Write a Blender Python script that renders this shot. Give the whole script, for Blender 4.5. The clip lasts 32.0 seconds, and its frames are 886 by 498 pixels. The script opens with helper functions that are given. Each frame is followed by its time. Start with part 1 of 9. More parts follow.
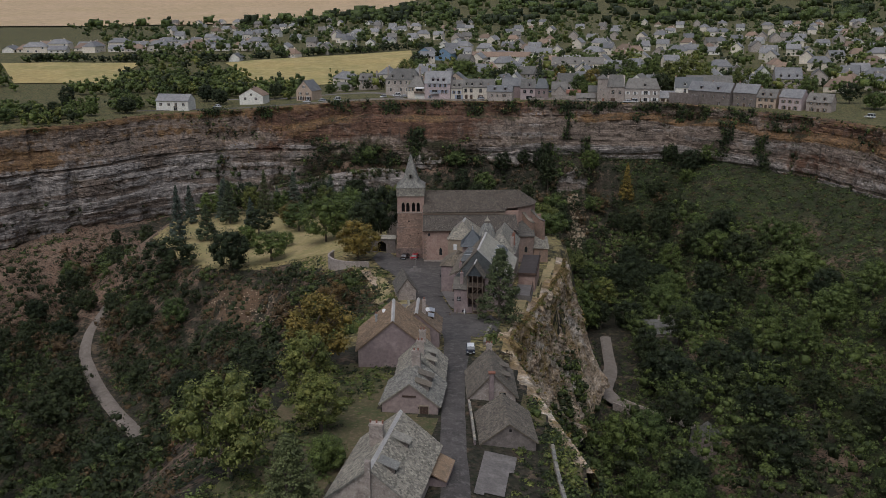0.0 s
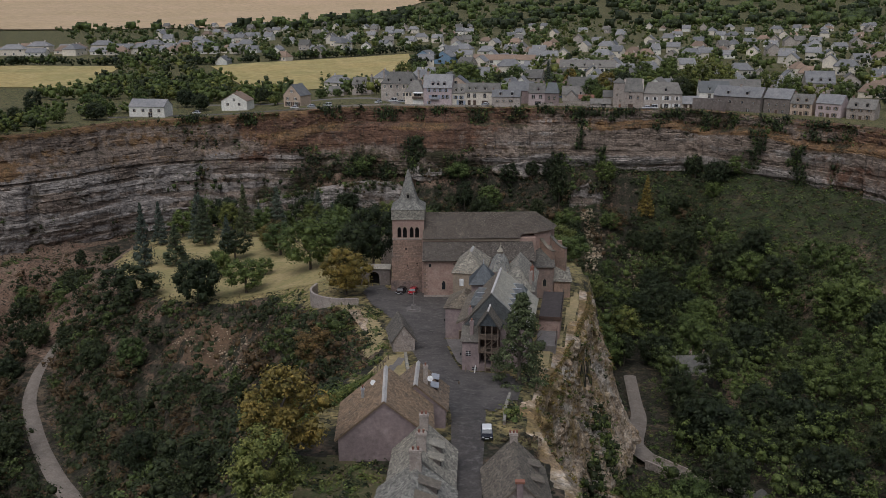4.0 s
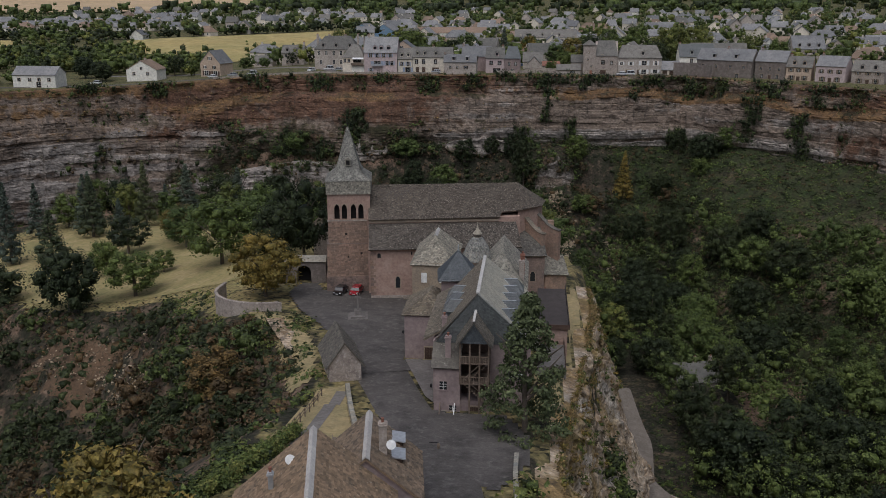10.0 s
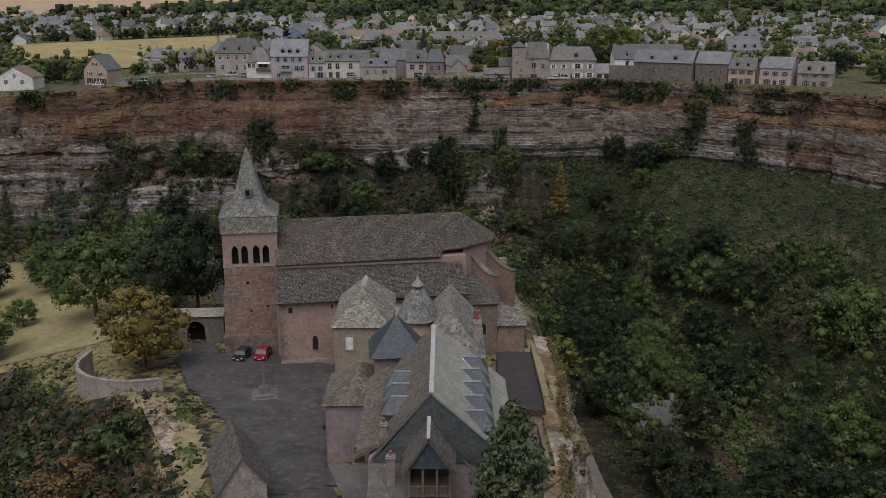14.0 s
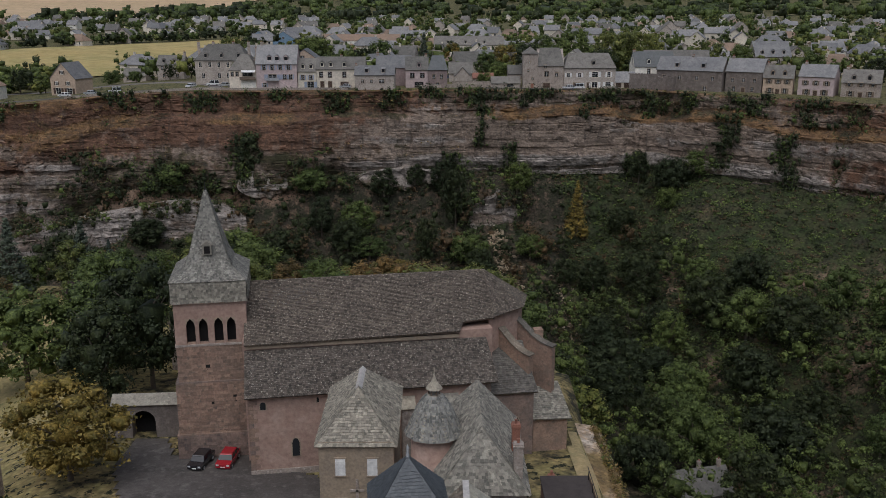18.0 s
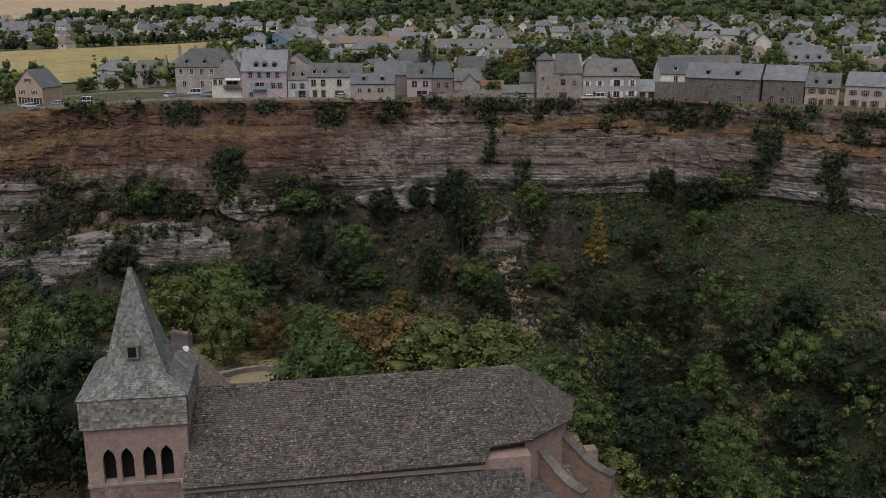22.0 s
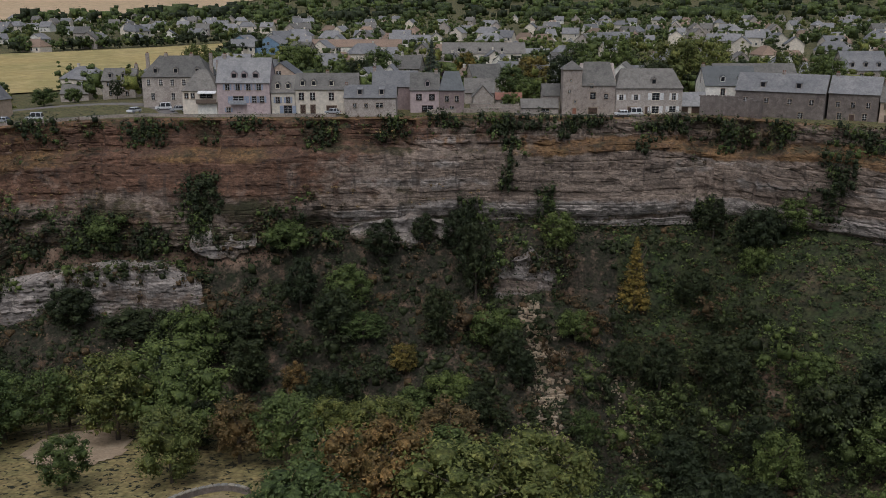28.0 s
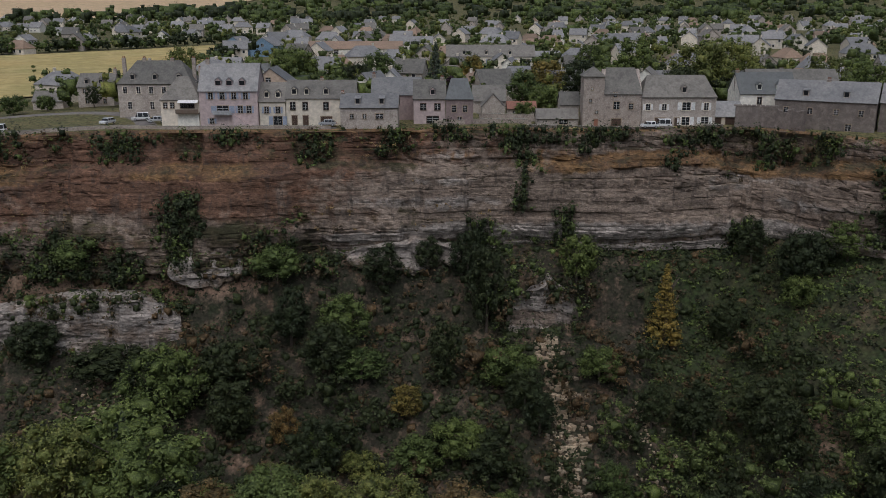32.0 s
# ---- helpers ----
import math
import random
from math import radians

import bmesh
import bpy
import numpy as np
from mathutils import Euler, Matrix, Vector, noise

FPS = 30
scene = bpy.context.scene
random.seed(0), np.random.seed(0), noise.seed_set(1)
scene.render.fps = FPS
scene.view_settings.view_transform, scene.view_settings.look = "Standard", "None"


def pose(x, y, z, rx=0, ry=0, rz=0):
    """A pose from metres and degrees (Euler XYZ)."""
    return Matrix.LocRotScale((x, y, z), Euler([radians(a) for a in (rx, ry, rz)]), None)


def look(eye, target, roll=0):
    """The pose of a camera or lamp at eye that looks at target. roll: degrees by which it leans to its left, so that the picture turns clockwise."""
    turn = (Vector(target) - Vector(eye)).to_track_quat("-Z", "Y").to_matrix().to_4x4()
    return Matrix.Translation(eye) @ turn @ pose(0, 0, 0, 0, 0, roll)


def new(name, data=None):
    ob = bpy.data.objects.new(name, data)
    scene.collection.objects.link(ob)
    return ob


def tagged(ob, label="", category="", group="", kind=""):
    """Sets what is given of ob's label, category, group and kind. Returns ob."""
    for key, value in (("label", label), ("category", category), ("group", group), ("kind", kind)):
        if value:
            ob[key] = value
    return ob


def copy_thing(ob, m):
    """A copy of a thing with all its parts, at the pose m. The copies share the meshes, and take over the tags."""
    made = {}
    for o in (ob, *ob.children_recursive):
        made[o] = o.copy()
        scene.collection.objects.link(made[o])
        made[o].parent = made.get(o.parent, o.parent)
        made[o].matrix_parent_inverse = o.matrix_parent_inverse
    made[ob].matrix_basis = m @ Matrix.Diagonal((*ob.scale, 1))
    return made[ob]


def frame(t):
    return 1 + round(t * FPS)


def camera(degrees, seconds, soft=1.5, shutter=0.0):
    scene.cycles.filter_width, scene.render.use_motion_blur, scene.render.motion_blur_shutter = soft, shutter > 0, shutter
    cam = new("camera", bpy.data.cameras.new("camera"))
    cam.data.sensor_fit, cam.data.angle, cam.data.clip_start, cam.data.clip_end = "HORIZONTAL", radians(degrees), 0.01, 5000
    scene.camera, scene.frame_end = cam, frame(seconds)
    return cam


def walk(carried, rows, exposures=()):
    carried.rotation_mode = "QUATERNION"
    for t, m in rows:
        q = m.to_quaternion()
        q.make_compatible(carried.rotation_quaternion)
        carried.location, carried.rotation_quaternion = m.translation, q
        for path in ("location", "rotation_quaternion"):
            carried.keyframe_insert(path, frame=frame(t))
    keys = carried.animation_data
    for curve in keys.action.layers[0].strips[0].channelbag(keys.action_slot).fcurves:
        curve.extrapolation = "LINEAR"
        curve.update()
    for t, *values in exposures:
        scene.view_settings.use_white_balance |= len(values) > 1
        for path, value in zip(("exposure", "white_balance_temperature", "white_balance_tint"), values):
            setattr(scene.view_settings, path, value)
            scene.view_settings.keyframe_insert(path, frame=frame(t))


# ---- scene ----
# ---------- camera ----------
PATH = [
    (0, 32.13, -259.87, 53.86, 9.534, -15.847, 0.310),
    (1, 29.49, -248.25, 52.61, 9.383, -15.796, 0.255),
    (2, 27.48, -238.01, 52.20, 9.419, -15.803, 0.217),
    (3, 25.70, -228.52, 51.72, 9.424, -15.815, 0.203),
    (3.5, 24.70, -223.65, 50.59, 9.420, -15.609, 0.222),
    (5.5, 20.47, -204.48, 44.87, 9.248, -15.406, 0.280),
    (6, 19.42, -200.13, 43.68, 9.172, -15.508, 0.237),
    (7, 17.54, -191.71, 41.17, 9.130, -15.611, 0.036),
    (8, 15.72, -182.87, 38.16, 9.137, -15.702, -0.149),
    (8.5, 14.80, -178.23, 36.43, 8.975, -15.745, -0.108),
    (9, 13.79, -173.41, 34.51, 8.558, -15.623, -0.058),
    (9.5, 12.98, -168.94, 33.04, 7.537, -15.835, -0.020),
    (10, 12.17, -164.18, 31.49, 5.559, -15.781, -0.008),
    (10.5, 11.31, -159.23, 30.05, 3.244, -15.737, 0.041),
    (11, 10.46, -154.94, 29.01, 2.026, -15.422, -0.017),
    (11.5, 9.93, -150.80, 28.72, 2.087, -15.398, -0.079),
    (12, 9.39, -146.52, 28.85, 1.737, -15.522, -0.063),
    (12.5, 8.80, -142.46, 28.90, 1.249, -15.538, 0.010),
    (13, 8.17, -138.38, 28.72, 0.371, -15.374, 0.034),
    (14, 7.28, -130.27, 28.65, 0.077, -15.465, -0.025),
    (14.5, 6.84, -126.36, 28.56, -0.072, -15.370, -0.040),
    (16.5, 4.96, -109.76, 27.70, -0.246, -15.217, 0.000),
    (18, 4.39, -97.63, 27.81, -0.246, -15.217, 0.000),
    (20, 3.63, -82.05, 27.92, -0.246, -15.217, 0.000),
    (22, 2.87, -67.15, 28.00, -0.246, -15.217, 0.000),
    (24, 2.12, -52.91, 28.05, -0.246, -15.217, 0.000),
    (26, 1.36, -39.33, 28.07, -0.246, -15.217, 0.000),
    (28, 0.60, -26.38, 28.05, -0.246, -15.217, 0.000),
    (30, -0.16, -14.06, 28.01, -0.246, -15.217, 0.000),
    (32, -0.91, -2.36, 27.93, -0.246, -15.217, 0.000),
]
cam = camera(52.23, 32.0, soft=0.85)
walk(cam, [(t, pose(x, y, z, 90 + pitch, roll, yaw)) for t, x, y, z, yaw, pitch, roll in PATH], exposures=[(0.0, 0.12, 6000.0, 12.0), (32.0, 0.12, 6000.0, 12.0)])

# ---------- world and light: a bright overcast sky ----------
world = bpy.data.worlds.new("overcast")
scene.world = world
world.use_nodes = True
wn = world.node_tree.nodes
wl = world.node_tree.links
sky = wn.new("ShaderNodeTexSky")
sky.sky_type = "NISHITA"
sky.sun_disc = False
sky.sun_elevation = radians(60)
sky.sun_rotation = radians(215)
sky.dust_density = 4.0
sky.air_density = 1.0
wash = wn.new("ShaderNodeHueSaturation")
wash.inputs["Saturation"].default_value = 0.6
wl.new(sky.outputs[0], wash.inputs["Color"])
wl.new(wash.outputs[0], wn["Background"].inputs["Color"])
wn["Background"].inputs["Strength"].default_value = 0.072
sun_data = bpy.data.lights.new("sun", "SUN")
sun_data.energy = 1.15
sun_data.angle = radians(42)
sun_data.color = (1.0, 0.985, 0.965)
sun = new("sun", sun_data)
sun.matrix_world = look((12, -62, 112), (0, 0, 0))

# ---------- materials ----------
def material(name, colours, size=1.0, rough=0.85, bump=0.3, grain=14.0, metal=0.0, per="", spread=0.0, attrs=(), strata=0.0, spots=None, spec=0.3, streaks=0.0):
    """Noise-mixed colours at two scales, fine bump, and variation by island or object. attrs: (attribute, colour, colour) covers."""
    m = bpy.data.materials.new(name)
    m.use_nodes = True
    n, l = m.node_tree.nodes, m.node_tree.links
    bsdf = n["Principled BSDF"]
    bsdf.inputs["Roughness"].default_value, bsdf.inputs["Metallic"].default_value = rough, metal
    bsdf.inputs["Specular IOR Level"].default_value = spec
    pos = n.new("ShaderNodeNewGeometry").outputs["Position"]

    def noise_of(scale, detail=4.0, source=pos):
        t = n.new("ShaderNodeTexNoise")
        t.inputs["Scale"].default_value, t.inputs["Detail"].default_value, t.inputs["Roughness"].default_value = scale, detail, 0.62
        l.new(source, t.inputs["Vector"])
        return t.outputs["Fac"]

    def ramp(fac, a, b):
        r = n.new("ShaderNodeMapRange")
        r.inputs["From Min"].default_value, r.inputs["From Max"].default_value = a, b
        l.new(fac, r.inputs["Value"])
        return r.outputs["Result"]

    def mix(fac, a, b, mode="MIX"):
        x = n.new("ShaderNodeMix")
        x.data_type, x.blend_type = "RGBA", mode
        for key, v in ((0, fac), (6, a), (7, b)):
            if isinstance(v, bpy.types.NodeSocket):
                l.new(v, x.inputs[key])
            elif isinstance(v, tuple):
                x.inputs[key].default_value = (*v, 1)
            else:
                x.inputs[key].default_value = v
        return x.outputs[2]

    coarse, fine = noise_of(0.16 / size, 5), noise_of(grain / size / 6, 6)
    col = mix(ramp(coarse, 0.36, 0.64), colours[0], colours[1])
    if len(colours) > 2:
        col = mix(ramp(noise_of(0.55 / size, 5), 0.46, 0.68), col, colours[2])
    if len(colours) > 3:
        col = mix(ramp(noise_of(1.7 / size, 5), 0.52, 0.7), col, colours[3])
    if strata:
        mp = n.new("ShaderNodeMapping")
        mp.inputs["Scale"].default_value = (0.03, 0.03, strata)
        l.new(pos, mp.inputs["Vector"])
        beds = noise_of(1.0, 6, mp.outputs[0])
        col = mix(ramp(beds, 0.40, 0.66), col, mix(0.45, colours[-1], colours[0]))
        col = mix(ramp(beds, 0.62, 0.80), col, (0.125, 0.102, 0.084))
    if streaks:
        mp = n.new("ShaderNodeMapping")
        mp.inputs["Scale"].default_value = (0.45, 0.45, 0.05)
        l.new(pos, mp.inputs["Vector"])
        col = mix(ramp(noise_of(1.0, 6, mp.outputs[0]), 0.56, 0.72), col, mix(streaks, col, (0.06, 0.05, 0.045)))
    for attr, a, b in attrs:
        at = n.new("ShaderNodeAttribute")
        at.attribute_name = attr
        add = n.new("ShaderNodeMath")
        add.operation = "ADD"
        l.new(at.outputs["Fac"], add.inputs[0])
        l.new(ramp(noise_of(0.35, 6), 0.1, 0.9), add.inputs[1])
        col = mix(ramp(add.outputs[0], 0.85, 1.12), col, mix(ramp(noise_of(0.22, 6), 0.35, 0.65), a, b))
    if spots:
        col = mix(ramp(noise_of(spots[1], 3), spots[2], spots[2] + 0.05), col, spots[0])
    cracks = None
    if streaks:
        def stretched(scale, detail):
            mp = n.new("ShaderNodeMapping")
            mp.inputs["Scale"].default_value = scale
            l.new(pos, mp.inputs["Vector"])
            return noise_of(1.0, detail, mp.outputs[0])

        def blocks(scale):
            mp = n.new("ShaderNodeMapping")
            mp.inputs["Scale"].default_value = scale
            l.new(pos, mp.inputs["Vector"])
            vc = n.new("ShaderNodeTexVoronoi")
            vc.distance = "CHEBYCHEV"
            vc.inputs["Scale"].default_value = 1.0
            l.new(mp.outputs[0], vc.inputs["Vector"])
            bw = n.new("ShaderNodeRGBToBW")
            l.new(vc.outputs["Color"], bw.inputs[0])
            return bw.outputs[0]

        for scale, lo, hi in (((0.16, 0.16, 0.62), 0.70, 1.32), ((0.55, 0.55, 1.7), 0.74, 1.28), ((1.7, 1.7, 4.2), 0.66, 1.36)):
            col = mix(1.0, col, mix(blocks(scale), (lo, lo * 0.98, lo * 0.96), (hi, hi * 0.985, hi * 0.965)), "MULTIPLY")
        beds_line = ramp(stretched((0.10, 0.10, 1.15), 5), 0.585, 0.625)
        joints = ramp(stretched((0.55, 0.55, 0.10), 5), 0.585, 0.63)
        col = mix(beds_line, col, mix(0.34, col, (0.05, 0.04, 0.034)))
        col = mix(joints, col, mix(0.5, col, (0.05, 0.042, 0.036)))
        cracks = ramp(stretched((0.14, 0.14, 1.7), 5), 0.62, 0.54)
    col = mix(ramp(fine, 0.25, 0.75), mix(1.0, col, (0.72, 0.72, 0.72), "MULTIPLY"), mix(1.0, col, (1.22, 1.22, 1.22), "MULTIPLY"))
    if per:
        src = n.new("ShaderNodeNewGeometry").outputs["Random Per Island"] if per == "island" else n.new("ShaderNodeObjectInfo").outputs["Random"]
        lo, hi = 1 - spread, 1 + spread
        col = mix(1.0, col, mix(src, (lo, lo, lo * 0.95), (hi * 1.03, hi, hi * 0.93)), "MULTIPLY")
        if per == "island":
            src2 = n.new("ShaderNodeObjectInfo").outputs["Random"]
            col = mix(1.0, col, mix(src2, (0.8, 0.84, 0.86), (1.2, 1.14, 1.0)), "MULTIPLY")
    l.new(col, bsdf.inputs["Base Color"])
    if bump:
        b = n.new("ShaderNodeBump")
        b.inputs["Strength"].default_value, b.inputs["Distance"].default_value = bump, 0.12 * size
        l.new(noise_of(grain / size / 2.2, 6), b.inputs["Height"])
        if cracks is not None:
            b3 = n.new("ShaderNodeBump")
            b3.inputs["Strength"].default_value, b3.inputs["Distance"].default_value = 0.5, 0.3
            l.new(cracks, b3.inputs["Height"])
            l.new(b.outputs[0], b3.inputs["Normal"])
            b = b3
        l.new(b.outputs[0], bsdf.inputs["Normal"])
    return m


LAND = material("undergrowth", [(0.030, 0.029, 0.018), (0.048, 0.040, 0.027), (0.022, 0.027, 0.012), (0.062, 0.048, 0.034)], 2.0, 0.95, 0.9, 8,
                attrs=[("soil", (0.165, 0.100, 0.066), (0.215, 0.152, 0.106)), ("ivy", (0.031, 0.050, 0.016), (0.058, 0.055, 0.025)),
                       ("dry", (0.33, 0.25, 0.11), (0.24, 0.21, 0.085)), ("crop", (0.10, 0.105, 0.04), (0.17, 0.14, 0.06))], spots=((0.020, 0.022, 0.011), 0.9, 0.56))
LAWN_EDGE = material("dry_grass", [(0.34, 0.265, 0.14), (0.25, 0.215, 0.105), (0.42, 0.32, 0.16)], 1.0, 0.95, 0.6)
SAND = material("pale_sandy_ground", [(0.40, 0.30, 0.20), (0.33, 0.245, 0.155), (0.45, 0.35, 0.24)], 1.0, 0.95, 0.5)
STRAW_LAWN = material("dry_lawn", [(0.36, 0.285, 0.125), (0.27, 0.235, 0.10), (0.41, 0.315, 0.155), (0.22, 0.205, 0.085)], 3.0, 0.95, 0.5, 20)
FIELD = material("stubble_field", [(0.440, 0.330, 0.132), (0.330, 0.286, 0.110), (0.484, 0.374, 0.165)], 9.0, 0.95, 0.4)
FIELD_TAN = material("tan_field", [(0.550, 0.396, 0.242), (0.495, 0.363, 0.209)], 30.0, 0.95, 0.3)
ROCK = material("limestone_cliff", [(0.159, 0.123, 0.098), (0.207, 0.171, 0.143), (0.111, 0.085, 0.067), (0.241, 0.202, 0.169)], 1.6, 0.92, 1.0, 12, strata=0.55, streaks=0.8,
                attrs=[("pale", (0.325, 0.298, 0.275), (0.235, 0.216, 0.20)), ("red", (0.145, 0.082, 0.054), (0.108, 0.066, 0.046)), ("straw", (0.19, 0.118, 0.055), (0.125, 0.078, 0.046)), ("moss", (0.036, 0.036, 0.018), (0.07, 0.056, 0.034))], spots=((0.075, 0.056, 0.048), 0.5, 0.68))
SPUR_ROCK = material("crag_rock", [(0.36, 0.265, 0.175), (0.48, 0.41, 0.325), (0.29, 0.195, 0.105), (0.56, 0.51, 0.44)], 1.0, 0.92, 0.9, 12, streaks=0.4,
                     attrs=[("pale", (0.58, 0.54, 0.48), (0.45, 0.40, 0.34)), ("moss", (0.115, 0.10, 0.04), (0.22, 0.165, 0.07)), ("straw", (0.30, 0.21, 0.10), (0.20, 0.155, 0.072))], spots=((0.13, 0.10, 0.075), 0.7, 0.66))
STONE_SCREE = material("scree_stone", [(0.36, 0.31, 0.26), (0.25, 0.20, 0.16)], 1.0, 0.92, 0.5, per="island", spread=0.3)
ASPHALT = material("old_asphalt", [(0.076, 0.067, 0.060), (0.120, 0.106, 0.096), (0.060, 0.054, 0.049), (0.150, 0.134, 0.122)], 1.8, 0.78, 0.25, 30)
PAVING = material("grey_paving", [(0.185, 0.165, 0.15), (0.145, 0.13, 0.118), (0.22, 0.20, 0.18)], 1.0, 0.85, 0.3)
TRACK = material("gravel_track", [(0.225, 0.19, 0.155), (0.18, 0.15, 0.122), (0.26, 0.22, 0.18)], 1.0, 0.95, 0.5)
RED_STONE = material("red_sandstone", [(0.27, 0.185, 0.16), (0.21, 0.16, 0.145), (0.33, 0.235, 0.20), (0.16, 0.135, 0.125)], 0.8, 0.9, 0.6, 18, per="island", spread=0.22)
PINK_RENDER = material("pink_render", [(0.38, 0.255, 0.20), (0.33, 0.22, 0.175), (0.42, 0.30, 0.24)], 1.0, 0.9, 0.25)
GREY_RENDER = material("mauve_grey_render", [(0.290, 0.222, 0.208), (0.245, 0.188, 0.178), (0.330, 0.256, 0.236)], 1.4, 0.9, 0.3)
PINK_GREY = material("pink_grey_render", [(0.32, 0.245, 0.22), (0.27, 0.21, 0.19), (0.36, 0.28, 0.25)], 1.4, 0.9, 0.3)
GARDEN = material("rough_garden_grass", [(0.085, 0.085, 0.036), (0.13, 0.10, 0.055), (0.07, 0.085, 0.03), (0.19, 0.135, 0.085)], 1.2, 0.95, 0.6)
RUBBLE = material("rubble_stone", [(0.338, 0.281, 0.237), (0.425, 0.362, 0.306), (0.237, 0.194, 0.169), (0.500, 0.444, 0.388)], 0.55, 0.92, 0.8, 16)
RIM_STONE = material("pale_rubble_stone", [(0.40, 0.345, 0.295), (0.49, 0.43, 0.37), (0.31, 0.265, 0.23), (0.56, 0.50, 0.44)], 0.7, 0.92, 0.7, 14)
DARK_RUBBLE = material("dark_basalt_rubble", [(0.15, 0.125, 0.11), (0.20, 0.17, 0.15), (0.26, 0.22, 0.19)], 0.55, 0.92, 0.8, 16)
OCHRE_STONE = material("ochre_ashlar", [(0.36, 0.28, 0.20), (0.31, 0.25, 0.18), (0.26, 0.21, 0.16)], 0.7, 0.9, 0.5, 16)
PALE_RENDER = material("pale_cream_render", [(0.713, 0.653, 0.570), (0.642, 0.582, 0.511)], 2.0, 0.9, 0.15, per="object", spread=0.16)
WHITE_RENDER = material("white_render", [(0.792, 0.770, 0.726), (0.704, 0.682, 0.638)], 2.0, 0.9, 0.12, per="object", spread=0.1)
ROSE_RENDER = material("rose_render", [(0.52, 0.42, 0.40), (0.48, 0.385, 0.37)], 2.0, 0.9, 0.15)
BEIGE_RENDER = material("beige_render", [(0.52, 0.40, 0.30), (0.47, 0.36, 0.27)], 2.0, 0.9, 0.15)
BLUE_BOARD = material("blue_boarding", [(0.20, 0.30, 0.40), (0.17, 0.26, 0.36)], 2.0, 0.7, 0.15)
LAUZE = material("stone_slates", [(0.136, 0.120, 0.106), (0.167, 0.147, 0.131), (0.116, 0.101, 0.091), (0.212, 0.192, 0.177)], 0.7, 0.88, 0.4, 16, per="island", spread=0.30, spots=((0.33, 0.30, 0.27), 2.8, 0.65))
LAUZE_NAVE = material("speckled_brown_slates", [(0.104, 0.088, 0.080), (0.132, 0.112, 0.101), (0.084, 0.071, 0.066), (0.160, 0.140, 0.128)], 0.7, 0.88, 0.5, 20, per="island", spread=0.45, spots=((0.40, 0.37, 0.34), 5.5, 0.605))
LAUZE_PALE = material("pale_stone_slates", [(0.265, 0.252, 0.238), (0.215, 0.205, 0.193), (0.33, 0.315, 0.292), (0.17, 0.16, 0.15)], 0.7, 0.85, 0.4, 16, per="island", spread=0.40, spots=((0.42, 0.40, 0.36), 2.6, 0.64))
LAUZE_BROWN = material("brown_stone_slates", [(0.20, 0.148, 0.112), (0.235, 0.172, 0.13), (0.155, 0.122, 0.10)], 0.7, 0.88, 0.4, 16, per="island", spread=0.34, spots=((0.33, 0.30, 0.27), 2.8, 0.65))
SLATE = material("blue_slate", [(0.075, 0.085, 0.098), (0.095, 0.105, 0.12), (0.062, 0.068, 0.078)], 0.6, 0.5, 0.25, 20, per="island", spread=0.25, spec=0.5)
SLATE_PALE = material("weathered_slate", [(0.315, 0.313, 0.300), (0.268, 0.266, 0.260), (0.360, 0.352, 0.330)], 0.8, 0.55, 0.25, 20, per="island", spread=0.14, spec=0.5)
FAR_SLATE = material("grey_slate_roof", [(0.185, 0.186, 0.196), (0.240, 0.236, 0.238), (0.150, 0.150, 0.160)], 0.8, 0.6, 0.5, 10, per="object", spread=0.28, spec=0.45)
FAR_LAUZE = material("lichened_slate_roof", [(0.150, 0.142, 0.132), (0.190, 0.180, 0.166), (0.118, 0.111, 0.104)], 0.8, 0.7, 0.6, 10, per="object", spread=0.2)
FAR_TILE = material("brown_tile_roof", [(0.21, 0.155, 0.12), (0.26, 0.185, 0.14)], 0.8, 0.8, 0.5, 10, per="object", spread=0.2)
RED_TILE = material("red_tile_roof", [(0.26, 0.12, 0.085), (0.22, 0.11, 0.08)], 0.8, 0.8, 0.5, 10)
FLAT_ROOF = material("bitumen_roof", [(0.055, 0.045, 0.042), (0.07, 0.058, 0.052)], 2.0, 0.8, 0.2)
ZINC = material("zinc", [(0.52, 0.53, 0.54), (0.44, 0.45, 0.46)], 1.0, 0.45, 0.05, metal=0.5, spec=0.5)
MORTAR = material("pale_lime_mortar", [(0.55, 0.52, 0.48), (0.46, 0.43, 0.40)], 0.6, 0.9, 0.3)
WHITE = material("white_paint", [(0.76, 0.75, 0.72), (0.70, 0.69, 0.66)], 1.0, 0.6, 0.0)
BLUE_PAINT = material("grey_blue_shutter_paint", [(0.33, 0.37, 0.45), (0.29, 0.33, 0.41)], 0.6, 0.6, 0.0)
OAK = material("weathered_oak", [(0.15, 0.11, 0.08), (0.20, 0.155, 0.12)], 0.4, 0.8, 0.3)
DARK_WOOD = material("dark_brown_wood", [(0.07, 0.045, 0.032), (0.095, 0.06, 0.045)], 0.4, 0.7, 0.2)
IRON = material("dark_iron", [(0.03, 0.03, 0.032), (0.045, 0.042, 0.04)], 0.4, 0.5, 0.1, metal=0.6)
BRICK_RED = material("red_brick", [(0.30, 0.13, 0.085), (0.25, 0.12, 0.085)], 0.3, 0.9, 0.4)
BARK = material("bark", [(0.10, 0.08, 0.062), (0.14, 0.115, 0.09)], 0.3, 0.95, 0.7)
RUBBER = material("tyre_rubber", [(0.02, 0.02, 0.02), (0.03, 0.03, 0.03)], 0.5, 0.8, 0.0)
VOID = material("dark_interior", [(0.010, 0.009, 0.009), (0.016, 0.014, 0.013)], 0.5, 0.95, 0.0)


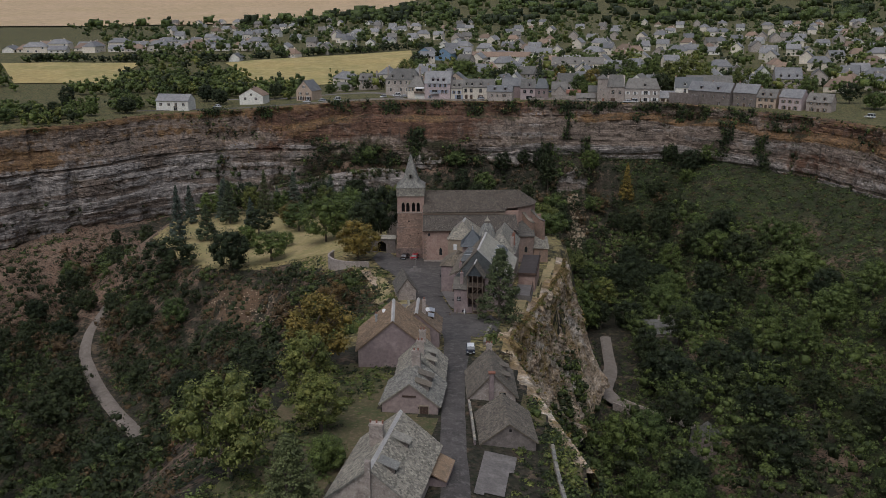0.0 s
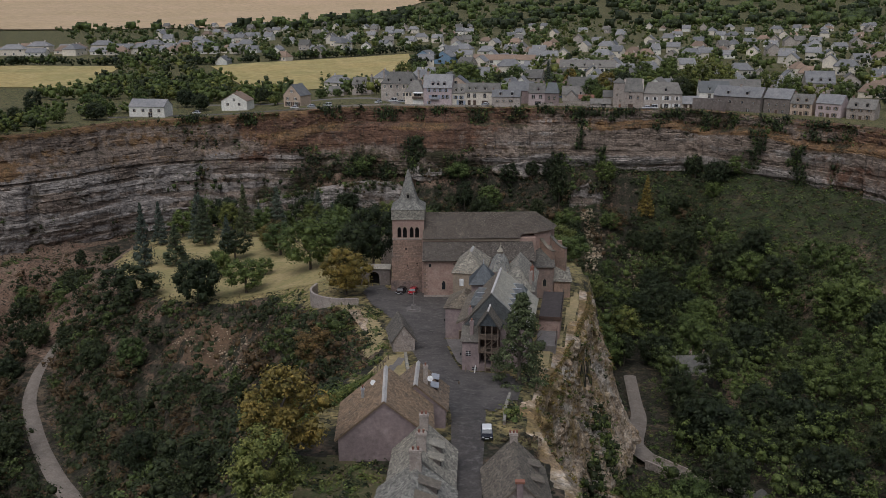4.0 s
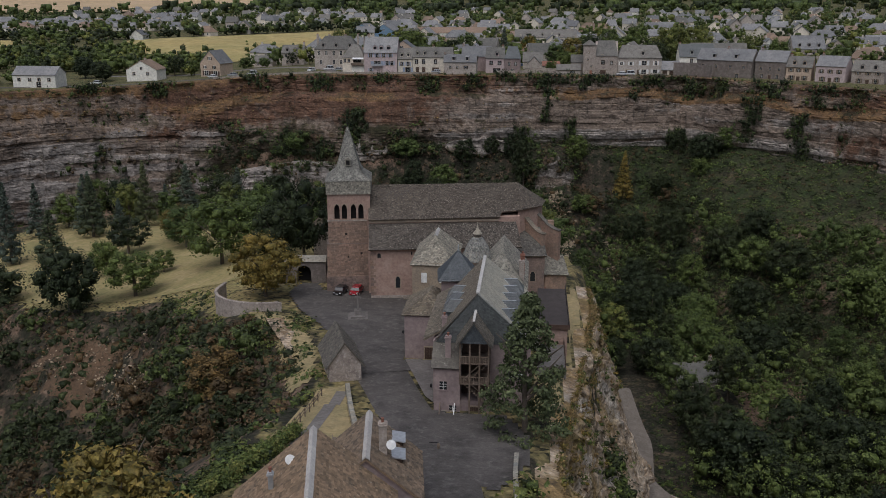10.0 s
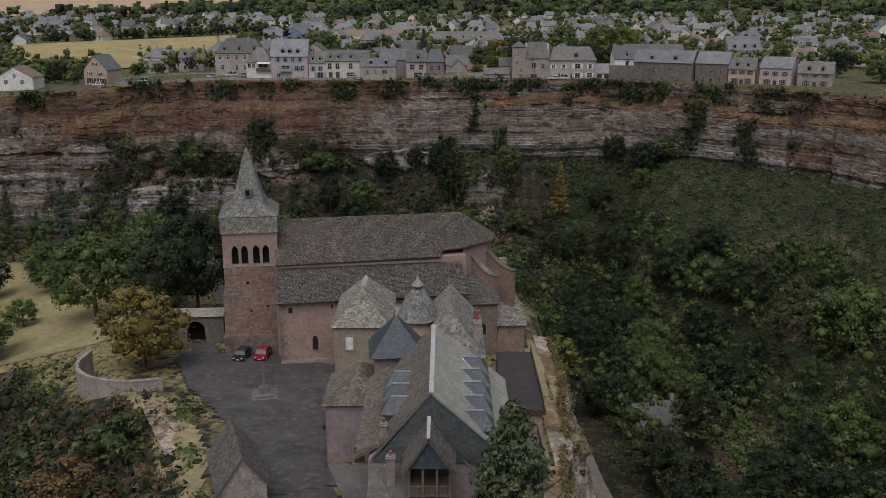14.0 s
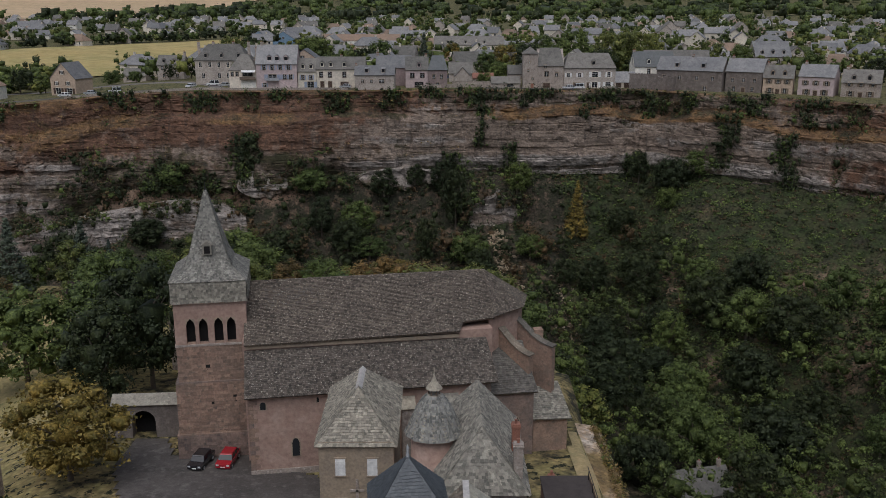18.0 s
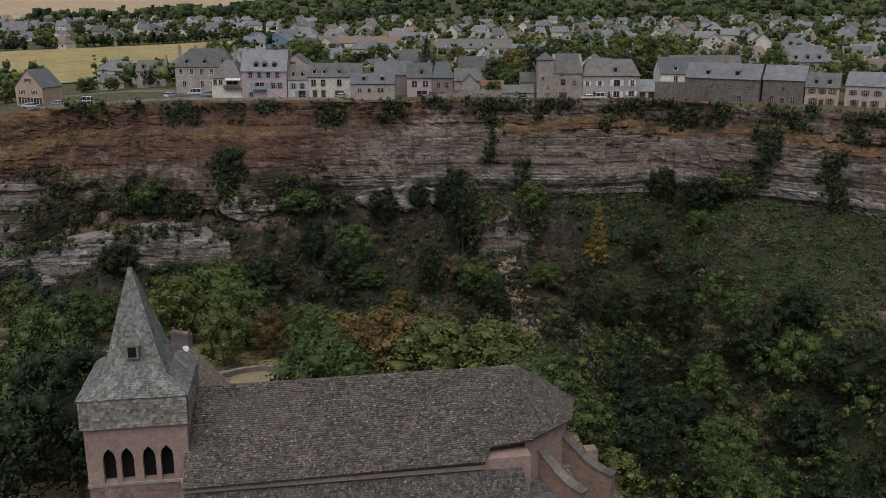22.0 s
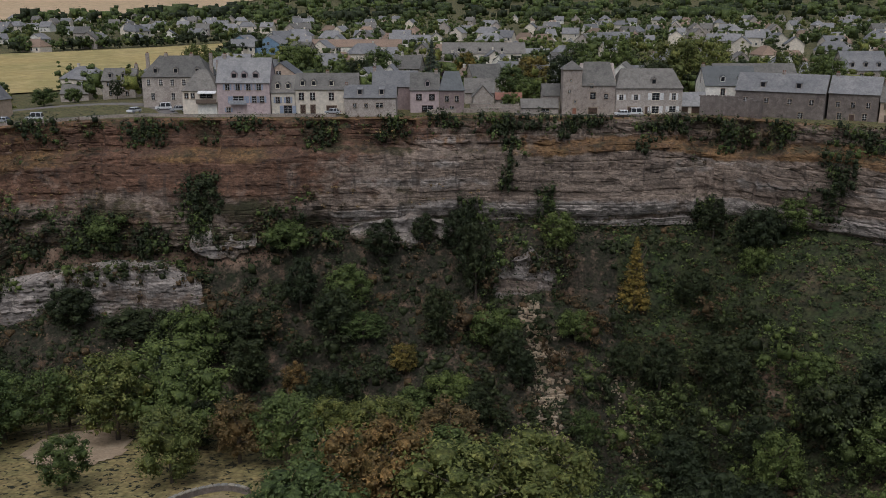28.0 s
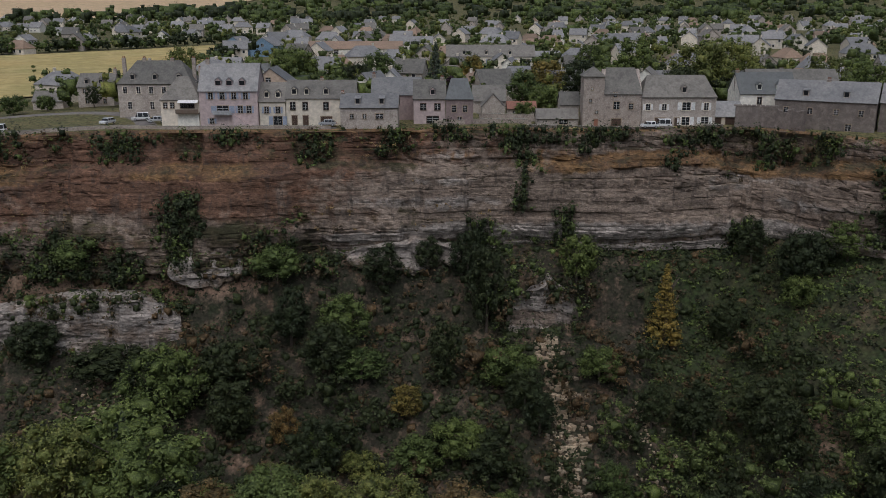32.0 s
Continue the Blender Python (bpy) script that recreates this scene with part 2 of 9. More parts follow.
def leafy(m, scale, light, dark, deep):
    """Clumps over a material's colour, the shade between them painted in dark, with relief."""
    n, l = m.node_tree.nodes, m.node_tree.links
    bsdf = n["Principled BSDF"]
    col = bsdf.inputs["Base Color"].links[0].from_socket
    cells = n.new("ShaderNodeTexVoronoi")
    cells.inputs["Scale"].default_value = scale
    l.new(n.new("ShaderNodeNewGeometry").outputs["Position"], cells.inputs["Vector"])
    # painted shade: the colour darkens away from each clump's centre
    gap_shade = n.new("ShaderNodeMapRange")
    gap_shade.inputs["From Min"].default_value, gap_shade.inputs["From Max"].default_value = 0.25, 0.75
    gap_shade.inputs["To Min"].default_value, gap_shade.inputs["To Max"].default_value = light, dark
    l.new(cells.outputs["Distance"], gap_shade.inputs["Value"])
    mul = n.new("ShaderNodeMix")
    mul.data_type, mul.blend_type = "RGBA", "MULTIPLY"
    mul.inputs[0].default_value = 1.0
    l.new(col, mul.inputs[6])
    l.new(gap_shade.outputs[0], mul.inputs[7])
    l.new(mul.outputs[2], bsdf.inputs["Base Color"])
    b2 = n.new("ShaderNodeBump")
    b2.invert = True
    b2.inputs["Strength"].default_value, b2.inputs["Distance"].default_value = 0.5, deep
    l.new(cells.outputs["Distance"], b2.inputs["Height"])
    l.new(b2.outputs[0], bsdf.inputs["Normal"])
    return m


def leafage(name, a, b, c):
    """Leaves: clumps of differing green, light and dark sprays, the shade between them painted into the colour."""
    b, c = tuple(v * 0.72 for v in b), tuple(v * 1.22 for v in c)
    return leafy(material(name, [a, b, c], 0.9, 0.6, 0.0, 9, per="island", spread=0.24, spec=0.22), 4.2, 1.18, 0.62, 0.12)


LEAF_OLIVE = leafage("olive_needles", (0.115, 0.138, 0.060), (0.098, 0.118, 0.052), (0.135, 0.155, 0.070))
# the ground's colour gets painted shade between its clumps too
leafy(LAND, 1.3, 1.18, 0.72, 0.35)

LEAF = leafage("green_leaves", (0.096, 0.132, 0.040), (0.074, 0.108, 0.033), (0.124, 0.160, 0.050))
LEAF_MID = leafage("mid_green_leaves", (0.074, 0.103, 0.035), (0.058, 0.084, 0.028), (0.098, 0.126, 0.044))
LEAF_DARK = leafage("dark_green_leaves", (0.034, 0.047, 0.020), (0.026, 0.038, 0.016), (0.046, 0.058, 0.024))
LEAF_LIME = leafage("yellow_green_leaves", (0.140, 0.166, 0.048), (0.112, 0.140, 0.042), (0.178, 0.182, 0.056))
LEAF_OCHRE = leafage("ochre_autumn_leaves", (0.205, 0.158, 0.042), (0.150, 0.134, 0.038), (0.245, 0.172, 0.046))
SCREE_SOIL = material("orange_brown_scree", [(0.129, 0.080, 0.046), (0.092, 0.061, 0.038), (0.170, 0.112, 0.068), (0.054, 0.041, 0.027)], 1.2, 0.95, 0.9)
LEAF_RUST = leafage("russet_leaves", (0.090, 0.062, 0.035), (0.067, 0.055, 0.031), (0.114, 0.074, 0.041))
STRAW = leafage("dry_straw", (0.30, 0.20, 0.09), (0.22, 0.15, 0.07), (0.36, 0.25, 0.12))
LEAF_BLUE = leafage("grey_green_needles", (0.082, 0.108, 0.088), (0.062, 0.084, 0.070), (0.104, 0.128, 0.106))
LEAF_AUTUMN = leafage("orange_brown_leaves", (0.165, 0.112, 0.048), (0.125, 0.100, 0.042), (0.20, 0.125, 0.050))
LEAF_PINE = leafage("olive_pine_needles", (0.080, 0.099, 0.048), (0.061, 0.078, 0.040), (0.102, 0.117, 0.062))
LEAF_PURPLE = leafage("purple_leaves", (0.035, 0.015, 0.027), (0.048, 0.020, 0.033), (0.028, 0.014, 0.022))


def glazing(name, colour, rough=0.08):
    m = bpy.data.materials.new(name)
    m.use_nodes = True
    b = m.node_tree.nodes["Principled BSDF"]
    b.inputs["Base Color"].default_value, b.inputs["Roughness"].default_value = (*colour, 1), rough
    b.inputs["Specular IOR Level"].default_value = 0.6
    return m


GLASS = glazing("window_glass", (0.02, 0.022, 0.025))


def car_paint(name, colour):
    m = glazing(name, colour, 0.25)
    m.node_tree.nodes["Principled BSDF"].inputs["Coat Weight"].default_value = 0.6
    return m


CAR_WHITE, CAR_BLACK, CAR_RED, CAR_SILVER, CAR_BLUE = (car_paint(*c) for c in (("white_car_paint", (0.75, 0.75, 0.74)), ("black_car_paint", (0.015, 0.015, 0.018)),
    ("red_car_paint", (0.30, 0.012, 0.02)), ("silver_car_paint", (0.42, 0.43, 0.44)), ("blue_car_paint", (0.03, 0.07, 0.16))))
LAMP_RED = glazing("red_lens", (0.35, 0.01, 0.01))
LAMP_CLEAR = glazing("clear_lens", (0.6, 0.6, 0.6))


# ---------- mesh tools ----------
class Shape:
    """Collects corners and faces of one mesh."""

    def __init__(self):
        self.v, self.f, self.mi = [], [], []

    def add(self, verts, faces, mi=0):
        k = len(self.v)
        self.v += [tuple(p) for p in verts]
        self.f += [tuple(k + i for i in f) for f in faces]
        self.mi += [mi] * len(faces)
        return self

    def box(self, x0, x1, y0, y1, z0, z1, mi=0):
        return self.add([(x0, y0, z0), (x1, y0, z0), (x1, y1, z0), (x0, y1, z0), (x0, y0, z1), (x1, y0, z1), (x1, y1, z1), (x0, y1, z1)],
                        [(0, 3, 2, 1), (4, 5, 6, 7), (0, 1, 5, 4), (1, 2, 6, 5), (2, 3, 7, 6), (3, 0, 4, 7)], mi)

    def prism(self, base, z0, top, z1, mi=0):
        n = len(base)
        return self.add([(x, y, z0) for x, y in base] + [(x, y, z1) for x, y in top],
                        [tuple(range(n))[::-1], tuple(range(n, 2 * n))] + [(i, (i + 1) % n, n + (i + 1) % n, n + i) for i in range(n)], mi)

    def ring(self, cx, cy, profile, n=20, mi=0, turn=0.0):
        """A turned body: profile of (radius, z) from below."""
        k = len(profile)
        vs = [(cx + r * math.cos(turn + 2 * math.pi * i / n), cy + r * math.sin(turn + 2 * math.pi * i / n), z) for r, z in profile for i in range(n)]
        fs = [(a * n + i, a * n + (i + 1) % n, (a + 1) * n + (i + 1) % n, (a + 1) * n + i) for a in range(k - 1) for i in range(n)]
        return self.add(vs, fs + [tuple(range(n))[::-1], tuple((k - 1) * n + i for i in range(n))], mi)

    def slab(self, quad, thick, mi=0):
        """A plate under the four (or three) corners of its upper face."""
        p = [Vector(q) for q in quad]
        nrm = (p[1] - p[0]).cross(p[-1] - p[0]).normalized()
        if nrm.z < 0:
            p, nrm = p[::-1], -nrm
        n = len(p)
        low = [q - nrm * thick for q in p]
        return self.add(p + low, [tuple(range(n)), tuple(range(2 * n - 1, n - 1, -1))] + [(i, n + i, n + (i + 1) % n, (i + 1) % n) for i in range(n)], mi)

    def mesh(self, name, mats, soft=False):
        me = bpy.data.meshes.new(name)
        me.from_pydata(self.v, [], self.f)
        for m in mats if isinstance(mats, (list, tuple)) else [mats]:
            me.materials.append(m)
        if any(self.mi):
            me.polygons.foreach_set("material_index", self.mi)
        if soft:
            me.polygons.foreach_set("use_smooth", [True] * len(self.f))
        me.update()
        return me


def part(name, shape, mats, parent=None, label="", m=None, soft=False):
    """One mesh object, under a thing or a part."""
    me = shape if isinstance(shape, bpy.types.Mesh) else shape.mesh(name, mats, soft)
    ob = new(name, me)
    ob.parent = parent
    if m is not None:
        ob.matrix_basis = m
    if label:
        ob["label"] = label
    return ob


def thing(name, label, category, m=None, group="", kind=""):
    ob = new(name)
    ob.empty_display_size = 0.2
    if m is not None:
        ob.matrix_basis = m
    return tagged(ob, label, category, group, kind)


def raw_mesh(name, verts, quads, mats, mi=None, soft=False, tris=None):
    """A mesh from arrays: four-sided faces first, then three-sided ones."""
    me = bpy.data.meshes.new(name)
    nv, nf, nt = len(verts), len(quads), 0 if tris is None else len(tris)
    me.vertices.add(nv)
    me.vertices.foreach_set("co", np.asarray(verts, np.float32).ravel())
    loops = np.asarray(quads, np.int32).ravel()
    starts = np.arange(nf, dtype=np.int32) * 4
    if nt:
        loops = np.concatenate([loops, np.asarray(tris, np.int32).ravel()])
        starts = np.concatenate([starts, nf * 4 + np.arange(nt, dtype=np.int32) * 3])
    me.loops.add(len(loops))
    me.loops.foreach_set("vertex_index", loops)
    me.polygons.add(nf + nt)
    me.polygons.foreach_set("loop_start", starts)
    for m in mats if isinstance(mats, (list, tuple)) else [mats]:
        me.materials.append(m)
    if mi is not None:
        me.polygons.foreach_set("material_index", np.asarray(mi, np.int32))
    me.polygons.foreach_set("use_smooth", np.full(nf + nt, soft) if isinstance(soft, bool) else np.asarray(soft, bool))
    me.update(calc_edges=True)
    me.validate()
    return me


def cloud(u, v, seed):
    """Smooth value noise in 0..1 on arrays."""
    r = np.random.RandomState(seed).rand(97, 97)
    i, j = np.floor(u).astype(int), np.floor(v).astype(int)
    a, b = u - i, v - j
    a, b = a * a * (3 - 2 * a), b * b * (3 - 2 * b)
    i, j = i % 96, j % 96
    return (r[i, j] * (1 - a) + r[i + 1, j] * a) * (1 - b) + (r[i, j + 1] * (1 - a) + r[i + 1, j + 1] * a) * b

# ---------- the lie of the land ----------
RIM = [(-330, -420), (-300, -150), (-262, -60), (-253, 40), (-233, 107), (-208, 134), (-189, 174), (-150, 193), (-101, 200), (-57, 202),
       (-24, 203), (-6, 205), (11, 208.5), (28, 204), (50, 205), (66, 207.5), (77, 204), (94, 184), (118, 170), (136, 150), (150, 125), (165, 80),
       (178, 20), (190, -60), (210, -150), (240, -300), (250, -420)]
SPUR = [(60, -420), (44, -200), (37, -155), (33, -136), (25.5, -118), (19, -100), (14.5, -84), (15.8, -66), (19.3, -42), (21.5, -22), (23, -6), (22, 5), (24, 30), (20, 60), (10, 85), (-10, 100),
        (-35, 112), (-60, 118), (-95, 124), (-125, 112), (-142, 86), (-138, 60), (-122, 36), (-97, 12), (-80, 7), (-62, 6), (-51, -6), (-42, -18),
        (-31, -21), (-24, -35), (-18, -48), (-17, -62), (-19, -80), (-21, -95), (-22, -112), (-20, -128), (-18, -145), (-24, -165), (-34, -210), (-50, -420)]


def to_line(x, y, pts, closed=False):
    """Distance to a polyline, the arc length of the nearest place."""
    p = np.array(pts + pts[:1] if closed else pts, float)
    best, arc, run = np.full(np.shape(x), 1e9), np.zeros(np.shape(x)), 0.0
    for a, b in zip(p[:-1], p[1:]):
        e = b - a
        ln = np.hypot(*e)
        s = np.clip(((x - a[0]) * e[0] + (y - a[1]) * e[1]) / ln ** 2, 0, 1)
        d = np.hypot(x - a[0] - s * e[0], y - a[1] - s * e[1])
        near = d < best
        best, arc = np.where(near, d, best), np.where(near, run + s * ln, arc)
        run += ln
    return best, arc


def within(x, y, pts):
    inside = np.zeros(np.shape(x), bool)
    for (ax, ay), (bx, by) in zip(pts, pts[1:] + pts[:1]):
        cross = (ay > y) != (by > y)
        inside ^= cross & (x < (bx - ax) * (y - ay) / ((by - ay) or 1e-9) + ax)
    return inside


def smooth(a, b, v):
    s = np.clip((v - a) / (b - a), 0, 1)
    return s * s * (3 - 2 * s)


def waves(x, y, size, seed):
    """Smooth random relief in -1..1, made of a few crossing waves."""
    r = np.random.RandomState(seed)
    out = 0
    for k in range(7):
        a, f, ph = r.uniform(0, math.pi * 2), r.uniform(0.6, 1.7) / size, r.uniform(0, 6.28)
        out = out + np.sin((np.cos(a) * x + np.sin(a) * y) * f * 6.28 + ph + 1.3 * np.sin((np.sin(a) * x - np.cos(a) * y) * f * 3.1 + ph * 2))
    return out / 4.0


def spur_top(x, y):
    g = np.interp(y, [-420, -150, -120, -91, -63, -40, -21, 0, 20, 80, 110, 130], [-9, -12.2, -12.8, -14.2, -18.6, -20.8, -22.0, -24.0, -25.0, -34.5, -39.5, -43])
    lawn = np.interp(x, [-150, -100, -72, -52, -36], [-39, -35, -31.7, -27, -22.3])
    east = -np.clip(x - 14, 0, 99) * 0.16
    return np.where((x < -36) & (y > -30), np.minimum(g, lawn), g) + east * (y < -60)


TRACK_LEVELS = (([(-146, 34), (-143, 24), (-141, 14), (-134, -2), (-127, -11), (-116, -25), (-101, -41), (-82, -59), (-65, -76)], ([0, 12, 40, 80, 150], [-58, -59.5, -62.5, -62.5, -62])),)


def height(x, y):
    x, y = np.asarray(x, float), np.asarray(y, float)
    rim, arc = to_line(x, y, RIM)
    canyon = within(x, y, RIM)
    spur, _ = to_line(x, y, SPUR, True)
    on_spur = within(x, y, SPUR)
    rough = 1.6 * waves(x, y, 38, 3) + 0.7 * waves(x, y, 13, 4)
    d = np.clip(rim + 3.0 * waves(x, y, 45, 7) * smooth(6, 20, rim), 0, 400)
    right, left = smooth(52, 92, x), smooth(-98, -128, x)
    mid = np.interp(d, [0, 1.2, 2.6, 11, 15, 55, 90], [0, -10, -25, -31, -41, -70, -74])
    rgt = np.interp(d, [0, 1.2, 2.6, 20, 80, 110], [0, -10, -23, -36, -72, -74])
    lft = np.interp(d, [0, 1.2, 3, 5, 9, 32, 75, 100], [0, -14, -34, -45, -51, -57, -72, -74])
    wall = mid * (1 - right - left) + rgt * right + lft * left + rough * smooth(8, 20, rim)
    top = spur_top(x, y)
    east = smooth(5, 20, x) * smooth(110, 70, y)
    steep = np.interp(y, [-150, -100, -40, -15, 5], [1.5, 2.2, 2.2, 1.4, 1.0])
    ds = np.clip(spur + 2.5 * waves(x, y, 30, 9) * smooth(3, 12, spur), 0, 400)
    drop = np.interp(ds, [0, 3, 12, 45, 80, 200], [0, 1.2, 8, 34, 55, 120]) * (1 - east) + np.interp(ds * steep, [0, 1.5, 6, 10, 13, 18, 200], [0, 4, 24, 40, 47, 51, 75]) * east
    knoll = np.where(on_spur, top, top - drop + rough * smooth(3, 14, spur))
    floor = -73.0 + 1.2 * waves(x, y, 60, 12)
    far = np.hypot(x, y)
    plateau = -5.0 * smooth(-70, -170, x) * smooth(400, 100, rim) + 0.6 * waves(x, y, 90, 5) * smooth(15, 60, rim) + 3.0 * smooth(60, 320, rim) + 95 * smooth(1500, 4300, far) + 9 * waves(x, y, 900, 6) * smooth(700, 2500, far)
    wall = wall - 5.0 * smooth(-70, -170, x) * smooth(30, 5, rim)
    land = np.where(canyon, np.maximum(np.maximum(wall, knoll), floor), plateau)
    for line, level in TRACK_LEVELS:
        d, run = to_line(x, y, line)
        land = land + (np.interp(run, *level) - land) * smooth(14, 3.5, d) * canyon
    return land


def spaced(a, b, step, reach, growth=1.13):
    core = list(np.arange(a, b + 0.01, step))
    lo, hi, s = [a], [b], step
    while lo[-1] > -reach or hi[-1] < reach:
        s *= growth
        lo.append(lo[-1] - s), hi.append(hi[-1] + s)
    return np.array(sorted(set(lo[1:] + core + hi[1:])))


GX, GY = spaced(-262, 222, 2.2, 4700), spaced(-250, 262, 2.2, 4700)
GZ = height(*np.meshgrid(GX, GY, indexing="ij"))


def ground(x, y):
    """The height of the ground sheet at a place."""
    i = int(np.clip(np.searchsorted(GX, x) - 1, 0, len(GX) - 2))
    j = int(np.clip(np.searchsorted(GY, y) - 1, 0, len(GY) - 2))
    u, v = (x - GX[i]) / (GX[i + 1] - GX[i]), (y - GY[j]) / (GY[j + 1] - GY[j])
    return float((GZ[i, j] * (1 - u) + GZ[i + 1, j] * u) * (1 - v) + (GZ[i, j + 1] * (1 - u) + GZ[i + 1, j + 1] * u) * v)


def ground_many(x, y):
    i = np.clip(np.searchsorted(GX, x) - 1, 0, len(GX) - 2)
    j = np.clip(np.searchsorted(GY, y) - 1, 0, len(GY) - 2)
    u, v = (x - GX[i]) / (GX[i + 1] - GX[i]), (y - GY[j]) / (GY[j + 1] - GY[j])
    return (GZ[i, j] * (1 - u) + GZ[i + 1, j] * u) * (1 - v) + (GZ[i, j + 1] * (1 - u) + GZ[i + 1, j + 1] * u) * v

# ---------- ground sheet ----------
def sheet():
    nx, ny = len(GX), len(GY)
    X, Y = np.meshgrid(GX, GY, indexing="ij")
    verts = np.stack([X, Y, GZ], -1).reshape(-1, 3)
    k = np.arange(nx * ny).reshape(nx, ny)
    quads = np.stack([k[:-1, :-1], k[1:, :-1], k[1:, 1:], k[:-1, 1:]], -1).reshape(-1, 4)
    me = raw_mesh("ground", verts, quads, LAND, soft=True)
    x, y = X.ravel(), Y.ravel()
    rim, _ = to_line(x, y, RIM)
    spur, _ = to_line(x, y, SPUR, True)
    inside, on_spur = within(x, y, RIM), within(x, y, SPUR)
    z = GZ.ravel()
    n1 = cloud(x / 17 + 40, y / 17 + 40, 21)
    soil = np.where(inside & ~on_spur, 0.34 + 0.5 * smooth(-105, -150, x) * smooth(40, 15, y * 0 + np.abs(y - 75) * 0.6) + 0.25 * smooth(60, 0, spur) * (x < -15) * n1, 0.0)
    soil += np.where(on_spur & (y < -95), 0.3, 0) + np.where(inside & ~on_spur & (x > 70), 0.12 * n1 + 0.45 * smooth(0.55, 0.72, n1), 0) + np.where(inside & (rim < 14) & (x < -40), 0.35, 0)
    ivy = np.where(inside & ~on_spur & (x > 45) & (rim < 75), 0.75 - 0.35 * n1, 0.0) + np.where(inside & (rim > 70) & (spur > 20), 0.3, 0)
    dry = np.where(on_spur, np.where(x < -38, 0.95, np.where(y > 30, 0.62, np.where(y < -100, 0.12, 0.5))), np.where(spur < 4, 0.45 * (x > 0), 0)) * inside
    crop = np.where(~inside, 0.75, 0.0)
    for key, val in (("soil", soil), ("ivy", ivy), ("dry", dry), ("crop", crop)):
        me.attributes.new(key, "FLOAT", "POINT").data.foreach_set("value", np.asarray(val, np.float32))
    return tagged(new("ground", me), "rough canyon, spur and plateau ground with dry grass", "ground", kind="structure")


sheet()


def along(pts, step):
    """Places and tangents every step metres on a polyline, its corners rounded."""
    p = np.array(pts, float)
    for _ in range(2):
        p = np.concatenate([p[:1], np.stack([0.75 * p[:-1] + 0.25 * p[1:], 0.25 * p[:-1] + 0.75 * p[1:]], 1).reshape(-1, p.shape[1]), p[-1:]])
    s = np.r_[0, np.cumsum(np.hypot(*np.diff(p[:, :2], axis=0).T))]
    t = np.arange(0, s[-1], step)
    q = np.stack([np.interp(t, s, p[:, k]) for k in range(p.shape[1])], 1)
    d = np.gradient(q[:, :2], axis=0)
    return q, d / np.hypot(*d.T)[:, None], t


# ---------- cliffs ----------
FACES = {}


def cliff(name, label, line, step, top, foot, lean, seed, mat, inward=-1, relief=1.0, tilt=0.0, rows=70, redness=None, mossy=0.0, shelf_depth=0.0, paleness=None, back=1.5, grassy=0.0, banded=None):
    """A bedded rock face hung on a line. top, foot, lean: functions of x, y giving heights and the depth at the foot."""
    q, d, t = along(line, step)
    nrm = np.stack([d[:, 1], -d[:, 0]], 1) * inward
    x, y = q[:, 0], q[:, 1]
    zt, zf, ln = top(x, y), foot(x, y), lean(x, y)
    v = np.linspace(0, 1, rows)
    Z = zt[:, None] + (zf - zt)[:, None] * v[None]
    S = np.repeat(t[:, None], rows, 1)
    zz = Z + tilt * S + 1.2 * (cloud(S / 23, S * 0 + 3, seed + 5) - 0.5)
    rng = np.random.RandomState(seed)
    cuts = np.cumsum(rng.uniform(0.7, 3.2, 120)) - 120
    bed = np.searchsorted(cuts, zz)
    inbed = (zz - cuts[np.clip(bed - 1, 0, 119)]) / 1.8
    proud = cloud(S / 14 + bed * 3.7, bed * 1.31, seed) - 0.42
    span = 1.6 + 3.2 * np.random.RandomState(seed + 7).rand(121)[np.clip(bed, 0, 120)]
    blocks = np.random.RandomState(seed + 1).rand(997)[(np.floor(S / span + 0.37 * bed).astype(int) * 131 + bed * 17) % 997]
    joint = np.abs((S / 4.6 + bed * 0.31 + cloud(S / 9, zz / 4, seed + 2) * 2) % 1 - 0.5)
    big = cloud(S / 31, zz / 30, seed + 3) - 0.5
    rough = cloud(S / 0.9, zz / 0.7, seed + 4)
    cleft = cloud(S / 7 + 11, zz / 40, seed + 6)
    mass = 0.3 + 0.7 * smooth(0.3, 0.65, cloud(S / 21 + 7, zz / 8, seed + 11))
    lumpy = cloud(S / 3.1, zz / 2.3, seed + 12)
    off = relief * (mass * (0.65 * proud + 0.6 * blocks) + 0.7 * lumpy + 4.6 * big * smooth(0, 0.3, v[None]) + 0.35 * rough - 0.4 * mass * (joint < 0.06) - 0.2 * mass * (inbed < 0.12) - 1.7 * smooth(0.34, 0.20, cleft) + 1.5 * mass * (cloud(S / 4.5 + 31, zz / 14, seed + 31) - 0.5))
    tone = np.random.RandomState(seed + 21).rand(121)[np.clip(bed, 0, 120)] - 0.5
    tone = tone * (0.35 + 1.1 * cloud(S / 13 + bed * 1.7, bed * 0.9, seed + 22)) + 0.35 * (cloud(S / 6, zz / 2.2, seed + 23) - 0.5)
    band = banded(x, y)[:, None] if banded else 0.25
    off = off + relief * band * 1.5 * tone * smooth(0.03, 0.10, v)[None]
    fade = smooth(0.0, 0.05, v)[None]
    shelf = v[None] + 0.16 * (cloud(S / 26, S * 0 + 8, seed + 13) - 0.5)
    step_out = smooth(0.21, 0.30, shelf)
    dep = ln[:, None] * v[None] ** 1.1 + off * fade + 1.0 + shelf_depth * (step_out - smooth(0.75, 1.0, v)[None])
    P = np.stack([x[:, None] + nrm[:, :1] * dep, y[:, None] + nrm[:, 1:] * dep, Z], -1)
    P[:, 0, :2] = q[:, :2] - nrm * back
    n = len(t)
    k = np.arange(n * rows).reshape(n, rows)
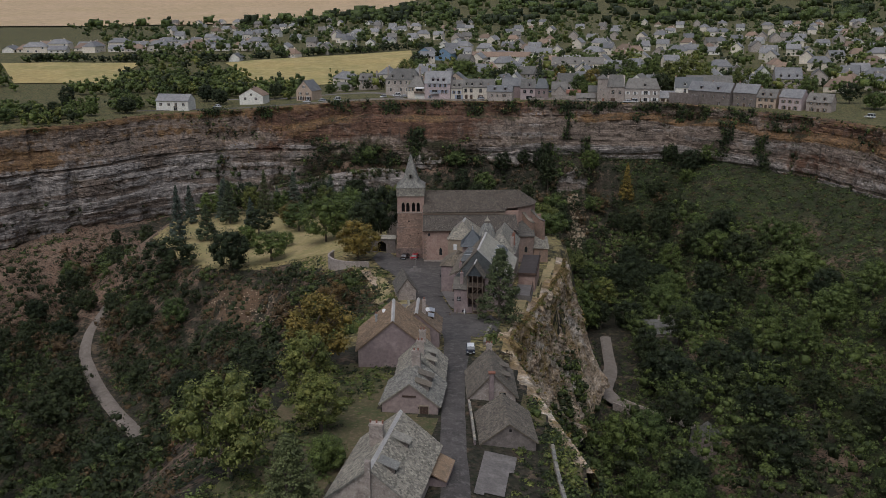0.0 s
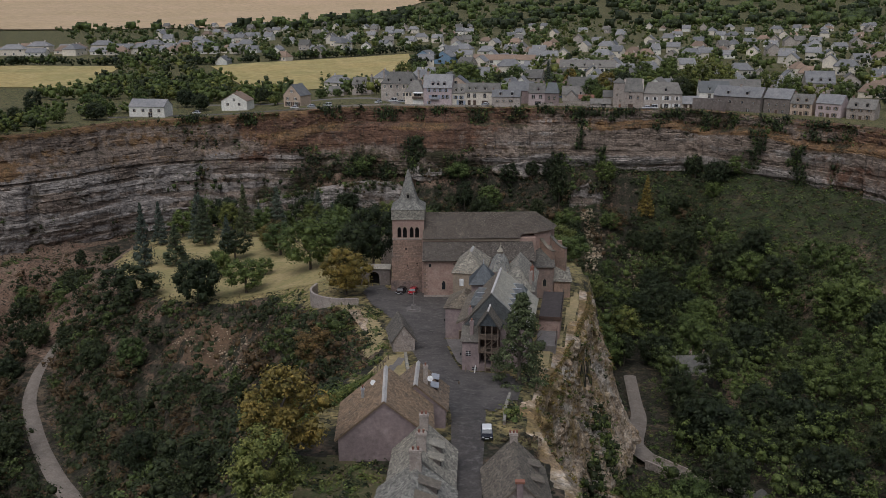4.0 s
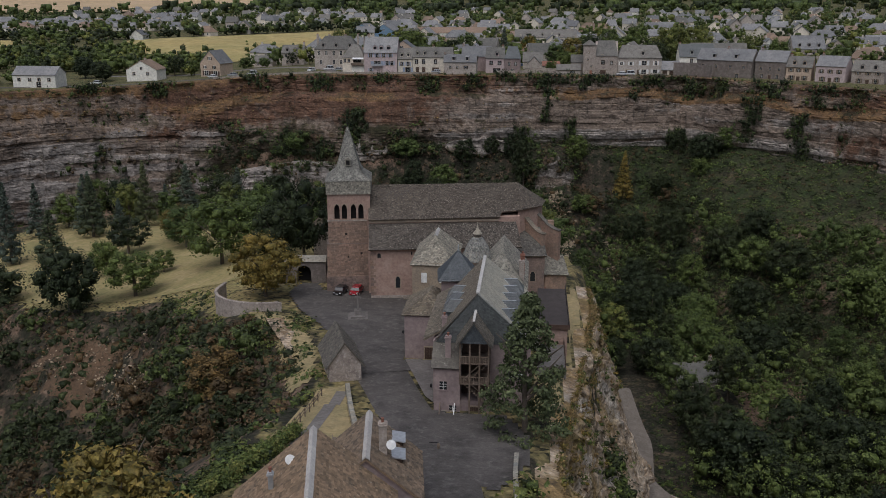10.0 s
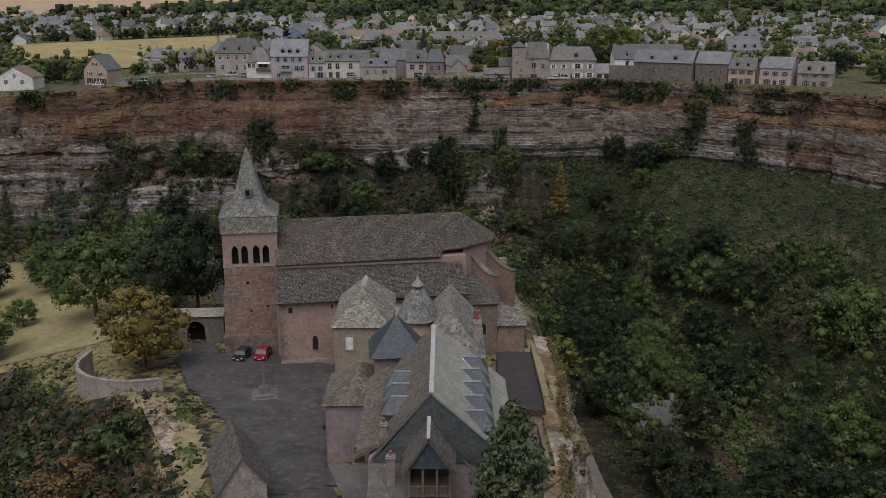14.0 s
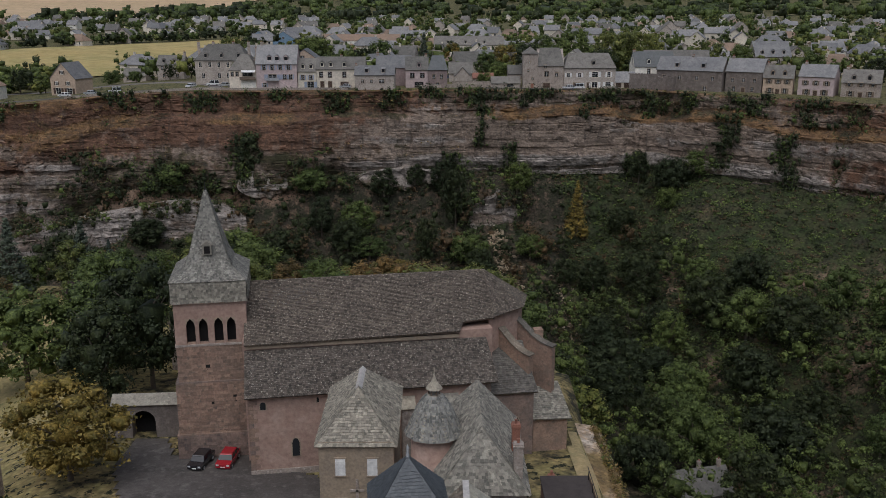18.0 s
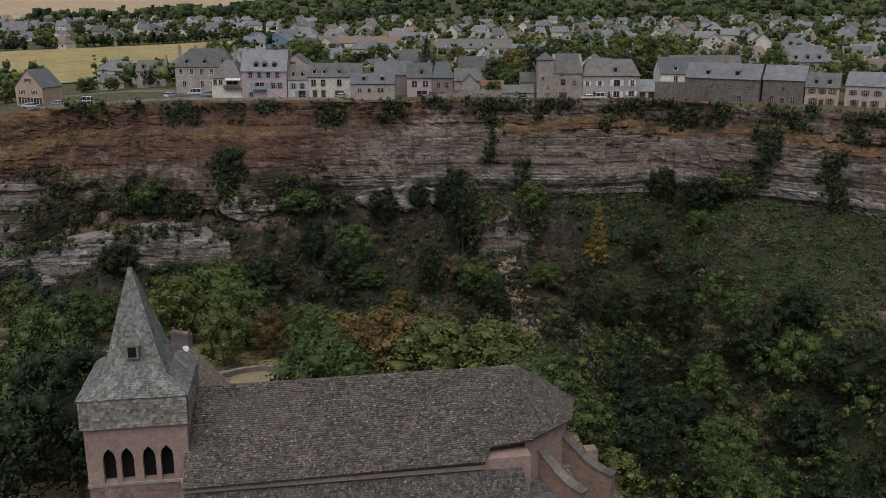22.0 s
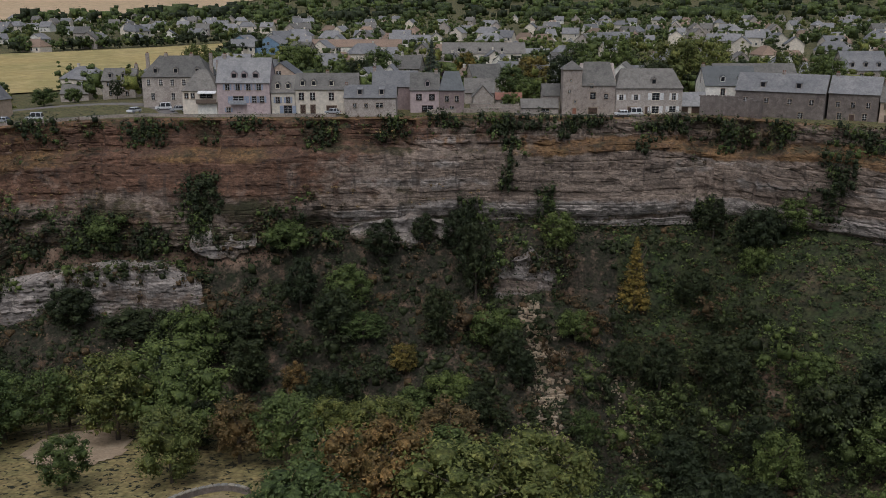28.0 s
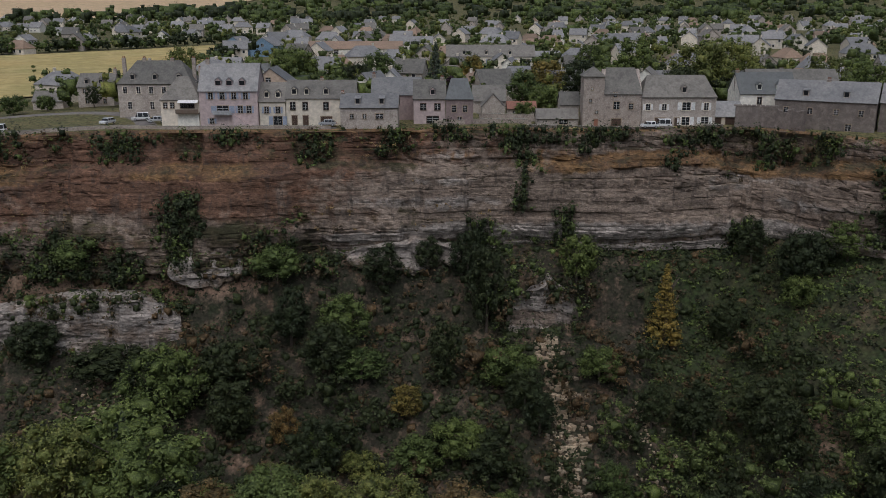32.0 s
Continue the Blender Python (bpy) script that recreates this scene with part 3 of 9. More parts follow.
    quads = np.stack([k[:-1, :-1], k[1:, :-1], k[1:, 1:], k[:-1, 1:]], -1).reshape(-1, 4)
    if inward < 0:
        quads = quads[:, ::-1]
    me = raw_mesh(name, P.reshape(-1, 3), quads, mat)
    ledge = np.gradient(dep, axis=1) / np.maximum(np.abs(np.gradient(Z, axis=1)), 0.05)
    moss = np.clip(0.14 + (mossy(P[..., 0], v[None] + 0 * Z) if callable(mossy) else mossy) + 0.25 * smooth(0.5, 1.6, ledge) + 0.5 * (cloud(S / 11, zz / 5, seed + 8) - 0.5) + 0.15 * smooth(0.30, 0.18, cleft) + 0.25 * smooth(0.85, 1.0, v)[None], 0, 1)
    red = redness(P[..., 0], Z, cloud(S / 19, zz / 6, seed + 9)) if redness else np.zeros_like(Z)
    nb = cloud(S / 17 + 3, zz / 2.6, seed + 14)
    pale = paleness(P[..., 0], v[None] + 0 * Z, nb) if paleness else np.zeros_like(Z) + 0.25 * nb
    straw = (shelf_depth > 0) * (0.75 * smooth(0.17, 0.24, shelf) * smooth(0.36, 0.30, shelf) * (0.55 + 0.9 * cloud(S / 9, zz / 3, seed + 15)) * smooth(0.35, 0.6, cloud(S / 30 + 9, zz / 20, seed + 16)) + 0.35 * smooth(0.09, 0.02, v)[None]) + grassy * (0.5 + 0.9 * (cloud(S / 8, zz / 7, seed + 17) - 0.3)) * (1 - 0.55 * v[None])
    pale = pale + band * (1.25 * tone - 0.1)
    straw = straw + (banded is not None) * 1.0 * band * smooth(0.55, 0.25, v)[None] * (0.55 + 0.7 * tone + 0.5 * (nb - 0.5))
    for key, val in (("moss", moss), ("red", red), ("pale", pale), ("straw", straw)):
        me.attributes.new(key, "FLOAT", "POINT").data.foreach_set("value", np.asarray(val, np.float32).ravel())
    FACES[name] = P
    return tagged(new(name, me), label, "cliff", kind="structure")


def lip(x, y):
    return np.array([ground(a, b) for a, b in zip(x, y)]) * 0 + -5.0 * smooth(-70, -170, x) + 0.1


def rim_red(x, z, n):
    """Red-brown earth over the western half and along the upper beds of the rest."""
    west = smooth(20, -62, x + 60 * (n - 0.5)) * smooth(-170, -125, x)
    return west * (0.30 + 0.45 * smooth(-27, -15, z + 8 * (n - 0.5))) + (0.30 + 0.25 * west) * smooth(-12, -4, z + 7 * (n - 0.5)) + 0.5 * (n - 0.42) + 0.30 * smooth(95, 125, x)


def rim_pale(x, v, n):
    """Grey-white rock low on the main wall, washed over with streaks."""
    main = smooth(-48, -18, x)
    return 0.85 * (n - 0.44) + main * (0.20 * smooth(0.30, 0.42, v) + 0.42 * smooth(0.72, 0.84, v)) + 0.80 * smooth(-95, -140, x) * (0.25 + n) * smooth(0.25, 0.5, v) - 0.12 * (1 - main) * smooth(-140, -100, x)


cliff("cliff_rim", "tall bedded limestone canyon wall with brown and grey strata", RIM[2:-3], 0.85, lip,
      lambda x, y: np.interp(x, [-190, -135, -105, -40, 40, 70, 110, 150], [-55, -53, -33, -28, -27, -27, -29, -33]), lambda x, y: np.interp(x, [-180, -140, -110, -95, -50, -25, 60], [8, 8, 8, 10, 10, 4, 4]), 3, ROCK,
      inward=1, rows=96, shelf_depth=2.4, redness=rim_red, mossy=lambda x, v: 0.36 * smooth(0.5, 0.75, v) * smooth(-15, -45, x) * smooth(-150, -120, x), paleness=rim_pale, banded=lambda x, y: np.interp(x, [-170, -125, -90, -20, 60, 110], [0.62, 0.6, 0.3, 0.34, 0.4, 0.5]))
cliff("cliff_lower", "pale grey lower limestone band above the wooded slope", [(-128, 171), (-112, 179), (-98, 183), (-80, 184.5), (-66, 185), (-58, 188)], 0.85,
      lambda x, y: np.interp(x, [-128, -98, -80, -66, -58], [-41, -36, -33.0, -33.5, -38]), lambda x, y: np.interp(x, [-128, -98, -80, -66, -58], [-56, -58, -53, -48, -43]), lambda x, y: 0 * x + 2, 11, ROCK, inward=1, rows=44, back=4.0, paleness=lambda x, v, n: 0.55 + 0.6 * (n - 0.4))


RIM_FACE = FACES["cliff_rim"][::2]


def on_rock(count, name, zr, radius, seed, flat=1.0, gate=0.0, along_y=(-999, 999), out=0.2):
    """Clumps rooted on a built rock face between two heights."""
    rng = random.Random(seed)
    face = FACES[name]
    face = face[(face[:, 0, 1] > along_y[0]) & (face[:, 0, 1] < along_y[1])]
    res = []
    for _ in range(count):
        i = rng.randrange(1, len(face) - 1)
        q = face[i, int(np.argmin(np.abs(face[i, 1:, 2] - rng.uniform(*zr)))) + 1]
        if float(cloud(np.array(i / 11 + 5), np.array(q[2] / 7 + 60), seed)) < gate:
            continue
        r = rng.uniform(*radius)
        res.append((q[0] + out * r, q[1], q[2], r, r * flat))
    return res



def lens_top(x0, x1, mid, half):
    return lambda x, y: mid + half * np.sqrt(np.clip(1 - ((x - (x0 + x1) / 2) / ((x1 - x0) / 2)) ** 2, 0.01, 1)) * (0.75 + 0.5 * cloud(x / 1.7 + 20, x * 0 + 4, 61))


for line, zt, zf, sd in (([(-61, 191.5), (-54, 192.5), (-45, 194)], -24, -33, 17), ([(15, 189.5), (22, 186.5), (30, 189.5)], -31, -47, 19), ([(-22, 196), (-10, 197), (4, 197)], -24, -31, 21)):
    cliff("cliff_outcrop", "pale limestone outcrop in the bushes of the canyon wall", line, 0.5, lens_top(line[0][0], line[-1][0], (zt + zf) / 2, (zt - zf) / 2), lens_top(line[0][0], line[-1][0], (zt + zf) / 2, (zf - zt) / 2), lambda x, y: 0 * x + 2.5, sd, ROCK, inward=1, rows=34, relief=1.0, back=3.0, paleness=lambda x, v, n: 0.6 + 0.6 * (n - 0.4))
cliff("cliff_spur", "leaning pale crag below the hamlet with grass on its ledges", [(33, -136), (25.5, -118), (19, -100), (14.5, -84), (15.8, -66), (19.3, -42), (21.5, -22), (23, -6), (23, 10)], 0.7,
      lambda x, y: spur_top(x, y) - 0.2, lambda x, y: 0 * x - 66, lambda x, y: np.interp(y, [-136, -100, -70, -42, -20, 5], [9, 6, 5, 5.5, 10, 14]), 29, SPUR_ROCK, inward=1, mossy=0.02, relief=1.25, tilt=0.55, rows=90, grassy=0.72, paleness=lambda x, v, n: 1.1 * (n - 0.36) + 0.12)
cliff("cliff_knoll", "grey rock knob beside the lane", [(-30, -24), (-27, -30), (-23, -37), (-20, -44)], 0.5, lambda x, y: 0 * x - 21, lambda x, y: 0 * x - 30, lambda x, y: 0 * x + 3, 31, SPUR_ROCK, inward=-1, relief=0.7, rows=30)


# ---------- roads, tracks and fields ----------
def ribbon(name, label, pts, mat, lift=0.07, step=1.5, across=5, even=0):
    """A strip laid on the ground; pts are x, y, half width."""
    q, d, t = along(pts, step)
    side = np.stack([d[:, 1], -d[:, 0]], 1)
    rows = []
    for u in np.linspace(-1, 1, across):
        xy = q[:, :2] + side * q[:, 2:3] * u
        rows.append([(a, b, ground(a, b) + lift - (0.35 if abs(u) == 1 else 0)) for a, b in xy])
    P = np.array(rows)
    if even:
        pad = np.pad(P[..., 2], ((0, 0), (even, even)), mode="edge")
        level = np.stack([pad[:, i:i + P.shape[1]] for i in range(2 * even + 1)]).mean(0)
        P[..., 2] = level.max(0)[None] - np.where(np.abs(np.linspace(-1, 1, across)) == 1, 0.35, 0)[:, None]
    k = np.arange(P.shape[0] * P.shape[1]).reshape(P.shape[:2])
    quads = np.stack([k[:-1, :-1], k[:-1, 1:], k[1:, 1:], k[1:, :-1]], -1).reshape(-1, 4)
    return tagged(new(name, raw_mesh(name, P.reshape(-1, 3), quads, mat, soft=True)), label, "road", kind="structure")


ribbon("road", "worn dark asphalt village lane", [(22, -240, 3), (19, -180, 3), (15.2, -150, 2.9), (13, -139, 2.8), (11.2, -127, 2.7), (9, -113, 2.7), (7.2, -98, 3.4), (5.4, -84, 4.0), (1.5, -72, 4.6), (-3.5, -60, 4.8), (-7, -50, 5.0), (-10, -42, 6)], ASPHALT, 0.16)


def apron(name, label, outline, mat, lift, cell=1.0):
    x0, x1 = min(p[0] for p in outline), max(p[0] for p in outline)
    y0, y1 = min(p[1] for p in outline), max(p[1] for p in outline)
    xs, ys = np.arange(x0, x1 + cell, cell), np.arange(y0, y1 + cell, cell)
    X, Y = np.meshgrid(xs, ys, indexing="ij")
    keep = within(X[:-1, :-1] + cell / 2, Y[:-1, :-1] + cell / 2, list(outline))
    Z = ground_many(X, Y) + lift
    keep &= np.abs(Z[:-1, :-1] - Z[1:, 1:]) < cell * 1.2
    k = np.arange(X.size).reshape(X.shape)
    quads = np.stack([k[:-1, :-1], k[1:, :-1], k[1:, 1:], k[:-1, 1:]], -1)[keep]
    return tagged(new(name, raw_mesh(name, np.stack([X, Y, Z], -1).reshape(-1, 3), quads, mat, soft=True)), label, "ground", kind="structure")


def patch(name, label, corners, mat, lift, n=40):
    """A four-cornered field draped on the ground."""
    u, v = np.meshgrid(np.linspace(0, 1, n), np.linspace(0, 1, n), indexing="ij")
    c = np.array(corners, float)
    P = ((1 - u) * (1 - v))[..., None] * c[0] + (u * (1 - v))[..., None] * c[1] + (u * v)[..., None] * c[2] + ((1 - u) * v)[..., None] * c[3]
    Z = ground_many(P[..., 0], P[..., 1]) + lift
    k = np.arange(n * n).reshape(n, n)
    quads = np.stack([k[:-1, :-1], k[1:, :-1], k[1:, 1:], k[:-1, 1:]], -1).reshape(-1, 4)
    return tagged(new(name, raw_mesh(name, np.concatenate([P, Z[..., None]], -1).reshape(-1, 3), quads, mat, soft=True)), label, "field", kind="structure")


apron("plaza", "worn dark asphalt church square", [(-13, -50), (-3, -46), (-5.5, -41), (-6.5, -22), (-8, -8), (-17, -1), (-27, -1), (-29, 4), (-33, 4), (-33, -4), (-28, -16), (-19, -30), (-17, -40)], ASPHALT, 0.22, 0.7)
apron("lawn", "dry yellow church lawn on the spur", [(-136, 62), (-124, 40), (-98, 16), (-80, 11), (-62, 10), (-46, 10), (-42, 22), (-44, 34), (-50, 46), (-52, 66), (-62, 84), (-84, 92), (-112, 92), (-130, 80)], STRAW_LAWN, 0.12, 1.2)
apron("bank", "bank of dry yellow grass beside the square", [(-17, -52), (-19, -40), (-22, -32), (-30, -20), (-33, -17), (-36, -19), (-31, -25), (-27, -34), (-23, -44), (-19, -56)], LAWN_EDGE, 0.13, 0.7)
apron("bank", "strip of dry yellow grass between lane and hedge", [(-16.3, -76), (-15, -56), (-11.8, -53), (-9.8, -61), (-7.8, -69), (-6.4, -76)], LAWN_EDGE, 0.05, 0.6)
apron("bank", "strip of dry yellow grass along the crest of the crag", [(13.5, -62), (16.5, -58), (19.6, -40), (22, -22), (24, -6), (24, 6), (20.4, 6), (18.9, -18), (18.7, -36), (14.2, -38.5), (13.6, -50)], LAWN_EDGE, 0.16, 0.7)
apron("scree_slope", "bare orange-brown scree on the spur slope", [(-92, 3), (-80, 2), (-68, -3), (-56, -9), (-50, -18), (-46, -30), (-52, -36), (-60, -26), (-68, -18), (-80, -10), (-90, -4)], SCREE_SOIL, 0.14, 1.1)
apron("garden", "rough garden grass between the lane houses", [(-18, -160), (-2.5, -160), (-2, -142), (9, -141.5), (8.6, -128.5), (-1.5, -127), (-2, -112), (-9, -107), (-18, -108)], GARDEN, 0.1, 0.9)
apron("garden", "rough garden grass above the crag", [(21, -121), (21.5, -108), (17, -100), (19, -97), (24, -108), (29, -122), (34, -140), (28, -138), (25.5, -124)], GARDEN, 0.1, 0.9)
apron("forecourt", "pale concrete yard beside the lane", [(17.6, -150), (21.8, -149), (22.4, -137.5), (17.6, -137.5)], PAVING, 0.2, 0.7)
apron("footpath", "narrow grey garden path", [(-13.5, -76), (-12, -76), (-11, -56), (-12.5, -56)], PAVING, 0.1, 0.5)
patch("pavement", "grey stone pavement beside the inn", [(-5.4, -41.5), (0.5, -41.5), (0.9, -59.5), (-0.6, -57)], PAVING, 0.34, 16)
apron("yard", "bare grey yard between the lane and the crag", [(-1, -61), (3, -62), (10, -62), (13, -70), (12.6, -80), (9.8, -86), (6, -84), (2, -72)], ASPHALT, 0.1, 0.7)
ribbon("track_valley", "pale gravel track through the valley woods", [(39, 66, 2.0), (40.5, 45, 2.0), (41, 36, 2.4), (38.5, 20, 3.0), (38, 14, 3.0), (44, 7, 2.4), (54, -1, 2.0), (70, -8, 2.0)], TRACK, 1.0, even=6)
ribbon("track_west", "pale gravel track through the valley woods", [(-146, 34, 1.0), (-143, 24, 1.3), (-141, 14, 1.6), (-134, -2, 1.9), (-127, -11, 2.0), (-116, -25, 2.1), (-101, -41, 2.2), (-93, -48, 2.3), (-82, -59, 2.3), (-65, -76, 2.3)], TRACK, 0.4, even=8)
patch("field", "mown yellow meadow behind the village", [(-262, 436), (-135, 560), (-84, 330), (-176, 300)], FIELD, 0.5)
patch("field", "dry yellow meadow at the village edge", [(-430, 395), (-325, 420), (-285, 300), (-345, 285)], FIELD, 0.5)
patch("field", "wide tan harvested field far off", [(-1500, 1000), (-520, 1250), (-500, 3400), (-2900, 3000)], FIELD_TAN, 2.0)
patch("field", "wide tan harvested field far off", [(1300, 2100), (1900, 1900), (2600, 2900), (1700, 3300)], FIELD_TAN, 2.0)
ribbon("rim_road", "grey street along the canyon rim", [(-205, 182, 2.5), (-150, 201, 2.5), (-112, 206, 3), (-75, 212, 5), (-62, 207, 2.2), (-36, 208.5, 1.8), (-24, 207, 1.2)], ASPHALT, 0.15)
ribbon("rim_road", "grey street climbing between the houses", [(-70, 212, 3), (-76, 226, 3), (-84, 236, 3), (-100, 244, 3), (-130, 246, 3), (-180, 236, 3)], PAVING, 0.2)


def stones(name, label, places, mat, seed):
    """Loose angular stones: places are x, y, size."""
    rng = np.random.RandomState(seed)
    box = np.array([(a, b, c) for a in (-1, 1) for b in (-1, 1) for c in (-1, 1)], float)
    faces = np.array([(0, 1, 3, 2), (4, 6, 7, 5), (0, 4, 5, 1), (2, 3, 7, 6), (0, 2, 6, 4), (1, 5, 7, 3)])
    p = np.array(places)
    V = box[None] * rng.uniform(0.45, 1.0, (len(p), 8, 3)) * p[:, 2][:, None, None]
    a = rng.uniform(0, 6.28, len(p))
    ca, sa = np.cos(a)[:, None], np.sin(a)[:, None]
    V = np.stack([V[..., 0] * ca - V[..., 1] * sa, V[..., 0] * sa + V[..., 1] * ca, V[..., 2] * 0.7], -1)
    V += np.stack([p[:, 0], p[:, 1], ground_many(p[:, 0], p[:, 1]) + 0.1 * p[:, 2]], 1)[:, None]
    F = faces[None] + (np.arange(len(p)) * 8)[:, None, None]
    return tagged(new(name, raw_mesh(name, V.reshape(-1, 3), F.reshape(-1, 4), mat)), label, "rocks", kind="stuff")


def spill(count, line, width, size, seed):
    """Places along a line that widens downhill."""
    rng = np.random.RandomState(seed)
    q, d, t = along(line, 0.5)
    out = []
    for _ in range(count):
        i = rng.randint(len(t))
        k = rng.normal(0, 1) * (width[0] + (width[1] - width[0]) * i / len(t))
        out.append((q[i][0] + d[i][1] * k, q[i][1] - d[i][0] * k, rng.uniform(*size) * rng.uniform(0.5, 1)))
    return out


stones("scree", "pale fallen limestone blocks below the outcrop", spill(520, [(22, 184), (25, 174), (26, 160), (24, 148)], (1.2, 2.6), (0.25, 1.0), 71) + spill(160, [(-76, 180), (-72, 170), (-68, 162)], (1.5, 3), (0.2, 0.6), 72) + spill(120, [(40, 172), (43, 160), (44, 152)], (1.5, 2.5), (0.2, 0.7), 73), STONE_SCREE, 74)


stones("scree", "small brown stones on the spur slope", spill(420, [(-86, 0), (-74, -4), (-62, -14), (-52, -26)], (2.5, 4), (0.12, 0.4), 81), STONE_SCREE, 82)

# ---------- trees ----------
def leaf_sprays(centres, outward, size, rng, turn=0.75):
    """Small three-cornered leaf sprays: arrays of corners, three each."""
    n = len(centres)
    nrm = outward + rng.normal(0, turn, (n, 3))
    nrm /= np.linalg.norm(nrm, axis=1)[:, None] + 1e-9
    a = np.cross(nrm, rng.normal(0, 1, (n, 3)))
    a /= np.linalg.norm(a, axis=1)[:, None] + 1e-9
    b = np.cross(nrm, a)
    s = size * rng.uniform(0.6, 1.35, (n, 1))
    w = s * rng.uniform(0.6, 1.0, (n, 1))
    return np.stack([centres - a * s * 1.1, centres + a * s * 0.6 - b * w, centres + a * s * 0.6 + b * w], 1).reshape(-1, 3)


def unit_lump():
    """A rounded block of six faces."""
    V = np.array([(a, b, c) for a in (-1, 1) for b in (-1, 1) for c in (-1, 1)], float) / math.sqrt(3)
    return V, np.array([(0, 1, 3, 2), (4, 6, 7, 5), (0, 4, 5, 1), (2, 3, 7, 6), (0, 2, 6, 4), (1, 5, 7, 3)])


LUMP_V, LUMP_F = unit_lump()


def lumps(centres, radii, rng, rough=0.24):
    """Uneven leafy masses at the centres: corners and faces."""
    n, k = len(centres), len(LUMP_V)
    a = rng.uniform(0, 6.28, n)
    ca, sa = np.cos(a)[:, None], np.sin(a)[:, None]
    d = np.stack([LUMP_V[None, :, 0] * ca - LUMP_V[None, :, 1] * sa, LUMP_V[None, :, 0] * sa + LUMP_V[None, :, 1] * ca, np.repeat(LUMP_V[None, :, 2], n, 0)], -1)
    V = centres[:, None] + d * radii[:, None] * rng.uniform(1 - rough, 1 + rough, (n, k, 1))
    return V.reshape(-1, 3), (LUMP_F[None] + (np.arange(n) * k)[:, None, None]).reshape(-1, 4)


def foliage(centres, radii, per, leaf, rng, core=0.5, hearts=None):
    """Leaf sprays scattered through and over leafy masses, dense hearts inside (in all of them, or only in some): corners, blocks, sprays, which faces are soft, and their mass."""
    n = len(centres)
    held = np.arange(n) if hearts is None else np.asarray(hearts)
    V, F = lumps(centres[held], radii[held] * core, rng, 0.30)
    d = rng.normal(0, 1, (n, per, 3))
    d[..., 2] = d[..., 2] * 0.85 + 0.35
    d /= np.linalg.norm(d, axis=2)[..., None]
    P = centres[:, None] + d * radii[:, None] * (0.62 + 0.55 * rng.uniform(0, 1, (n, per, 1)))
    N = d + np.array([0, 0, 0.55])
    size = np.broadcast_to(np.asarray(leaf, float).reshape(-1, 1), (n, per)).reshape(-1, 1)
    Q = leaf_sprays(P.reshape(-1, 3), N.reshape(-1, 3), size, rng, 0.5)
    T = np.arange(len(Q)).reshape(-1, 3) + len(V)
    soft = np.r_[np.ones(len(F), bool), np.zeros(len(T), bool)]
    owner = np.r_[np.repeat(held, len(LUMP_F)), np.repeat(np.arange(n), per)]
    return np.concatenate([V, Q]), F, T, soft, owner


def crown_lobes(kind, rng, lobes, height, radius):
    """Centres and radii of the leafy masses of a crown, base at z = 0."""
    C, R = [], []
    for i in range(lobes):
        if kind == "pine":
            f = (i + rng.uniform(0, 1)) / lobes
            a = i * 2.4 + rng.uniform(-0.5, 0.5)
            r = radius * (1.0 - 0.88 * f) * (0.2 + 0.8 * math.sqrt(rng.uniform(0, 1)))
            C.append([r * math.cos(a), r * math.sin(a), height * (0.05 + 0.93 * f) + 0.10 * r])
            R.append(np.array([1.2, 1.2, 0.6]) * radius * rng.uniform(0.11, 0.19) * (1.15 - 0.5 * f))
        elif kind == "cone":
            f = ((i + rng.uniform(0, 1)) / lobes) ** 1.15
            a, r = i * 2.4 + rng.uniform(-0.4, 0.4), radius * (1 - f) * rng.uniform(0.45, 0.8)
            C.append([r * math.cos(a), r * math.sin(a), height * (0.04 + 0.93 * f)])
            R.append(np.array([1, 1, 0.62]) * (radius * 0.40 * (1.08 - f) + 0.22))
        else:
            u, a = -0.9 + 1.85 * (i + rng.uniform(0, 1)) / lobes, i * 2.4 + rng.uniform(-0.5, 0.5)
            ring = math.sqrt(max(0, 1 - u * u)) * rng.uniform(0.55, 0.98)
            wob = 1 + 0.16 * math.sin(2 * a + 1.3)
            C.append([radius * ring * math.cos(a) * wob, radius * ring * math.sin(a) * wob, height * (0.5 + 0.40 * u * rng.uniform(0.85, 1.08))])
            R.append(np.array([1, 1, 0.95]) * radius * rng.uniform(0.19, 0.36))
    if kind == "round":
        C.append([0, 0, height * 0.48]), R.append(np.array([0.66, 0.66, 0.62]) * radius)
    return np.array(C), np.array(R)


def crown_mesh(name, kind, seed, lobes, per, height, radius, leaf, mat):
    rng = np.random.RandomState(seed)
    C, R = crown_lobes(kind, rng, lobes, height, radius)
    hearts = np.arange(0, len(C), 1 if kind == "round" else 2)
    V, F, T, soft, _ = foliage(C, R, per, leaf, rng, 0.62 if kind == "round" else 0.4 if kind == "pine" else 0.7, hearts)
    return raw_mesh(name, V, F, mat, soft=soft, tris=T)


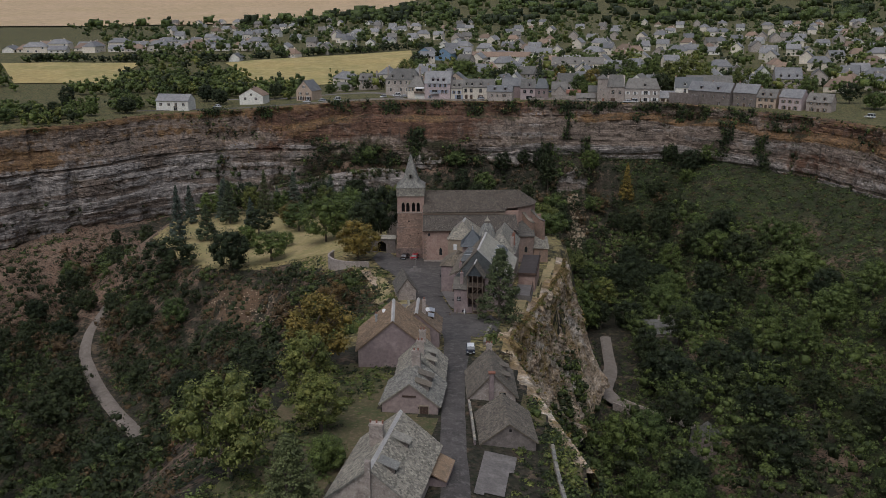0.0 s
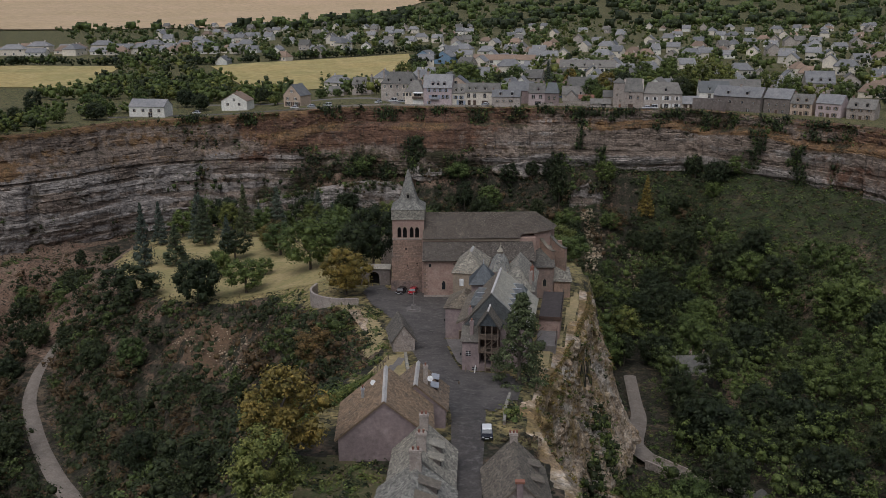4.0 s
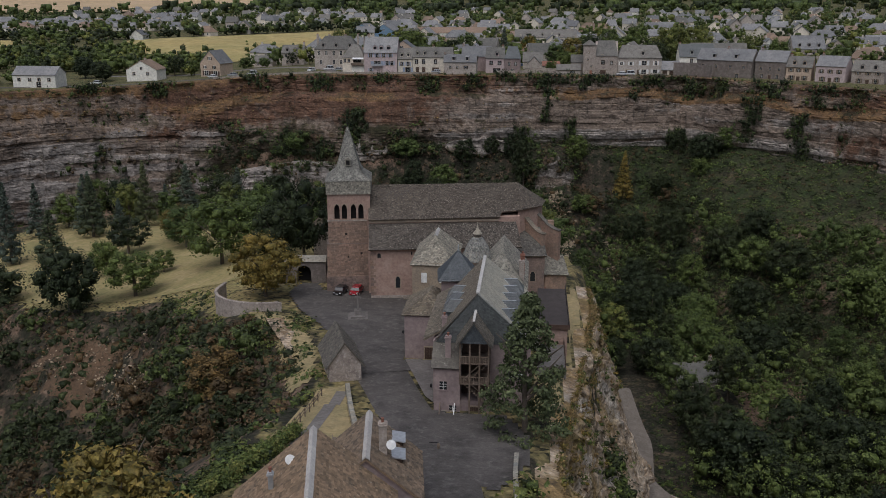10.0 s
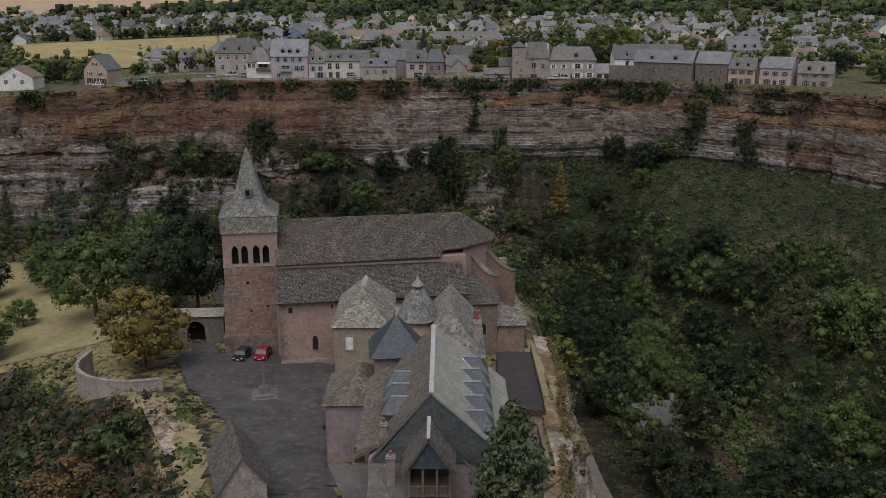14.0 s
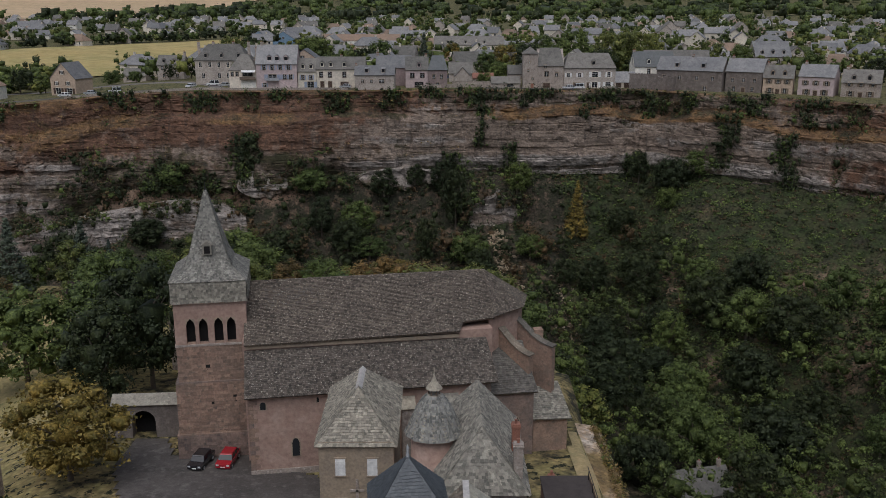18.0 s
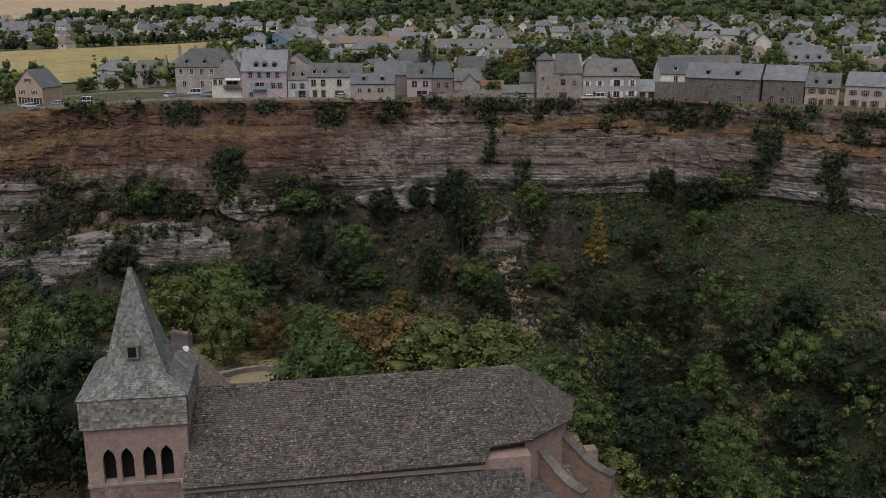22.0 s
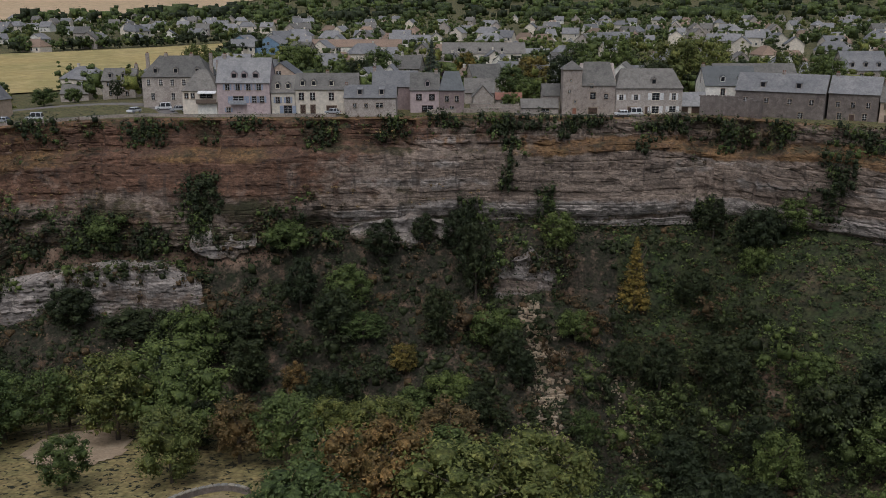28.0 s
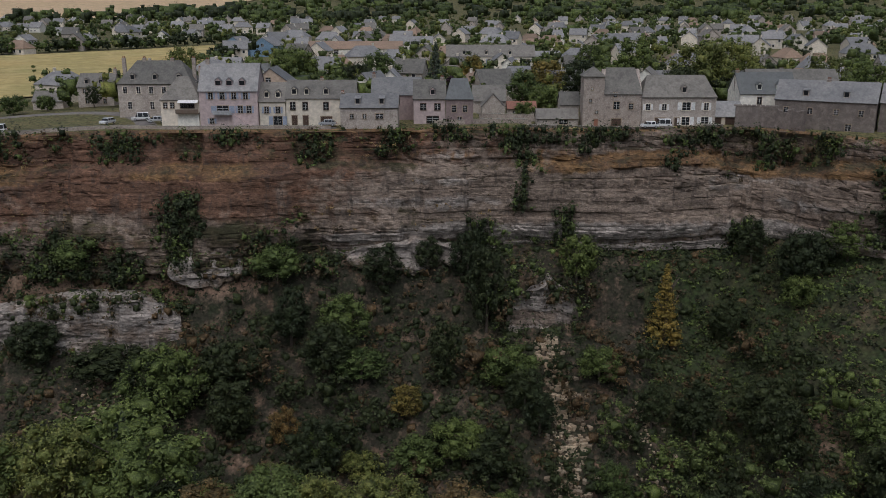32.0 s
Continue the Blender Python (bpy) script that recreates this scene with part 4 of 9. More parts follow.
def trunk_shape(height, girth, crown_r, seed, limbs=6):
    rng = random.Random(seed)
    s = Shape()

    def limb(a, b, r0, r1, n=7):
        a, b = Vector(a), Vector(b)
        axis = (b - a).normalized()
        u = axis.orthogonal().normalized()
        w = axis.cross(u)
        ring = [[tuple(c + (u * math.cos(2 * math.pi * i / n) + w * math.sin(2 * math.pi * i / n)) * r) for i in range(n)] for c, r in ((a, r0), ((a + b) / 2 + u * r0 * 0.3, (r0 + r1) / 2), (b, r1))]
        s.add(ring[0] + ring[1] + ring[2], [(k * n + i, k * n + (i + 1) % n, (k + 1) * n + (i + 1) % n, (k + 1) * n + i) for k in (0, 1) for i in range(n)])

    limb((0, 0, -0.6), (rng.uniform(-0.3, 0.3), rng.uniform(-0.3, 0.3), height * 0.62), girth, girth * 0.5, 9)
    for i in range(limbs):
        a, z = rng.uniform(0, 6.28), height * rng.uniform(0.28, 0.6)
        limb((0, 0, z), (crown_r * 0.65 * math.cos(a), crown_r * 0.65 * math.sin(a), z + height * rng.uniform(0.15, 0.35)), girth * 0.42, girth * 0.12, 5)
    return s


TREES = {}


def tree_kind(key, kind, seed, height, radius, clear, mat, lobes=46, per=30, leaf=0.42):
    """Meshes of a tree of that height; clear is the height of the crown's base."""
    TREES[key] = (trunk_shape(height, height * 0.022 + 0.05, radius, seed).mesh("trunk", BARK, True),
                  crown_mesh("crown", kind, seed, lobes, per, height - clear, radius, leaf, mat), clear, height, radius)


for i, (mat, key) in enumerate(((LEAF, "green"), (LEAF_DARK, "dark"), (LEAF_LIME, "lime"), (LEAF_OCHRE, "ochre"), (LEAF_AUTUMN, "russet"))):
    tree_kind(key + "_a", "round", 40 + i, 12, 5.2, 1.0, mat, 42, 96, 0.2)
    tree_kind(key + "_b", "round", 60 + i, 13, 4.2, 1.3, mat, 40, 96, 0.19)
    tree_kind(key + "_c", "round", 80 + i, 10, 5.6, 0.7, mat, 44, 96, 0.205)
tree_kind("conifer_a", "cone", 101, 18, 3.6, 1.0, LEAF_BLUE, 70, 50, 0.2)
tree_kind("conifer_b", "cone", 102, 16, 4.4, 1.2, LEAF_PINE, 70, 50, 0.2)
tree_kind("conifer_c", "cone", 103, 17, 4.2, 0.8, LEAF_BLUE, 70, 50, 0.2)
tree_kind("pine", "pine", 104, 14, 4.8, 1.2, LEAF_OLIVE, 130, 60, 0.17)
tree_kind("yellow_spire", "cone", 106, 18, 4.0, 0.5, LEAF_OCHRE, 64, 52, 0.22)
tree_kind("purple", "round", 105, 8, 3.2, 1.2, LEAF_PURPLE, 40, 50, 0.18)

TREE_LABELS = {"green": "broad green deciduous tree", "dark": "dark green dense deciduous tree", "lime": "yellow-green leafy tree", "ochre": "ochre and green early-autumn tree",
               "russet": "russet-brown early-autumn tree", "conifer": "tall narrow conifer with drooping boughs", "pine": "olive-green pine with an open crown", "yellow": "tall ochre-yellow poplar-like tree", "purple": "small purple-leaved tree"}
tree_rng = random.Random(5)


def tree(key, x, y, height, width=None, where="in the canyon woods", group="canyon trees", sink=0.3, z=None):
    trunk, crown, clear, h0, r0 = TREES[key]
    k = height / h0
    w = (width / 2 / r0) if width else k * tree_rng.uniform(0.9, 1.12)
    base = (ground(x, y) if z is None else z) - sink
    t = thing("tree", TREE_LABELS[key.split("_")[0]] + " " + where, "tree", Matrix.LocRotScale((x, y, base), Euler((0, 0, tree_rng.uniform(0, 6.28))), (w, w, k)), group)
    part("trunk", trunk, None, t)
    part("crown", crown, None, t, m=pose(0, 0, clear))
    return t


# garden and church lawn trees
for key, x, y, h, w in (("green_a", -57.4, 28.4, 16.5, 15.3), ("green_b", -76.2, 55.1, 12.3, 11.1), ("green_a", -57.3, 61.8, 16.4, 12.1), ("dark_a", -36.5, 22.0, 20.0, 12.8), ("dark_a", -40.5, 13.5, 15.0, 11.0), ("dark_c", -84, 8, 14.0, 14.0),
                        ("green_b", -72.0, 14.0, 11.5, 11.0), ("dark_a", -110, 17, 14, 17), ("conifer_c", -122, 50.4, 22.5, 8.5), ("conifer_b", -111, 51, 14.5, 10), ("conifer_b", -112.4, 76.6, 18.6, 10),
                        ("conifer_a", -118, 84, 18, 8.5), ("conifer_b", -103, 92, 21, 8), ("conifer_a", -93, 100, 20, 9.5), ("dark_b", -91.3, 53.6, 11, 9.7), ("green_b", -73, 32.1, 6.3, 5.5), ("conifer_a", -130.7, 79.5, 17, 7.0),
                        ("conifer_c", -122, 95, 17, 8), ("ochre_b", -82.7, 63.2, 10.2, 8.3), ("ochre_a", -36.5, -7.5, 12.8, 12.5), ("green_c", -47, 50, 13, 11), ("dark_b", -46, 36, 14, 10),
                        ("green_a", -66, 78, 13, 11), ("conifer_c", -100, 68, 13, 7), ("russet_b", -86, 78, 9, 8), ("dark_b", -70, 90, 12, 10), ("conifer_a", -78, 104, 19, 9), ("green_c", -88, 34, 9, 8), ("green_a", -50, 38, 15, 13), ("green_b", -45, 27, 13, 11)):
    tree(key, x, y, h, w, "on the dry church lawn", "church lawn trees")
for k, x in enumerate(range(-128, -36, 6)):
    tree(("green_a", "dark_a", "conifer_a", "green_b", "lime_b")[k * 3 % 5], x, (100 if x > -110 else 92) + (k * 7 % 5) * 3.2, 11 + k * 5 % 6, None, "on the dry church lawn", "church lawn trees")
# behind the church
for key, x, y, h, w in (("green_a", -43.7, 109.3, 16.3, 16.8), ("lime_a", -36, 85, 11.5, 10.2), ("russet_b", -28.4, 92.6, 11, 8.2), ("green_b", -21.3, 91.5, 11.7, 9.4), ("russet_a", -6.2, 71.6, 14.3, 13.5), ("lime_c", 3.9, 65.3, 12.3, 18.2), ("green_c", -14.8, 59.7, 11.9, 14.9), ("green_b", -23, 104.3, 8.9, 7.6),
                        ("green_b", -49.3, 81.6, 9.2, 6.9), ("lime_b", -60.5, 110.5, 11, 7), ("lime_c", 13, 74, 11, 13), ("lime_c", 22, 84, 13, 14), ("green_c", 32, 78, 12, 13), ("purple", -66, 72, 9, 7), ("green_c", 18, 58, 9, 11), ("green_a", 28, 62, 12, 12), ("lime_a", 24, 98, 12, 13), ("lime_b", 38, 94, 13, 12),
                        ("russet_b", 2, 92, 11, 10), ("lime_b", 10, 52, 8, 9), ("green_b", -14, 82, 9.5, 10), ("lime_c", -16, 100, 8, 8), ("lime_c", -8, 98, 9, 10), ("green_c", 14, 90, 10, 12), ("lime_b", -68, 104, 9, 9), ("green_c", -72, 112, 10, 11), ("green_b", 1, 81, 10, 10), ("dark_b", -36, 99, 9, 7), ("lime_b", -30, 101, 7, 7)):
    tree(key, x, y, h, w, "below the church", "trees behind the church")
# at the foot of the far wall and on its ledges
for key, x, y, w, h in (("dark_b", -58, 195, 11.3, 17.3), ("green_c", -81, 192, 13.6, 9.5), ("green_c", -37, 191.5, 11.6, 8.5), ("dark_b", -13.7, 193, 9, 11.6), ("dark_b", -3.4, 195.5, 6.7, 9.3), ("dark_b", 9.7, 188.6, 9.2, 22), ("dark_b", 5.5, 195, 7, 14), ("green_b", 30, 192, 9.3, 13.5),
                        ("dark_b", 70.3, 196, 7.1, 11.5), ("dark_c", 78.4, 185.5, 12.2, 11.9), ("green_c", 76.6, 182, 7.9, 7.9), ("green_a", -21.5, 183.4, 11.2, 11.9), ("dark_b", -33.2, 183.4, 9.1, 14.5), ("green_a", -56.5, 166, 14.7, 18.3), 
                        ("dark_b", -43, 164.3, 9.6, 14.4), ("russet_b", -32, 163.8, 5.9, 10.1), ("green_b", -25.6, 161.3, 8.2, 9.4), ("lime_c", -32, 156.6, 9.4, 8.2), ("dark_c", -88, 179.7, 12.1, 9.4), ("dark_c", -72, 177.8, 15.6, 7.5), ("green_b", -17.5, 175.8, 9.8, 8.5), ("dark_b", 0.6, 177.6, 7.3, 14.7),
                        ("ochre_b", -7.7, 171, 7.2, 8.4), ("dark_a", 17, 171.8, 9.7, 10.9), ("green_b", 32.8, 174.4, 8.6, 9.8), ("dark_a", 63.3, 185.6, 10.5, 9.2), ("green_b", 86.7, 183.8, 9.3, 10.6), ("green_a", -5.2, 160, 10.5, 9.3), ("lime_c", -16.4, 159.3, 8.2, 7), ("dark_a", 8.3, 159, 10.4, 9.2)):
    tree(key, x, y, h, w, "at the foot of the canyon wall", "trees under the canyon wall", sink=0.8)
tree("yellow_spire", 48.7, 185.6, 19.5, 8.6, "at the foot of the canyon wall", "trees under the canyon wall", sink=0.8)
# along the lane
tree("pine", 12.6, -67.8, 20.0, 12.0, "beside the old inn", "lane trees", z=-20.5)
for key, x, y, h, w in (("ochre_b", -16, -113, 17, 11), ("lime_b", -8.5, -136, 10.5, 8), ("lime_b", -13, -127, 14, 9), ("lime_a", -17, -152, 17, 13.5), ("pine", -4.5, -162, 13, 10), ("russet_b", -33, -44, 10, 9), ("lime_b", -21, -104, 9, 9), ("dark_b", -28, -116, 10, 9),
                        ("green_c", -4, -148, 6, 6), ("green_a", 12, -172, 5, 6)):
    tree(key, x, y, h, w, "on the slope below the lane", "lane trees")


for key, x, y, h in (("dark_a", 36, -112, 15), ("green_b", 39, -104, 14), ("dark_b", 37, -95, 15), ("dark_c", 43, -90, 14), ("dark_b", 46, -108, 16), ("green_a", 42, -120, 15), ("dark_a", 40, -80, 15), ("dark_c", 36, -124, 12)):
    tree(key, x, y, h, None, "at the foot of the crag")
# the woods of the canyon
wood_rng = random.Random(77)
WOODS = []


LANES = [(39, 66), (40.5, 45), (41, 36), (38.5, 20), (38, 14), (44, 7), (54, -1), (70, -8)], [(-143, 26), (-141, 14), (-128, -9), (-101, -41), (-65, -76)]


def in_road(x, y):
    x, y = np.asarray(x, float), np.asarray(y, float)
    strip = np.where((x > 29) & (x < 47) & (y > -28) & (y < 66), 0.0, 99.0)
    return np.minimum(strip, near_road(x, y))


def near_road(x, y):
    return np.minimum(*(to_line(np.asarray(x, float), np.asarray(y, float), list(l))[0] for l in LANES))


def woods(count, box, keys, gap, test, tall=(9, 15)):
    tries = made = 0
    while made < count and tries < count * 60:
        tries += 1
        x, y = wood_rng.uniform(box[0], box[1]), wood_rng.uniform(box[2], box[3])
        if any((x - a) ** 2 + (y - b) ** 2 < gap * gap for a, b in WOODS) or not test(x, y) or in_road(x, y) < 5.5 or (52 < x < 68 and 60 < y < 80):
            continue
        WOODS.append((x, y))
        tree(wood_rng.choice(keys), x, y, wood_rng.uniform(*tall))
        made += 1


def slope_ok(lo, hi, clear_rim=14, clear_spur=8):
    def test(x, y):
        if abs((x + 68) * 0.83 - (y + 12) * 0.55) < 24 and -16 < (x + 68) * 0.55 + (y + 12) * 0.83 < 8:
            return False
        a, b = np.array(x), np.array(y)
        return lo < ground(x, y) < hi and to_line(a, b, RIM)[0] > clear_rim and to_line(a, b, SPUR, True)[0] > clear_spur and bool(within(a, b, RIM)) and not bool(within(a, b, SPUR))
    return test


woods(86, (34, 150, -110, 160), ["green_a", "green_b", "dark_c", "dark_a", "dark_b", "dark_c", "dark_a", "green_c", "dark_b"], 8.2, slope_ok(-76, -48, 30, 7), (10, 17))
woods(34, (-60, 90, 100, 178), ["dark_a", "dark_b", "dark_c", "dark_b", "dark_c", "green_c", "green_b"], 7.5, slope_ok(-76, -46, 18, 6), (8, 14))
woods(66, (-190, -20, -130, 120), ["dark_a", "dark_b", "dark_c", "dark_b", "dark_c", "green_a", "dark_c"], 8.0, slope_ok(-76, -44, 24, 14), (8, 14))


def grove(name, label, places, mats, seed, lobes=10, per=20, leaf=0.33, spread=(0.36, 0.5), core=0.55):
    """The crowns of many trees that close up the woods, in one mesh."""
    rng = np.random.RandomState(seed)
    C, R, M = [], [], []
    for p in places:
        x, y, hh = p[:3]
        c, r = crown_lobes("cone" if len(p) > 3 and p[3] else "round", rng, lobes, hh * 0.92, hh * (0.24 if len(p) > 3 and p[3] else rng.uniform(*spread)))
        C.append(c + np.array([x, y, ground(x, y) + hh * 0.04])), R.append(r), M.append(np.full(len(c), rng.randint(len(mats))))
    C, R, M = np.concatenate(C), np.concatenate(R), np.concatenate(M)
    V, F, T, soft, owner = foliage(C, R, int(per * 1.45), leaf, rng, core)
    return tagged(new(name, raw_mesh(name, V, F, mats, M[owner], soft, T)), label, "trees", kind="stuff")


def fill(count, box, gap, test, tall):
    out = []
    for _ in range(count * 40):
        x, y = wood_rng.uniform(box[0], box[1]), wood_rng.uniform(box[2], box[3])
        if len(out) < count and not any((x - a) ** 2 + (y - b) ** 2 < gap * gap for a, b in WOODS) and not (52 < x < 68 and 56 < y < 80) and in_road(x, y) > 5.5 and test(x, y):
            WOODS.append((x, y)), out.append((x, y, wood_rng.uniform(*tall)))
    return out


grove("valley_wood", "dense mixed green wood on the canyon floor", fill(300, (30, 165, -120, 165), 6.6, slope_ok(-76, -50, 34, 7), (9, 18)), [LEAF_MID, LEAF_DARK, LEAF_MID, LEAF_MID, LEAF, LEAF], 91, 11, 22, 0.3, (0.27, 0.4))


grove("west_wood", "dark mixed wood on the western slopes", fill(100, (-200, -20, -150, 125), 5.4, slope_ok(-76, -42, 24, 10), (6, 11)) + fill(80, (-110, -20, -120, 5), 5.0, slope_ok(-64, -27, 24, 5), (5, 9)) + fill(90, (-160, -55, -140, -15), 5.2, slope_ok(-76, -46, 24, 18), (6, 11)) + fill(190, (-170, -84, -66, 34), 5.2, slope_ok(-78, -42, 24, 10), (8, 13)) + fill(330, (-215, -60, -150, 60), 6.2, slope_ok(-78, -50, 40, 18), (8, 14)) + fill(260, (-78, -22, -130, -12), 4.3, slope_ok(-72, -25, 24, 5), (5, 10)), [LEAF_DARK, LEAF_DARK, LEAF_DARK, LEAF_RUST, LEAF_MID, LEAF_DARK], 95, 9, 20, 0.32, (0.3, 0.44))
grove("slope_wood", "dark mixed wood below the canyon wall", fill(70, (-70, 90, 95, 180), 5.2, slope_ok(-76, -44, 16, 5), (6, 11)), [LEAF_DARK, LEAF_DARK, LEAF_DARK, LEAF_RUST], 93)


# ---------- shrubs, ivy and rough growth: countless, joined ----------
def thicket(name, label, mats, places, per, seed, twins=True):
    """Low leafy clumps at places (x, y, z, radius, height); each takes one of the materials."""
    rng = np.random.RandomState(seed)
    p = np.array(places)
    twin = p.copy()
    twin[:, :2] += rng.normal(0, 0.6, (len(p), 2)) * p[:, 3:4]
    twin[:, 3:] *= rng.uniform(0.45, 0.8, (len(p), 1))
    p = np.concatenate([p, twin]) if twins else p
    C = p[:, :3] + np.array([0, 0, 0.15]) * p[:, 4:5]
    R = np.stack([p[:, 3], p[:, 3], p[:, 4]], 1)
    V, F, T, soft, owner = foliage(C, R, max(12, int(per / 1.8)), np.clip(p[:, 3] * 0.2, 0.12, 0.32), rng, 0.45)
    mi = rng.randint(0, len(mats), len(p))[owner]
    return tagged(new(name, raw_mesh(name, V, F, mats, mi, soft, T)), label, "bushes", kind="stuff")


def strew(count, box, test, radius, seed, flat=0.8):
    rng = np.random.RandomState(seed)
    x, y = rng.uniform(box[0], box[1], count * 5), rng.uniform(box[2], box[3], count * 5)
    ok = np.broadcast_to(test(x, y), x.shape)
    x, y = x[ok][:count], y[ok][:count]
    r = rng.uniform(*radius, len(x))
    return list(zip(x, y, ground_many(x, y) - 0.15 * r, r, r * flat * rng.uniform(0.7, 1.3, len(x))))


def zone(rim_lo=0, rim_hi=999, spur_lo=0, spur_hi=999, patch=0.0, seed=0, z=(-90, -2)):
    def test(x, y):
        g, rim, spur = ground_many(x, y), to_line(x, y, RIM)[0], to_line(x, y, SPUR, True)[0]
        ok = within(x, y, RIM) & ~within(x, y, SPUR) & (g > z[0]) & (g < z[1]) & (rim > rim_lo) & (rim < rim_hi) & (spur > spur_lo) & (spur < spur_hi) & (near_road(x, y) > 3.4)
        bare = (np.abs((x + 68) * 0.83 + (y + 12) * -0.55) < 22) & (np.abs((x + 68) * 0.55 + (y + 12) * 0.83) < 6.5) & (cloud(x / 5 + 50, y / 5 + 50, 33) < 0.45)
        return ok & ~bare & (cloud(x / 13 + 50, y / 13 + 50, seed) >= patch)
    return test


thicket("slope_bushes", "dense dark bushes and brambles on the canyon slope", [LEAF_DARK, LEAF_DARK, LEAF_DARK, LEAF_DARK, LEAF_RUST], strew(2500, (-125, 75, 105, 205), zone(3, 85, 5, patch=0.12, seed=2), (1.2, 3.4), 1, 0.9), 48, 1, False)
thicket("slope_brambles", "low brambles and dry growth on the canyon slope", [LEAF_DARK, LEAF_RUST, LEAF_DARK, LEAF_DARK], strew(3000, (-135, 80, 100, 203), zone(4, 85, 4, seed=12), (0.7, 1.5), 11, 0.6), 32, 11, False)
thicket("ivy_slope", "green ivy and bramble cover on the steep slope", [LEAF_DARK, LEAF, LEAF, LEAF_RUST, LEAF_DARK], strew(8800, (45, 160, 10, 203), zone(3, 95, 12, patch=0.03, seed=3), (0.8, 2.0), 2, 0.5), 26, 2, False)
thicket("west_bushes", "dark green scrub on the spur's west slope", [LEAF_DARK, LEAF_RUST, LEAF_DARK, LEAF_DARK, LEAF_RUST, LEAF_DARK, LEAF_DARK], strew(3000, (-135, -12, -185, 20), zone(10, 999, 1, 75, patch=0.2, seed=4), (1.2, 3.2), 3, 0.9), 44, 3, False)
thicket("talus_bushes", "sparse bushes on the western talus", [LEAF_DARK, LEAF_RUST, LEAF], strew(1300, (-240, -70, -140, 195), zone(5, 999, 20, patch=0.58, seed=5), (0.9, 2.8), 4), 42, 4, False)
thicket("east_bushes", "bushes and long grass at the crag's foot", [LEAF_DARK, LEAF, LEAF_LIME], strew(600, (16, 66, -160, 60), zone(10, 999, 12, 48), (0.6, 1.8), 5) + strew(420, (29, 56, -34, 66), zone(10, 999, 8, 60), (0.5, 1.5), 15), 36, 5, False)


def on_face(count, line, zr, depth, radius, seed, flat=1.2, gate=0.0):
    """Clumps rooted on a rock face: places on a line pushed inward as they go down."""
    rng = random.Random(seed)
    q, d, t = along(line, 1.0)
    out = []
    for _ in range(count):
        i, f = rng.randrange(len(t)), rng.random()
        if float(cloud(np.array(t[i] / 9 + 5), np.array(f * 2.2 + 5), seed)) < gate:
            continue
        z = zr[0] + (zr[1] - zr[0]) * f
        nx, ny = d[i][1], -d[i][0]
        k = depth[0] + (depth[1] - depth[0]) * f
        r = rng.uniform(*radius)
        drop = -5.0 * float(smooth(-70, -170, q[i][0]))
        out.append((q[i][0] + nx * k, q[i][1] + ny * k, z + drop, r, r * flat))
    return out


thicket("cliff_bushes", "bushes and ivy hanging on the canyon wall", [LEAF_DARK, LEAF_DARK, LEAF, LEAF_RUST], on_face(1500, RIM[6:-4], (-0.5, -26), (1.6, 5.0), (0.7, 2.2), 6, 1.3, 0.60) + on_face(700, RIM[8:-4], (0, -6), (1.0, 2.6), (0.4, 1.2), 61, 1.5, 0.52) + on_face(620, RIM[5:-5], (-21, -33), (3, 9), (1.0, 3.0), 7) + on_face(520, [(-118, 197.5), (-101, 200), (-57, 202), (-24, 203)], (-17, -31), (6.5, 13), (0.8, 2.4), 62, 1.1, 0.3) + on_face(60, RIM[3:9], (-24, -45), (5, 12), (0.8, 2.2), 8), 44, 6, False)
def curtain(x, wide, z0, z1, seed, dense=1.0, big=(0.7, 1.8)):
    """Clumps of ivy hanging down the rim wall at x, from z0 to z1."""
    rng = random.Random(seed)
    res = []
    for _ in range(int(wide * abs(z1 - z0) * 0.8 * dense)):
        f = rng.random()
        px, z = x + rng.gauss(0, wide * 0.30) * (1.1 - 0.5 * f) + 0.8 * math.sin(f * 5 + seed), z0 + (z1 - z0) * f
        col = RIM_FACE[int(np.argmin(np.abs(RIM_FACE[:, 0, 0] - px)))]
        q = col[int(np.argmin(np.abs(col[1:, 2] - z))) + 1]
        r = rng.uniform(*big)
        res.append((q[0], q[1] - 0.35 * r, min(z, q[2] + 1.0) if z > q[2] else z, r, r * 1.25))
    return res


IVY_CURTAINS = []
for k, (x, wide, z0, z1) in enumerate(((19.5, 4.5, 0, -18), (17.0, 9, 0.5, -5), (97, 6, 0.5, -22), (103, 8, 0.5, -5), (-59, 8.5, -13, -30), (9.5, 8, -20, -42), (-73, 12, 0.3, -6.5), (2, 10, 0.8, -2.5),
                                             (26, 8, 0.6, -3.5), (33, 7, 0.2, -5), (40, 10, 0.4, -2.5), (60, 10, 0.4, -4), (76, 8, 0.4, -9), (86, 5, 0.2, -7), (-29, 7, -1, -8), (-13, 6, 0, -6),
                                             (-48, 8, 0.2, -3), (-100, 10, 0.3, -4), (-84, 13, -22, -31), (-72, 7, -24, -32), (-38, 10, -21, -29), (28, 6, -17, -30), (70, 9, -20, -30), (116, 8, 0.4, -8), (112, 6, -10, -26),
                                             (-140, 12, -3, -9), (-165, 10, 0, -7), (52, 5, -2, -9))):
    IVY_CURTAINS += curtain(x, wide, z0, z1, 300 + k)
thicket("ivy_curtains", "dark ivy and shrubs hanging down the canyon wall", [LEAF_DARK, LEAF_DARK, LEAF_DARK, LEAF], IVY_CURTAINS, 44, 301, False)
